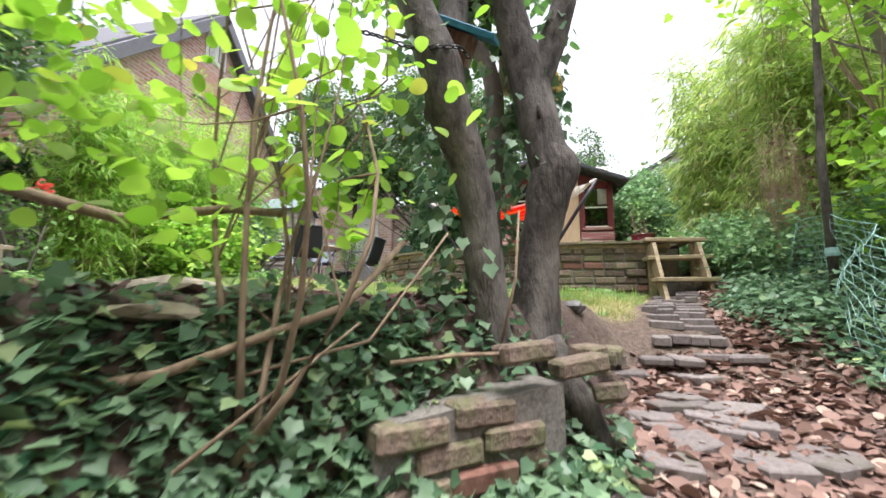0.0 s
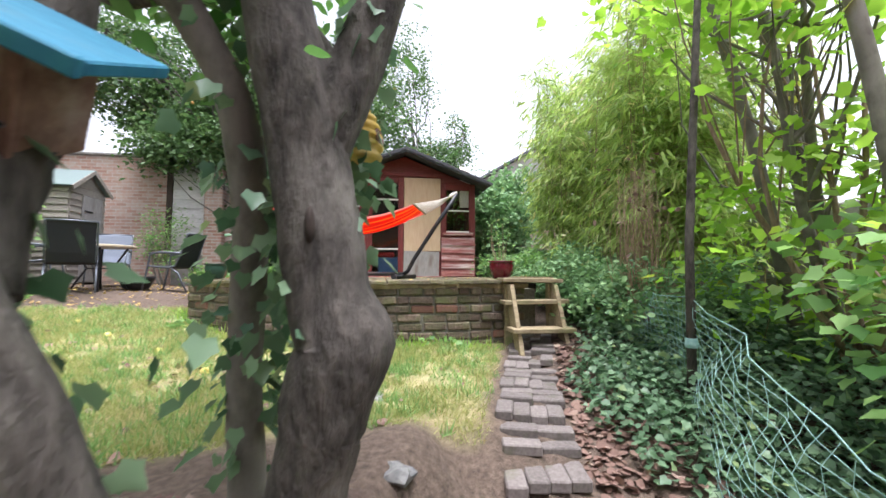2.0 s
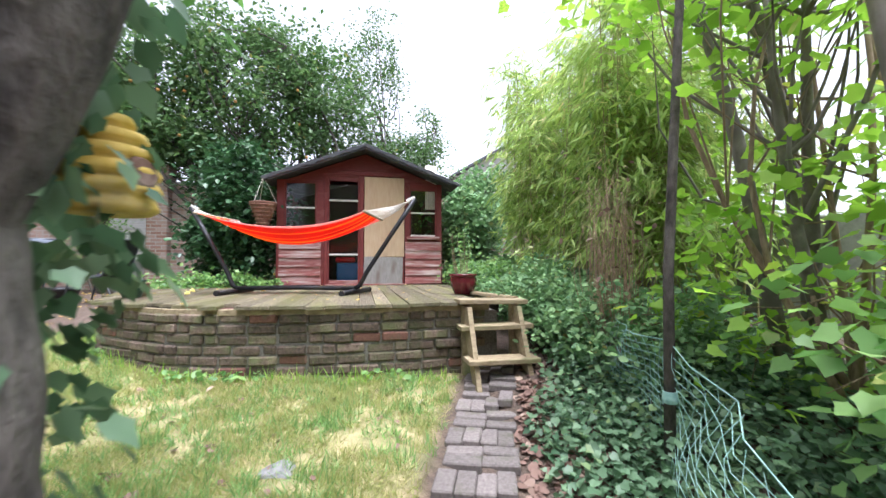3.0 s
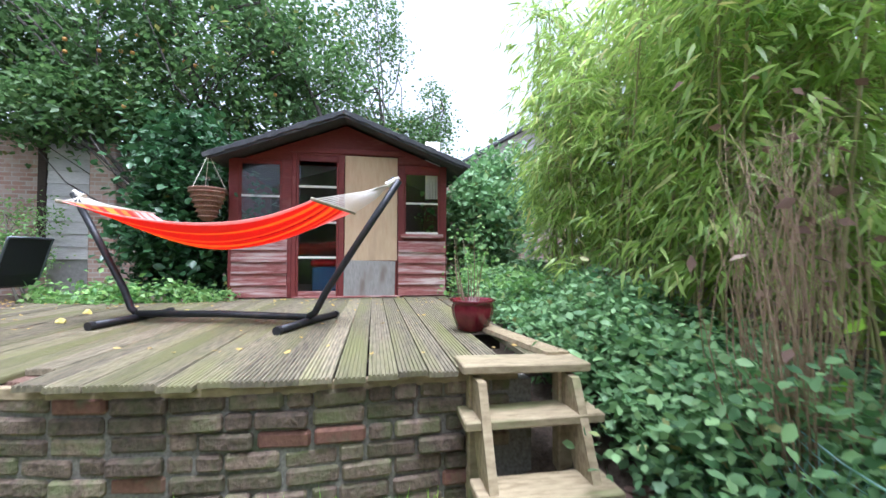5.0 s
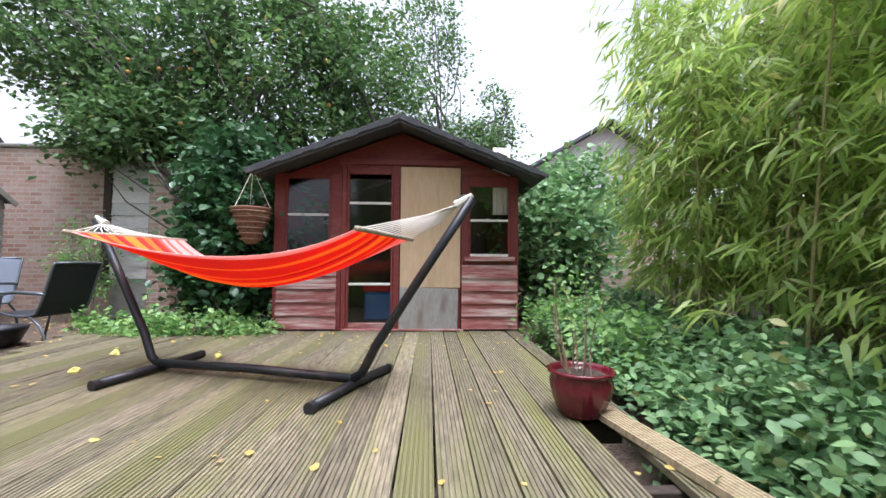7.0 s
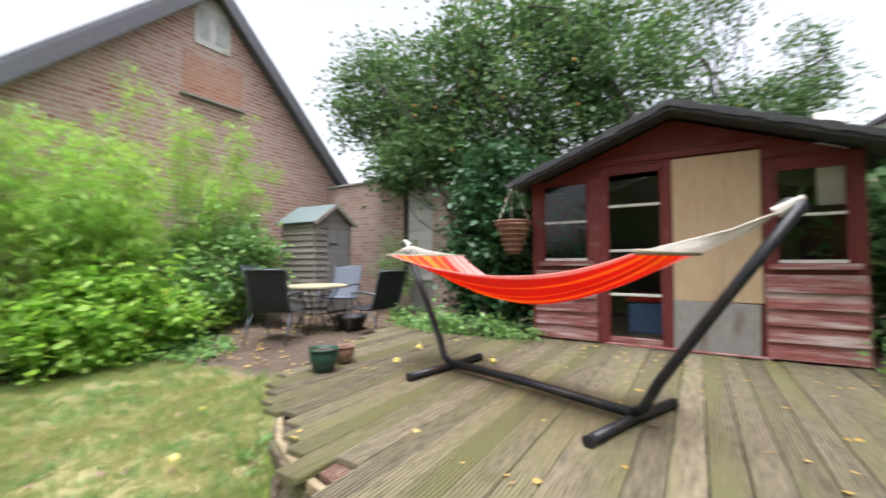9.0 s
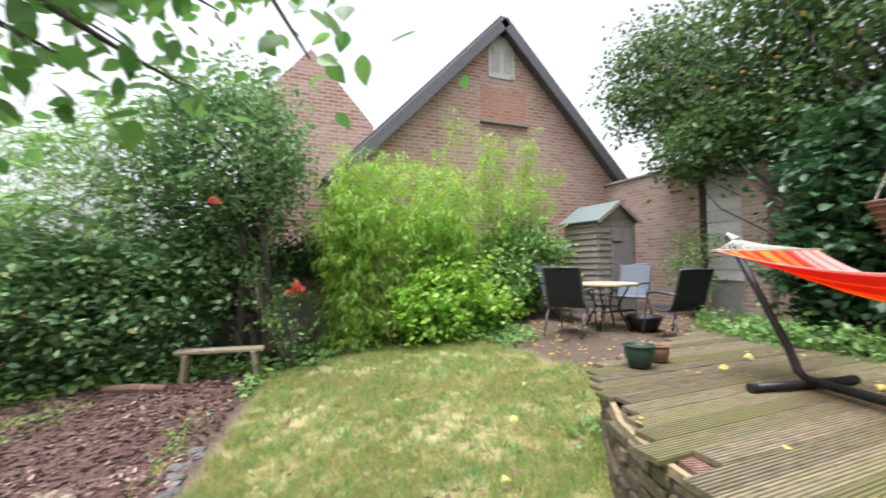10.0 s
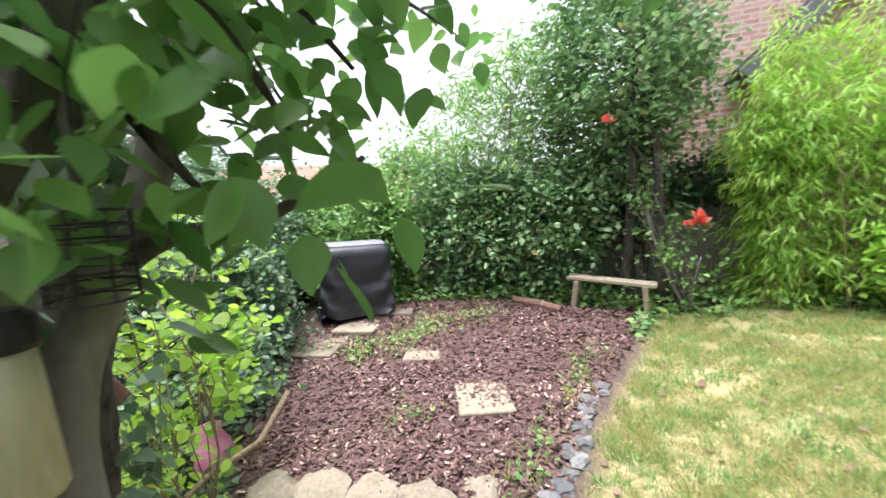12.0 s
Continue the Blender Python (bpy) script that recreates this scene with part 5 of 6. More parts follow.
nest = thing("nest_box", "brown wooden nest box with blue roof on the tree", "bird box", Matrix(((0.913, 0.1, 0.395, -0.94), (0.09, 0.895, -0.436, -6.86), (-0.398, 0.434, 0.808, 0.925), (0, 0, 0, 1))))
part("body", Shape().box((0.2, 0.13, 0.17), at(-0.01, 0.015, -0.098), 0.004), M_BIRDWOOD, nest)
part("front_board", Shape().box((0.205, 0.012, 0.16), at(-0.01, -0.057, -0.095), 0.003), M_BIRDWOOD, nest)
part("roof", Shape().box((0.36, 0.17, 0.02), at(0.0, 0.0, 0.0), 0.003), M_BLUE, nest, "bright blue painted roof board")
part("roof_edge", Shape().box((0.36, 0.014, 0.028), at(0.0, -0.093, 0.0), 0.003), M_BLUE, nest, "paler blue front edge of the roof")
tie = thing("tie_chain", "black chain slung round the trunk", "chain", at(-1.0, -6.92, 0.7))
chain_line = [Vector((-0.42, -0.1, 0.17)), Vector((-0.24, -0.11, 0.1)), Vector((-0.1, -0.08, 0.05)), Vector((0.0, -0.102, 0.03)), Vector((0.09, -0.07, 0.04)), Vector((0.115, 0.02, 0.05))]
for a_, b_ in zip(chain_line[:-1], chain_line[1:]):
    n_ = max(2, int((b_ - a_).length / 0.026))
    for q in range(n_):
        c_ = a_.lerp(b_, (q + 0.5) / n_)
        d_ = (b_ - a_).normalized()
        s_ = Vector((0, 0, 1)) if q % 2 else d_.cross(Vector((0, 0, 1)))
        part("link", Shape().tube([c_ + d_ * 0.017 * math.cos(w) + s_ * 0.009 * math.sin(w) for w in np.linspace(0, 6.2832, 9)], 0.0038, 5, False), M_BLACKWIRE, tie)

skep = thing("ornamental_beehive", "yellow ribbed beehive ornament hung in the tree", "ornament", at(-0.5, -6.235, 0.91) @ Matrix.Scale(0.8, 4))
part("coil_body", Shape().lathe([(0.06 + 0.0, 0.0)] + [(r_ + d_, z_ + dz_) for z_, r_ in ((0.0, 0.085), (0.036, 0.09), (0.072, 0.088), (0.108, 0.08), (0.144, 0.064), (0.18, 0.04)) for d_, dz_ in ((-0.008, 0.002), (0.004, 0.01), (0.006, 0.018), (0.0, 0.03))] + [(0.012, 0.215)], 28), M_YELLOW, skep, smooth=True)
part("doorway", Shape().lathe([(0.034, 0), (0.036, 0.006), (0.028, 0.012)], 16, at(0.074, -0.03, 0.085, -20, 0, 80)), M_BIRDWOOD, skep, "dark arched entrance")
part("cord", Shape().tube([(0, 0, 0.21), (-0.03, -0.05, 0.3), (-0.08, -0.16, 0.36)], 0.003, 5), M_BLACKWIRE, skep)
feeder = thing("bird_feeder", "weathered cream tapered feeder with dark collar", "bird feeder", at(-0.74, -6.2, 0.98) @ Matrix.Scale(0.85, 4))
part("body", Shape().lathe([(0.05, 0.0), (0.055, 0.01), (0.047, 0.15), (0.04, 0.27)], 14), M_CREAMPOST, feeder, smooth=True)
part("collar", Shape().lathe([(0.046, 0.26), (0.05, 0.27), (0.046, 0.31), (0.03, 0.325)], 14), M_METAL, feeder)
part("bracket", Shape().tube([(0, 0, 0.32), (0.02, 0.04, 0.36), (0.12, 0.08, 0.4)], 0.006, 6), M_BLACKWIRE, feeder)
cage = thing("feeder_cage", "black wire cage feeder among the leaves", "bird feeder", at(-0.82, -6.12, 1.26) @ Matrix.Scale(0.6, 4))
for k in range(7):
    part("wire", Shape().tube([(0.09 * math.cos(a), 0.09 * math.sin(a), 0.035 * k) for a in np.linspace(0, 6.2832, 13)], 0.0035, 5), M_BLACKWIRE, cage)
for k in range(8):
    a = k * 0.785
    part("wire", Shape().tube([(0.09 * math.cos(a), 0.09 * math.sin(a), 0), (0.09 * math.cos(a), 0.09 * math.sin(a), 0.21)], 0.0035, 5), M_BLACKWIRE, cage)
part("hook", Shape().tube([(0, 0, 0.21), (0, 0, 0.5), (-0.02, 0.12, 0.72)], 0.003, 5), M_BLACKWIRE, cage)

# ---- plants ----
B = M_BARK2
plant("hazel_sapling", "light green saplings growing from the ivied bank", "shrub", (-1.42, -7.42, gz(-1.42, -7.42)), [((-1.55, -7.5, 0.5), (0.5, 0.32, 0.55), 40, 9, 0.1), ((-1.35, -7.3, 1.0), (0.4, 0.3, 0.5), 18, 8, 0.12), ((-1.3, -7.2, 0.3), (0.3, 0.2, 0.4), 20, 8, 0.09)], L_HAZEL, "disc", 0.052, M_TWIG, 2, 0.011, 12, 0.4, 0.6)
plant("hazel_sapling", "light green sapling over the dead branches", "shrub", (-1.95, -7.85, gz(-1.95, -7.85)), [((-1.95, -7.8, 0.4), (0.4, 0.25, 0.5), 34, 9, 0.1), ((-2.0, -7.85, 1.0), (0.4, 0.3, 0.4), 14, 8, 0.12)], L_HAZEL, "disc", 0.052, M_TWIG, 2, 0.011, 12, 0.4, 0.6)
plant("apple_tree", "old apple tree behind the summerhouse", "tree", (-1.1, 3.3, 0.3), [((-3.2, 3.1, 4.9), (2.5, 1.2, 2.1), 300, 66, 0.27), ((-3.0, 2.9, 4.6), (3.2, 1.3, 2.4), 60, 40, 0.22), ((-1.0, 3.6, 5.2), (1.3, 1.2, 1.6), 90, 44, 0.25), ((-4.6, 2.3, 3.5), (1.3, 0.5, 0.6), 80, 60, 0.2), ((-5.6, 3.2, 4.6), (1.0, 0.8, 1.1), 90, 56, 0.22), ((-6.7, 3.3, 5.6), (1.4, 0.8, 1.5), 120, 56, 0.24)], L_APPLE, "kite", 0.12, M_BARK, 3, 0.075, 26, 0.35, 0.7)
for i in range(14):
    fr = (RNG.uniform(-5, -1), RNG.uniform(1.8, 2.6), RNG.uniform(3.2, 5))
    ap = new("apple", Shape().lathe([(0.008, -0.03), (0.028, -0.022), (0.036, 0.0), (0.03, 0.024), (0.012, 0.03)], 10).mesh("apple", L_APPLEFRUIT, True))
    ap.matrix_basis = at(*fr)
    tagged(ap, "red and yellow apple hanging in the tree", "apple", "apples in the tree")
plant("birch_tree", "airy tall tree behind the summerhouse", "tree", (0.7, 4.8, 0.2), [((0.4, 4.9, 6.0), (0.8, 0.6, 2.6), 95, 38, 0.2), ((1.25, 4.8, 3.7), (1.2, 0.8, 1.0), 150, 50, 0.22), ((2.0, 4.8, 4.8), (0.55, 0.4, 0.85), 34, 34, 0.16)], L_APPLE, "kite", 0.09, M_BARK, 3, 0.065, 20, 0.4, 0.7)
plant("laurel_bush", "dense glossy dark laurel bush beside the summerhouse", "shrub", (-2.2, 0.7, gz(-2.2, 0.7)), [((-2.2, 0.75, 1.65), (0.8, 0.75, 1.3), 220, 46, 0.15)], L_LAUREL, "oval", 0.11, B, 6, 0.03, 20, 0.4, 0.6)
plant("climbing_shrub", "tall mixed shrub in the corner by the summerhouse", "shrub", (2.2, 1.0, gz(2.2, 1)), [((2.15, 1.0, 1.5), (0.65, 0.7, 1.0), 130, 44, 0.16), ((2.8, 1.6, 2.2), (0.8, 0.6, 0.8), 90, 40, 0.17)], L_DARK, "round", 0.085, B, 5, 0.03, 16, 0.4, 0.7)
plant("border_plant", "low weedy border plants along the deck", "plant", (1.85, -0.9, gz(1.85, -0.9)), [((1.75, -0.5, 0.62), (0.32, 0.6, 0.35), 50, 22, 0.1), ((1.85, -1.6, 0.6), (0.3, 0.7, 0.35), 50, 22, 0.1)], L_SHRUB, "kite", 0.07, M_TWIG, 6, 0.01, 10)
plant("fern_bed", "low leafy plants between deck and laurel", "plant", (-2.2, -0.1, gz(-2.2, -0.1)), [((-2.2, -0.15, 0.55), (1.0, 0.25, 0.16), 70, 22, 0.08), ((-3.4, 0.4, 0.5), (0.6, 0.4, 0.15), 30, 20, 0.08)], L_SHRUB, "kite", 0.075, M_TWIG, 5, 0.008, 8)


def bamboo(name, label, spots, height, lean, leaf_n, reach, leaf_size, light=L_BAMBOO, lowest=0.16):
    root = thing(name, label, "bamboo", at(spots[0][0], spots[0][1], gz(*spots[0])))
    o = Vector(root.matrix_basis.translation)
    pts, head, twig = [], [], Shape()
    for (bx, by) in spots:
        culm = Shape()
        h = height * RNG.uniform(0.6, 1.1)
        ang = RNG.uniform(0, 6.28)
        tip = Vector((bx + lean[0] * RNG.uniform(0.2, 1.2) + 0.35 * math.cos(ang), by + lean[1] * RNG.uniform(0.2, 1.2) + 0.35 * math.sin(ang), h))
        ba = Vector((bx, by, gz(bx, by) - 0.05))
        line = [ba.lerp(tip, t) + Vector((lean[0] * 0.5 * (t * t - t), lean[1] * 0.5 * (t * t - t), 0.35 * math.sin(t * 2.2))) for t in np.linspace(0, 1, 7)]
        culm.tube([p - o for p in line], [0.012, 0.011, 0.01, 0.008, 0.006, 0.004, 0.002], 6, False)
        for _ in range(leaf_n):
            t = lowest + (1 - lowest) * RNG.uniform(0.0, 1.0) ** 0.9
            k = min(int(t * 6), 5)
            c = line[k].lerp(line[k + 1], t * 6 - k)
            a = RNG.uniform(0, 6.28)
            r = reach * RNG.uniform(0.1, 1.0)
            e = c + Vector((r * math.cos(a), r * math.sin(a), -0.28 * r + RNG.normal(0, 0.05)))
            twig.tube([c - o, c.lerp(e, 0.6) - o + Vector((0, 0, 0.04)), e - o], [0.003, 0.002, 0.001], 3, False)
            for q in range(int(RNG.integers(7, 13))):
                pts.append(e - o + Vector((RNG.normal(0, 0.06), RNG.normal(0, 0.06), RNG.normal(0, 0.04))))
                head.append(a - math.pi / 2 + RNG.normal(0, 0.8))
        part("culm", culm, M_CULM, root, smooth=True)
    tagged(part("twig_mass", twig, M_CULM, root), kind="stuff")
    part("crown", leaf_mesh(name + "_leaves", pts, leaf_size, light, "lance", 0.6, 0.55, np.array(head)), light, root)


bs = [(RNG.uniform(2.42, 3.95), RNG.uniform(-3.9, -0.6)) for _ in range(75)]
bamboo("bamboo_clump", "tall dense bamboo with arching leafy canes", bs, 3.7, (0.05, -0.1), 74, 0.44, 0.16)
bs2 = [(RNG.uniform(-6.9, -6.0), RNG.uniform(-4.3, -2.1)) for _ in range(48)]
bamboo("bamboo_clump", "light green feathery bamboo by the far border", bs2, 2.9, (0.12, 0.0), 70, 0.34, 0.13, L_LIME, 0.02)
bs3 = [(RNG.uniform(-7.0, -6.4), RNG.uniform(-2.1, -0.2)) for _ in range(16)]
bamboo("bamboo_clump", "thin feathery bamboo rising above the shrubs", bs3, 3.7, (0.1, 0.0), 44, 0.24, 0.12, L_LIME, 0.25)
for nm, lab, base, crowns, lf, kd, sz in (
    ("border_shrub", "bright leafy shrub at the edge of the lawn", (-5.92, -2.5, 0), [((-5.87, -2.5, 0.75), (0.5, 0.9, 0.7), 140, 40, 0.13)], L_LIME, "oval", 0.1),
    ("border_shrub", "dark green rounded shrub beside the shed", (-6.52, -0.9, 0), [((-6.52, -0.9, 1.25), (0.65, 0.9, 1.0), 170, 44, 0.15)], L_SHRUB, "oval", 0.09),
    ("border_shrub", "low bright shrub behind the garden chairs", (-6.12, -1.5, 0), [((-6.02, -1.5, 0.6), (0.35, 0.5, 0.35), 40, 20, 0.1)], L_LIME, "oval", 0.08),
    ("conifer_bush", "small dark bush against the brick wall", (-5.00, 2.0, 0), [((-5.05, 2.0, 1.3), (0.4, 0.35, 0.7), 50, 26, 0.12)], L_SHRUB, "kite", 0.06),
    ("hedge_shrub", "dense dark hedge shrub behind the mulch bed", (-6.17, -7.0, 0), [((-6.22, -6.9, 0.9), (0.6, 1.0, 1.05), 190, 44, 0.16), ((-6.12, -7.9, 0.9), (0.6, 0.6, 1.0), 120, 40, 0.16)], L_DARK, "oval", 0.09),
    ("hedge_shrub", "rough bramble hedge behind the barbecue", (-5.00, -9.2, 0), [((-5.50, -9.8, 0.65), (0.9, 0.6, 0.95), 220, 40, 0.16), ((-5.4, -8.95, 0.75), (0.55, 0.45, 0.95), 130, 42, 0.15), ((-6.4, -9.0, 1.3), (0.8, 0.7, 1.2), 170, 40, 0.17)], L_SHRUB, "oval", 0.08),
    ("willow_shrub", "airy narrow-leaved shrub above the hedge", (-6.52, -7.9, 0), [((-6.42, -7.7, 2.0), (0.9, 1.0, 1.2), 140, 36, 0.2), ((-6.5, -7.0, 2.9), (0.7, 0.7, 0.8), 70, 30, 0.22)], L_SHRUB, "lance", 0.16),
    ("rose_bush", "rose bush with few leaves and coral blooms", (-5.97, -4.9, 0), [((-5.92, -4.95, 0.6), (0.3, 0.4, 0.5), 26, 14, 0.1), ((-6.02, -5.45, 1.2), (0.14, 0.14, 0.6), 12, 12, 0.08)], L_SHRUB, "oval", 0.07),
):
    plant(nm, lab, "shrub", (base[0], base[1], gz(base[0], base[1])), crowns, lf, kd, sz, B, 4, 0.022, 16, 0.35, 0.7)
plant("dark_tree", "dark small-leaved tree over the wooden bench", "tree", (-6.2, -5.45, gz(-6.6, -5.45)), [((-6.62, -5.8, 2.95), (1.1, 1.15, 1.35), 270, 48, 0.2), ((-6.82, -6.0, 1.4), (0.7, 1.0, 0.9), 130, 44, 0.18)], L_DARK, "oval", 0.085, M_BARK, 2, 0.075, 24, 0.35, 0.7)
plant("ivy_hedge", "wall of ivy and brambles along the boundary", "hedge", (-3.0, -9.6, gz(-3, -9.6)), [((-3.4, -9.8, 0.75), (1.0, 0.55, 1.05), 260, 46, 0.15), ((-2.3, -9.1, 0.4), (0.6, 0.55, 0.75), 170, 44, 0.13), ((-4.5, -10.2, 0.7), (0.9, 0.5, 0.95), 190, 42, 0.16), ((-3.1, -10.4, 1.5), (1.2, 0.5, 0.9), 150, 40, 0.18), ((-2.35, -8.5, -0.1), (0.5, 0.45, 0.6), 150, 44, 0.12), ((-1.98, -8.1, -0.25), (0.3, 0.22, 0.45), 60, 40, 0.09), ((-3.1, -9.0, 0.3), (0.5, 0.4, 0.75), 120, 42, 0.13)], L_IVY, "oval", 0.065, M_TWIG, 5, 0.018, 16)
plant("ivy_hedge", "ivy grown over the boundary wall", "hedge", (-6.8, -4.6, gz(-7.2, -4.6)), [((-7.17, -4.5, 1.5), (0.2, 0.9, 0.35), 60, 26, 0.1), ((-7.17, -6.4, 1.3), (0.2, 1.0, 0.4), 60, 24, 0.1)], L_LAUREL, "ivy", 0.08, M_TWIG, 3, 0.015, 8)
for (x_, y_, z_) in ((-5.9, -4.86, 1.07), (-5.92, -4.8, 1.0), (-5.6, -5.83, 2.18), (-5.9, -4.93, 0.98)):
    rose = thing("rose_bloom", "coral red rose in bloom", "flower", at(x_, y_, z_), "rose blooms")
    part("petals", leaf_mesh("petals", RNG.normal(0, 0.018, (30, 3)), 0.06, L_ROSE, "round", -0.5, 0.8), L_ROSE, rose)
    part("stalk", Shape().tube([(0, 0, -0.02), (0.01, -0.01, -0.3)], 0.004, 5), M_TWIG, rose)

# thicket along the wire fence
plant("thicket", "tall thicket of light leaves over the wire fence", "shrub", (2.5, -5.4, gz(2.5, -5.4)), [((2.4, -4.9, 2.9), (0.9, 0.9, 0.9), 48, 14, 0.2), ((2.5, -6.2, 1.4), (0.6, 0.8, 0.9), 50, 16, 0.18), ((2.6, -5.2, 0.9), (0.7, 1.0, 0.8), 60, 18, 0.17)], L_HAZEL, "ivy", 0.08, M_TWIG, 5, 0.022, 24, 0.4, 0.6)
plant("maple_sapling", "young tree with large bright leaves by the fence", "shrub", (1.9, -6.6, gz(1.9, -6.6)), [((1.8, -6.6, 0.4), (0.35, 0.6, 0.6), 50, 10, 0.13), ((1.9, -7.4, 0.2), (0.4, 0.5, 0.7), 36, 9, 0.14), ((1.85, -5.9, 0.5), (0.2, 0.3, 0.4), 14, 7, 0.12)], L_SHRUB, "ivy", 0.1, M_TWIG, 3, 0.02, 14, 0.4, 0.5)
plant("leaf_canopy", "overhanging young leaves above the fence", "tree", (3.0, -4.9, gz(3, -4.9)), [((2.1, -5.1, 3.1), (0.9, 0.9, 0.7), 70, 12, 0.2), ((1.9, -5.6, 2.1), (0.3, 0.6, 0.3), 24, 8, 0.14)], L_HAZEL, "ivy", 0.09, M_BARK2, 2, 0.05, 16, 0.4, 0.5)
for pts, r in ((((2.6, -5.0, -0.1), (2.35, -4.9, 1.6), (2.0, -4.7, 3.6)), 0.05), (((2.2, -5.95, -0.2), (2.0, -5.9, 1.4), (1.75, -5.8, 3.2)), 0.05), (((2.3, -6.25, -0.2), (2.1, -6.15, 1.5), (1.95, -6.0, 3.4)), 0.055)):
    tr = thing("slender_tree", "slender pale trunk among the thicket", "tree", at(*pts[0]), "slender trunks")
    part("trunk", Shape().tube([Vector(p) - Vector(pts[0]) for p in pts], [r, r * 0.85, r * 0.6], 12), M_BARK2, tr, smooth=True)
plant("dead_twigs", "tangle of dead pinkish twigs before the bamboo", "shrub", (1.95, -4.2, gz(1.95, -4.2)), [((1.9, -4.15, 1.25), (0.38, 0.38, 0.6), 90, 0.5, 0.1)], L_LITTER, "kite", 0.06, M_DEADTWIG, 64, 0.0042, 64)
plant("climbing_ivy_mass", "dark ivy and leafy weeds beside the steps", "shrub", (1.85, -3.2, gz(1.85, -3.2)), [((1.8, -3.8, 0.3), (0.3, 0.4, 0.4), 110, 34, 0.09), ((1.85, -2.9, 0.5), (0.36, 0.6, 0.42), 140, 34, 0.09), ((2.1, -4.5, 0.25), (0.5, 0.5, 0.45), 90, 34, 0.11)], L_DARK, "oval", 0.055, M_TWIG, 6, 0.012, 14)

# pole, wire fence
pole = thing("pole", "weathered upright timber pole with tie", "pole", at(1.5, -5.2, gz(1.5, -5.2)))
part("shaft", Shape().tube([(0, 0, -0.1), (0.02, 0, 1.0), (0.1, 0, 2.0), (0.2, 0, 3.2)], [0.03, 0.027, 0.023, 0.02], 12), M_BARK, pole, smooth=True)
part("tie", Shape().lathe([(0.036, 0.33), (0.04, 0.35), (0.036, 0.39)], 12, at(0.01, 0, 0)), M_WIRE, pole)
fence = thing("wire_fence", "sagging pale green plastic-coated wire mesh fence", "fence", at(1.45, -5.2, 0))
fo = Vector((1.45, -5.2, 0))


def fence_point(s, h):
    """s: metres along from the pole, towards the start of the path when negative; h: 0 to 1 up."""
    if s >= 0:
        x, y = 1.5 + 0.3 * s, -5.2 + 0.95 * s
        top = 0.42
    else:
        x, y = 1.5 + 0.24 * s, -5.2 + 0.96 * s
        top = max(0.42 + 0.42 * s, gz(x, y) + 0.16)
    g = gz(x, y) + 0.02
    lean_out = -0.3 * (1 - h) * min(1, abs(s)) if s < 0 else 0
    return Vector((x + lean_out + 0.05 * math.sin(s * 5 + h * 3) + 0.03 * math.sin(s * 13 + h * 7), y + 0.03 * math.sin(h * 9 + s * 11), g + (top - g) * h)) - fo


for k in range(12):
    h = k / 11
    for s0, s1 in ((-2.6, 0.0), (0.0, 1.3)):
        part("wire", Shape().tube([fence_point(s, h) for s in np.linspace(s0, s1, 14)], 0.0019 if k < 11 else 0.0032, 5), M_WIRE, fence)
for s in np.concatenate([np.arange(-2.6, 0, 0.085), np.arange(0, 1.3, 0.06)]):
    part("wire", Shape().tube([fence_point(s, h) for h in np.linspace(0, 1, 7)], 0.0016, 5), M_WIRE, fence)


# ---- ground cover ----
def scatter(n, x0, x1, y0, y1, mask, lift=0.0):
    xs_, ys_ = RNG.uniform(x0, x1, n), RNG.uniform(y0, y1, n)
    ok = RNG.uniform(0, 1, n) < mask(xs_, ys_)
    xs_, ys_ = xs_[ok], ys_[ok]
    return np.stack([xs_, ys_, ground_z(xs_, ys_) + lift], 1)


def stuff(name, label, category, data):
    return tagged(new(name, data), label, category, kind="stuff")


def off_deck(x, y):
    fy = np.interp(x, [-3.45, -3.3, -2.89, -2.5, -1.95, -1.65, -1.29, -0.83, 0, 0.76, 1.5], [-0.15, -0.45, -1.57, -2.6, -3.03, -3.25, -3.4, -3.5, -3.57, -3.52, -3.5])
    return ((y < fy - 0.02) | (x < -3.4)).astype(float)


def patchy(x, y):
    return lawn_mask(x, y) * off_deck(x, y) * np.clip(0.6 + 0.45 * np.sin(x * 2.3 + y) * np.sin(y * 3.1 - x) + 0.35 * np.sin(x * 7 + 2) * np.sin(y * 6) + 0.4 * np.sin(x * 13 + 3 * np.sin(y * 4)) * np.sin(y * 11 + x * 3), 0.04, 1)


g1 = scatter(480000, -6.2, 1.2, -5.8, -1.4, patchy)
stuff("lawn_grass", "patchy dry lawn grass", "grass", leaf_mesh("lawn_grass", g1, 0.055, L_GRASS, "blade", -0.7, 0.9))
tc = scatter(2600, -6.0, 0.9, -5.7, -1.6, lambda x, y: lawn_mask(x, y) * off_deck(x, y))
g3 = np.repeat(tc, 16, 0) + RNG.normal(size=(len(tc) * 16, 3)) * np.array([0.03, 0.03, 0.0])
stuff("grass_tufts", "longer green tufts in the dry lawn", "grass", leaf_mesh("grass_tufts", g3, 0.075, L_SHRUB, "blade", -0.95, 0.7))
g2 = scatter(9000, -3.2, 0.7, -3.75, -2.0, lambda x, y: off_deck(x, y) * np.clip(1 - (np.interp(x, [-3, -2.3, -1.4, 0, 1], [-1.8, -2.75, -3.35, -3.54, -3.5]) - y) / 0.24, 0, 1))
stuff("edge_grass", "longer grass and weeds along the brick wall", "grass", leaf_mesh("edge_grass", g2, 0.12, L_LIME, "blade", -1.0, 0.7))
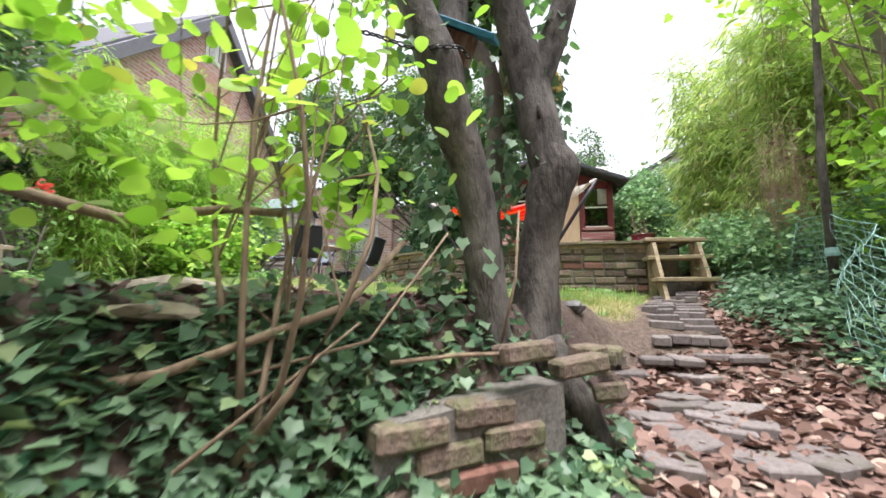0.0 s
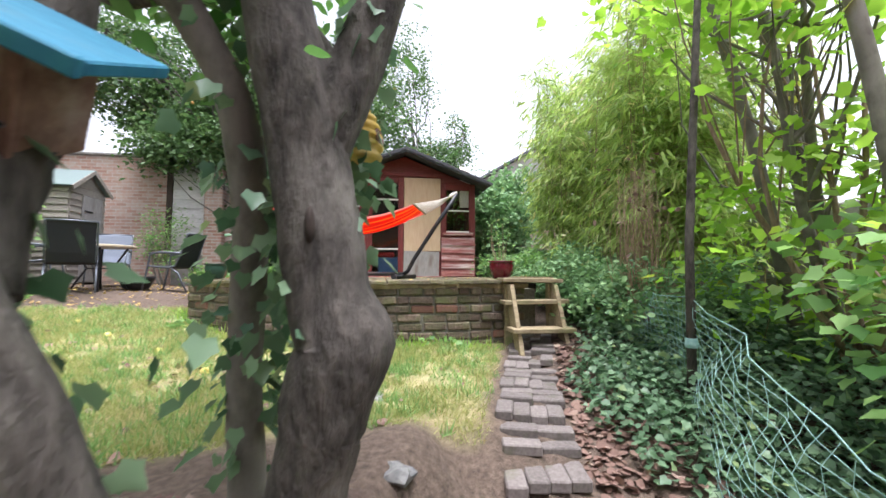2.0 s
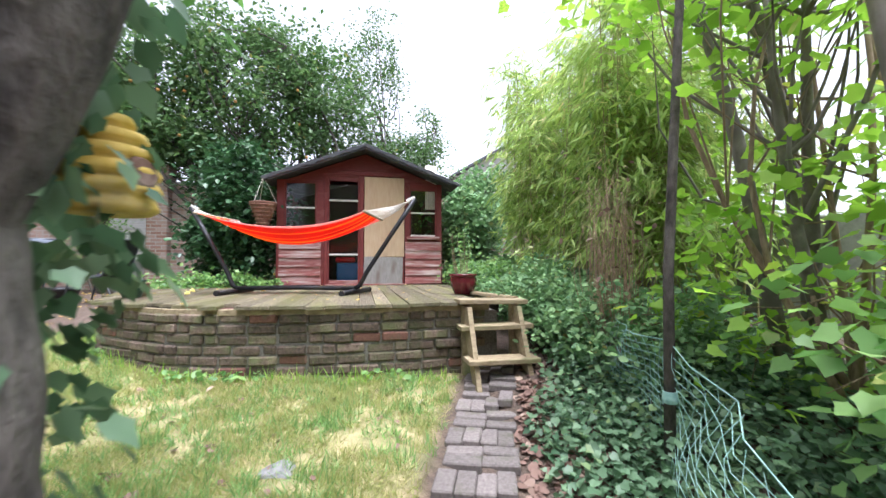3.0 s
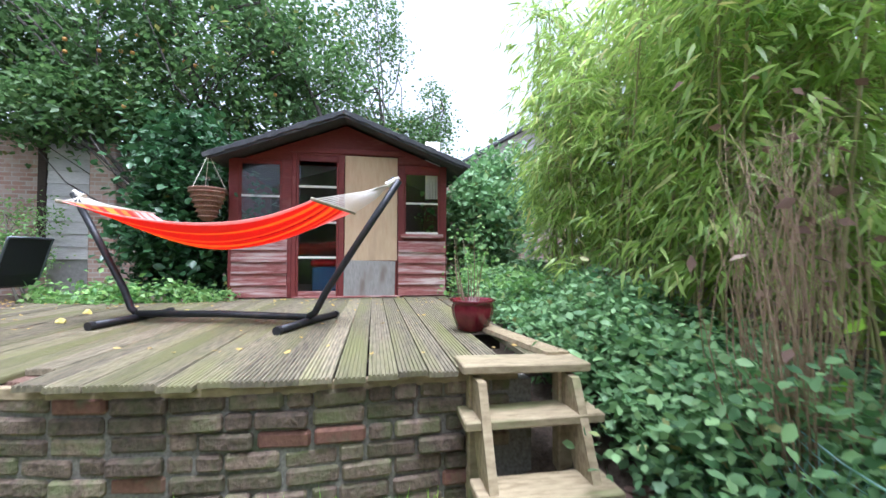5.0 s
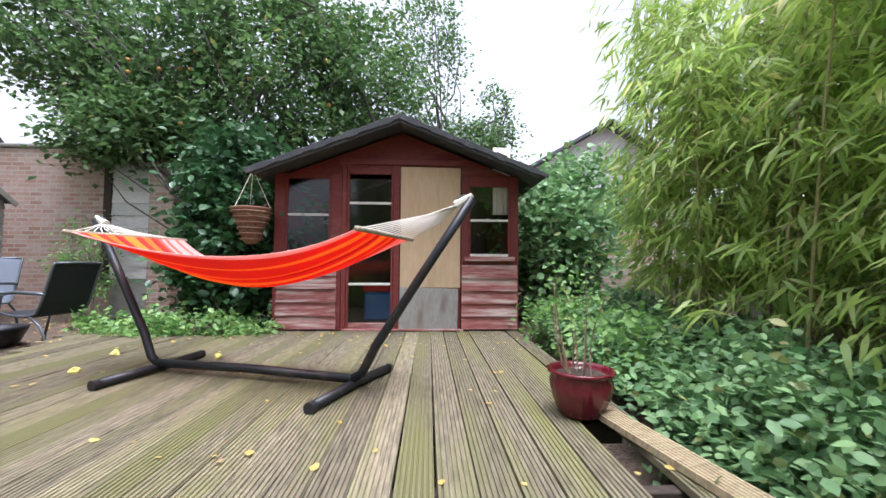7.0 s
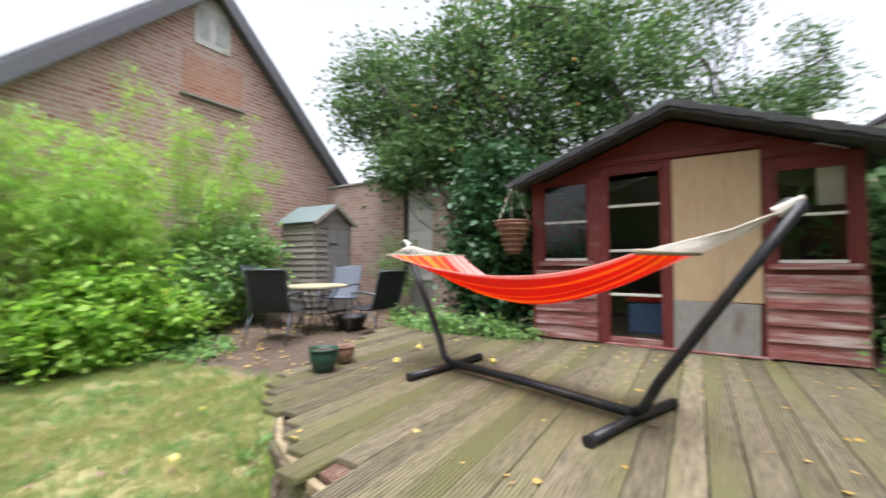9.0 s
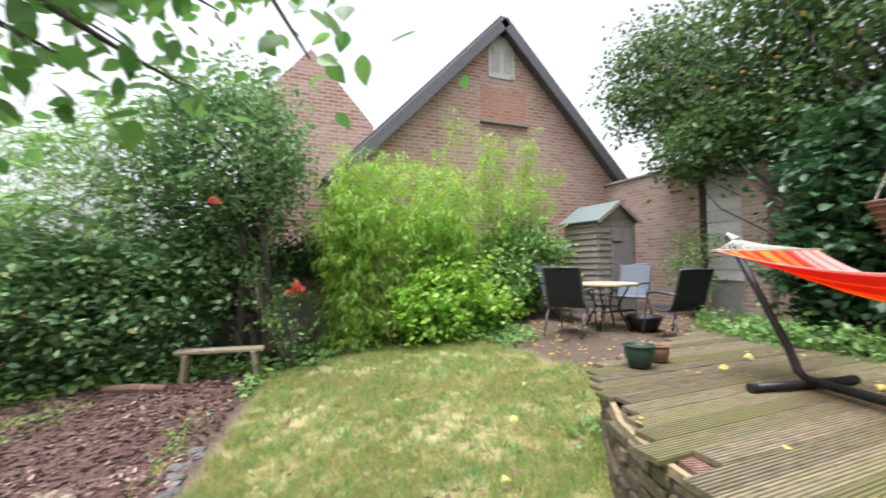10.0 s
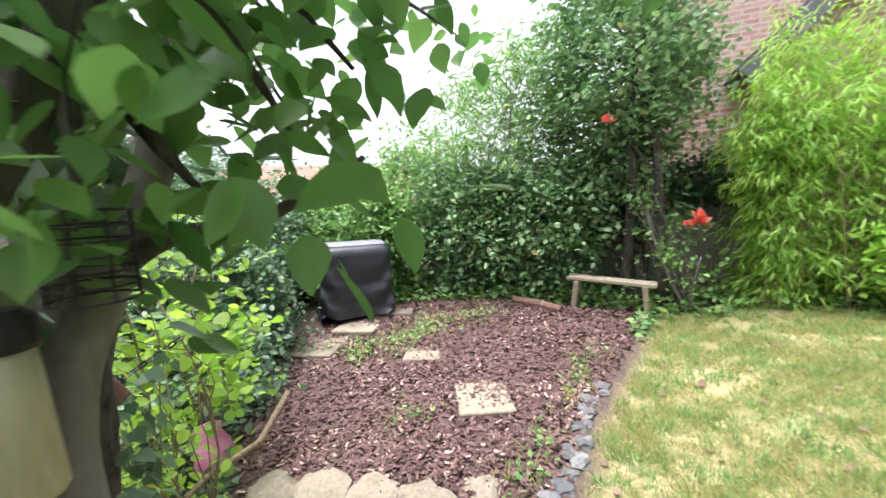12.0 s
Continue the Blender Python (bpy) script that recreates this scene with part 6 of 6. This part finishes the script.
weeds = scatter(1500, -2.6, 0.3, -3.8, -2.6, lambda x, y: off_deck(x, y) * np.clip(0.5 + np.sin(x * 4), 0, 1) * (y > np.interp(x, [-2.5, -1.4, 0.3], [-2.95, -3.6, -3.75])), 0.05)
stuff("wall_weeds", "broad leaved weeds at the foot of the wall", "weeds", leaf_mesh("wall_weeds", weeds, 0.06, L_SHRUB, "oval", -0.2, 0.6))
m1 = scatter(60000, -6.0, -0.9, -9.3, -5.4, mulch_mask, 0.012)
stuff("bark_mulch", "dark bark chips covering the bed", "mulch", leaf_mesh("bark_mulch", m1, 0.042, L_CHIP, "chip", 0.0, 0.55))

bw = np.concatenate([np.array((cx, cy, 0.0)) + RNG.normal(size=(n_, 3)) * np.array([sx_, sy_, 0.0]) for cx, cy, sx_, sy_, n_ in ((-4.25, -7.65, 0.3, 0.12, 260), (-3.7, -8.0, 0.2, 0.12, 120), (-5.0, -7.3, 0.25, 0.2, 120), (-2.75, -5.95, 0.25, 0.06, 60), (-2.9, -6.95, 0.08, 0.08, 24), (-3.9, -5.85, 0.4, 0.06, 90))])
bw[:, 2] = ground_z(bw[:, 0], bw[:, 1]) + np.abs(RNG.normal(0, 0.03, len(bw)))
stuff("bed_weeds", "small green weeds sprouting in the bark bed", "weeds", leaf_mesh("bed_weeds", bw, 0.045, L_SHRUB, "oval", -0.3, 0.6))
bg = bw[::3] + RNG.normal(size=(len(bw[::3]), 3)) * np.array([0.08, 0.08, 0.0])
bg[:, 2] = ground_z(bg[:, 0], bg[:, 1])
stuff("bed_grass", "tufts of dry grass in the bark bed", "grass", leaf_mesh("bed_grass", np.repeat(bg, 4, 0), 0.1, L_GRASS, "blade", -0.9, 0.7))


def litter_mask(x, y):
    pl = path_left(y)
    side = np.where(y > -5.6, np.clip((x - pl - 0.44) / 0.08, 0, 1) * np.clip((pl + 1.15 - x) / 0.4, 0, 1), np.clip((x + 0.6) / 0.2, 0, 1) * np.clip((1.6 - x) / 0.5, 0, 1) * 0.85)
    return side * np.clip(-edge_side(x, y) / 0.1 + (y > -5.4), 0, 1) * np.clip((-3.7 - y) / 0.2, 0, 1)


l1 = scatter(21000, -1.2, 1.9, -9.5, -3.6, litter_mask, 0.012)
stuff("leaf_litter", "drift of dry brown fallen leaves", "leaf litter", leaf_mesh("leaf_litter", l1, 0.052, L_LITTER, "disc", 0.0, 0.5))
l2 = scatter(900, -5, 0.4, -5.6, -2.2, lambda x, y: lawn_mask(x, y) * off_deck(x, y) * 0.25, 0.02)
stuff("lawn_leaves", "scattered pale dead leaves on the lawn", "leaf litter", leaf_mesh("lawn_leaves", l2, 0.05, L_LITTER, "round", 0.0, 0.4))
dl = np.stack([RNG.uniform(-3.2, 1.3, 420), RNG.uniform(-3.3, -0.1, 420), np.full(420, 0.506)], 1)
dl = dl[[(front_y(a) < b - 0.02) and (RNG.uniform() < 0.25 + 0.75 * (b > -0.9)) for a, b in dl[:, :2]]]
stuff("deck_leaves", "yellow fallen leaves scattered on the deck", "leaf litter", leaf_mesh("deck_leaves", dl, 0.032, L_YELLOWLEAF, "round", 0.0, 0.25))
pl_ = scatter(500, -5.8, -3.2, -1.8, 2.0, lambda x, y: 0.8 + 0 * x, 0.012)
stuff("patio_leaves", "yellow leaves lying round the garden table", "leaf litter", leaf_mesh("patio_leaves", pl_, 0.05, L_YELLOWLEAF, "round", 0.0, 0.3))


def ivy_mask(x, y):
    e = edge_side(x, y)
    bank = np.clip((e + 0.3) / 0.15, 0, 1) * np.clip((0.42 - e) / 0.2, 0, 1) * (y < -6.2) * np.where(x > -1.0, 0.65, 1.0)
    return np.clip(bank * (1 - 0.8 * mulch_mask(x, y)), 0, 1)


i1 = scatter(70000, -4.2, -0.3, -9.3, -6.0, ivy_mask)
i1[:, 2] += np.abs(RNG.normal(0, 0.06, len(i1)))
stuff("bank_ivy", "dark ivy covering the bank and old wall", "ivy", leaf_mesh("bank_ivy", i1, 0.05, L_IVY, "ivy", 0.3, 0.55))


def right_ivy(x, y):
    pl = np.where(y > -5.6, path_left(y) + 0.62, 0.85)
    return np.clip((x - pl - 0.12 * np.sin(y * 3)) / 0.35, 0, 1) * np.clip((3.4 - x) / 0.4, 0, 1)


i2 = scatter(44000, 0.7, 3.4, -8.5, -3.6, right_ivy)
i2[:, 2] += np.abs(RNG.normal(0, 0.08, len(i2)))
stuff("ground_ivy", "ivy carpet beside the brick path", "ivy", leaf_mesh("ground_ivy", i2, 0.048, L_IVY, "ivy", 0.3, 0.5))
i3 = scatter(9000, 1.4, 2.6, -3.9, -0.2, lambda x, y: np.clip((x - 1.42) / 0.15, 0, 1), 0.25)
i3[:, 2] += RNG.uniform(0, 0.14, len(i3))
stuff("deck_side_ivy", "leafy weeds crowding the deck's edge", "ivy", leaf_mesh("deck_side_ivy", i3, 0.05, L_DARK, "ivy", 0.2, 0.5))
bm_ = scatter(9000, -6.9, -4.6, -9.2, -1.5, lambda x, y: (1 - lawn_mask(x, y)) * (1 - mulch_mask(x, y)) * np.clip((-x - 4.7) / 0.4, 0, 1))
bm_[:, 2] += np.abs(RNG.normal(0, 0.08, len(bm_)))
stuff("border_ground_cover", "low green ground cover under the border shrubs", "ground cover", leaf_mesh("border_ground_cover", bm_, 0.08, L_SHRUB, "ivy", 0.2, 0.5))

# dead branches on the bank
for pts, r in ((((-2.75, -7.9, -0.52), (-2.1, -7.75, -0.5), (-1.6, -7.5, -0.42), (-1.25, -7.2, -0.25), (-1.12, -7.0, -0.02)), 0.018),
               (((-2.3, -7.5, 0.12), (-1.95, -7.35, 0.02), (-1.6, -7.3, 0.05), (-1.45, -7.25, 0.04)), 0.02),
               (((-1.45, -7.6, -0.6), (-1.3, -7.35, -0.42), (-1.2, -7.2, -0.3)), 0.006), (((-1.5, -7.4, -0.45), (-1.15, -7.25, -0.35), (-0.95, -7.05, 0.0)), 0.006),
               (((-1.1, -7.2, -0.42), (-0.9, -7.12, -0.4), (-0.75, -7.05, -0.4)), 0.008), (((-0.78, -6.95, -0.4), (-0.72, -6.9, -0.15), (-0.7, -6.85, 0.12)), 0.006)):
    br = thing("dead_branch", "bare dead branch lying over the ivy", "branch", at(*pts[0]), "dead branches")
    pv = [Vector(p) - Vector(pts[0]) for p in pts]
    part("wood", Shape().tube(pv, [r * (1 - 0.5 * i / len(pv)) for i in range(len(pv))], 8), M_TWIG, br, smooth=True)


def cobble(name, label, x, y, r, mat, group, squash=0.6, parent=None, z=None, cat="stone"):
    bm = bmesh.new()
    bmesh.ops.create_icosphere(bm, subdivisions=2, radius=r)
    ph = Vector(RNG.uniform(0, 50, 3))
    for v in bm.verts:
        v.co *= 1 + 0.75 * noise.noise(v.co / r * 1.1 + ph)
        v.co.z *= squash
    me = bpy.data.meshes.new(name)
    bm.to_mesh(me)
    bm.free()
    me.materials.append(mat)
    ob = new(name, me)
    ob.matrix_basis = at(x, y, (gz(x, y) if z is None else z) + r * squash * 0.25, RNG.uniform(0, 360))
    return tagged(ob, label, cat, group)


for i in range(34):
    t = i / 33
    x_ = -1.75 - 2.0 * t + RNG.normal(0, 0.05)
    cobble("edging_stone", "grey rounded stone edging the lawn", x_, float(np.interp(x_, [-4, -3.3, -2.4, -1.7], [-5.66, -5.74, -5.82, -5.88])) + RNG.normal(0, 0.05), RNG.uniform(0.03, 0.07), M_STONE, "stones edging the lawn", 0.45)
for (x_, y_, r_) in ((-1.72, -7.4, 0.14), (-1.9, -7.2, 0.19), (-2.03, -6.95, 0.21), (-2.12, -6.7, 0.2), (-2.22, -6.42, 0.17), (-1.7, -6.75, 0.15), (-1.5, -6.6, 0.13), (-2.42, -6.15, 0.13)):
    cobble("boulder", "sandy rough stone along the top of the bank", x_, y_, r_ * 0.8, M_SLAB, "stones on the bank", 0.28)
for (x_, y_) in ((-2.3, -3.6), (-1.7, -4.2), (-3.0, -3.1), (-3.6, -2.6), (-4.0, -3.9), (-2.2, -4.9)):
    cobble("windfall_apple", "yellow windfall apple on the grass", x_, y_, 0.032, L_QUINCE, "windfall apples", 0.9, cat="apple")
for (x_, y_) in ((-2.05, -1.75), (-1.3, -1.35), (-2.2, -1.2)):
    cobble("windfall_apple", "yellow windfall apple on the deck", x_, y_, 0.03, L_QUINCE, "windfall apples", 0.9, z=0.503, cat="apple")
cobble("pale_stone", "pale flat stone in the lawn", -0.48, -4.8, 0.09, M_STONE, "stones in the lawn", 0.3)
cobble("pale_stone", "rough grey stone at the tree's foot", -0.35, -5.75, 0.08, M_STONE, "stones in the lawn", 0.5)
wp = thing("plastic_toy", "pink and white plastic bag among the ivy", "bag", at(-1.93, -7.75, gz(-1.93, -7.75) + 0.05) @ Matrix.Scale(2.2, 4))
part("body", Shape().lathe([(0.03, 0.0), (0.05, 0.02), (0.045, 0.07), (0.03, 0.11), (0.035, 0.13)], 12, at(0, 0, 0, 0, 12), 0.15, 5), M_PINK, wp, smooth=True)

for i, (x_, y_, w_, d_, rz_) in enumerate(((-3.3, -6.5, 0.5, 0.42, 30), (-3.85, -7.35, 0.42, 0.36, 24), (-3.6, -8.5, 0.6, 0.5, 20), (-4.25, -8.45, 0.6, 0.5, 18), (-4.85, -8.3, 0.5, 0.45, 22))):
    sl = new("paving_slab", Shape().box((w_, d_, 0.05), None, 0.01).mesh("paving_slab", M_SLAB))
    sl.matrix_basis = at(x_, y_, gz(x_, y_) - 0.008, rz_, 1.0, -1.0)
    tagged(sl, "sandy square paving slab sunk in the bed", "paving slab", "slabs in the bed")
logs = thing("log", "old split log at the bed's edge", "log", at(-5.5, -6.6, gz(-5.5, -6.6) + 0.04, 70))
part("wood", Shape().tube([(-0.35, 0, 0), (0, 0.02, 0.01), (0.35, 0, 0)], [0.05, 0.055, 0.045], 10), M_BIRDWOOD, logs)

# ---- brick path ----
path = thing("path", "narrow curving path of worn grey brick pavers", "path", at(0, 0, 0), kind="structure")
paver = Shape().box((0.215, 0.105, 0.06), None, 0.008).mesh("paver", M_PAVER)
y = -5.52
row = 0
while y < -3.62:
    xl = float(path_left(y)) + 0.02
    ang = math.degrees(math.atan2(1.0, float(path_left(y + 0.2) - path_left(y)) / 0.2)) - 90
    kind = row % 3
    cols = ((0, 0.11, 0), (1, 0.11, 0.225)) if kind else tuple((2, 0, 0.11 * q) for q in range(4))
    for c_, _, dx in cols:
        ob = part("paver", paver, None, path)
        if kind:
            px, py, rz = xl + 0.11 + (0.222 if c_ else 0), y, ang
        else:
            px, py, rz = xl + 0.055 + dx, y + 0.055, ang + 90
        ob.matrix_basis = at(px, py, gz(px, py) + 0.002 + RNG.normal(0, 0.003), rz + RNG.normal(0, 1.6), RNG.normal(0, 1.0), RNG.normal(0, 1.0))
    y += 0.112 if kind else 0.224
    row += 1
for i in range(26):
    t = RNG.uniform()
    x_, y_ = RNG.uniform(-0.35, 0.5) + 0.25 * t - 0.3, -5.72 - 1.75 * t
    if edge_side(np.array([x_]), np.array([y_]))[0] > -0.12:
        x_ += 0.4
    k = int(RNG.integers(5, 7))
    out = [(RNG.uniform(0.09, 0.17) * math.cos(2 * math.pi * q / k), RNG.uniform(0.09, 0.15) * math.sin(2 * math.pi * q / k)) for q in range(k)]
    s = Shape().put([(a, b, -0.03) for a, b in out] + [(a, b, 0.014) for a, b in out] + [(a * 0.92, b * 0.92, 0.02) for a, b in out],
                    [tuple(range(k))[::-1]] + [(q, (q + 1) % k, (q + 1) % k + k, q + k) for q in range(k)] + [(q + k, (q + 1) % k + k, (q + 1) % k + 2 * k, q + 2 * k) for q in range(k)] + [tuple(range(2 * k, 3 * k))])
    ob = part("stone", s, M_PAVER, path)
    ob.matrix_basis = at(x_, y_, gz(x_, y_) + 0.004, RNG.uniform(0, 360), RNG.normal(0, 3), RNG.normal(0, 3))
for i in range(4):
    ob = part("step_stone", Shape().box((RNG.uniform(0.16, 0.24), 0.17, 0.05), None, 0.012), M_PAVER, path)
    ob.matrix_basis = at(0.14 + i * 0.17, -5.66 + RNG.normal(0, 0.04), gz(0.14 + i * 0.17, -5.66) + 0.015, RNG.normal(0, 8), RNG.normal(0, 3), RNG.normal(0, 3))

# ---- brick walls, brick by brick ----
brick = Shape().box((0.226, 0.1, 0.074), None, 0.012).mesh("brick", M_BRICK)
brick_red = Shape().box((0.226, 0.1, 0.074), None, 0.012).mesh("brick_red", M_BRICKRED)
half = Shape().box((0.108, 0.1, 0.074), None, 0.012).mesh("brick_half", M_BRICK)


def brick_wall(name, label, line, courses, z0, inward, limit=None):
    """Bricks laid along a curved line; the mortar stands a little behind their faces."""
    root = thing(name, label, "wall", at(0, 0, 0), kind="structure")
    line = [Vector((*p, 0)) for p in line]
    cum = [0.0]
    for a, b in zip(line[:-1], line[1:]):
        cum.append(cum[-1] + (b - a).length)

    def spot(d):
        i = max(k for k in range(len(line) - 1) if cum[k] <= d + 1e-9)
        a, b = line[i], line[i + 1]
        return a.lerp(b, (d - cum[i]) / (b - a).length), math.degrees(math.atan2(b.y - a.y, b.x - a.x))
    for c in range(courses):
        d = 0.0 if c % 2 else 0.11
        while d < cum[-1] - 0.08:
            header = RNG.uniform() < 0.2
            ln = 0.12 if header else 0.24
            if d + ln > cum[-1]:
                break
            p, an = spot(d + ln / 2)
            z = z0(p.x) + c * 0.087
            if limit is None or z < limit(p.x):
                ob = part("brick", half if header else (brick_red if RNG.uniform() < 0.1 else brick), None, root)
                ob.matrix_basis = at(p.x + RNG.normal(0, 0.003), p.y + RNG.normal(0, 0.008), z + 0.035 + RNG.normal(0, 0.003), an + RNG.normal(0, 1.8), RNG.normal(0, 2.0), RNG.normal(0, 1.0))
            d += ln
    core, n = Shape(), len(line)
    nrm = []
    for i in range(n):
        t = (line[min(i + 1, n - 1)] - line[max(i - 1, 0)]).normalized()
        nrm.append(Vector((-t.y, t.x, 0)) * inward)
    zt = [z0(p.x) + courses * 0.087 - 0.012 if limit is None else min(z0(p.x) + courses * 0.087, limit(p.x) + 0.05) for p in line]
    vs = []
    for i, p in enumerate(line):
        f, b = p - nrm[i] * 0.03, p + nrm[i] * 0.16
        zb = z0(p.x) - 0.2
        vs += [(f.x, f.y, zb), (f.x, f.y, zt[i]), (b.x, b.y, zt[i]), (b.x, b.y, zb)]
    fs = [(4 * i + j, 4 * i + (j + 1) % 4, 4 * i + 4 + (j + 1) % 4, 4 * i + 4 + j) for i in range(n - 1) for j in range(4)] + [(0, 1, 2, 3), (4 * n - 1, 4 * n - 2, 4 * n - 3, 4 * n - 4)]
    part("mortar", core.put(vs, fs), M_MORTAR, root)
    return root


deck_line = [(v, front_y(v) + 0.06) for v in np.linspace(-2.8, 1.18, 32)]
brick_wall("deck_wall", "curved low wall of weathered mossy bricks under the deck", deck_line, 8, lambda x: -0.25, 1, lambda x: 0.36)
brick_wall("retaining_wall", "crumbling brick retaining wall half hidden by ivy", [(-1.12, -7.3), (-0.85, -7.08), (-0.58, -6.88)], 6, lambda x: -1.02 - 0.12 * (-0.58 - x), 1)
for (x_, y_, z_, rz_) in ((-0.5, -6.84, -0.46, 25), (-0.38, -6.78, -0.56, 70), (-0.42, -6.6, -0.44, 60), (-0.3, -6.35, -0.5, 75), (-0.7, -7.0, -0.4, 35), (-0.2, -6.05, -0.5, 70)):
    st = new("loose_brick", Shape().box((0.205, 0.1, 0.065), None, 0.012).mesh("loose_brick", M_BRICK))
    st.matrix_basis = at(x_, y_, z_, rz_, RNG.normal(0, 5), RNG.normal(0, 5))
    tagged(st, "loose weathered brick on the retaining edge", "brick", "loose bricks")
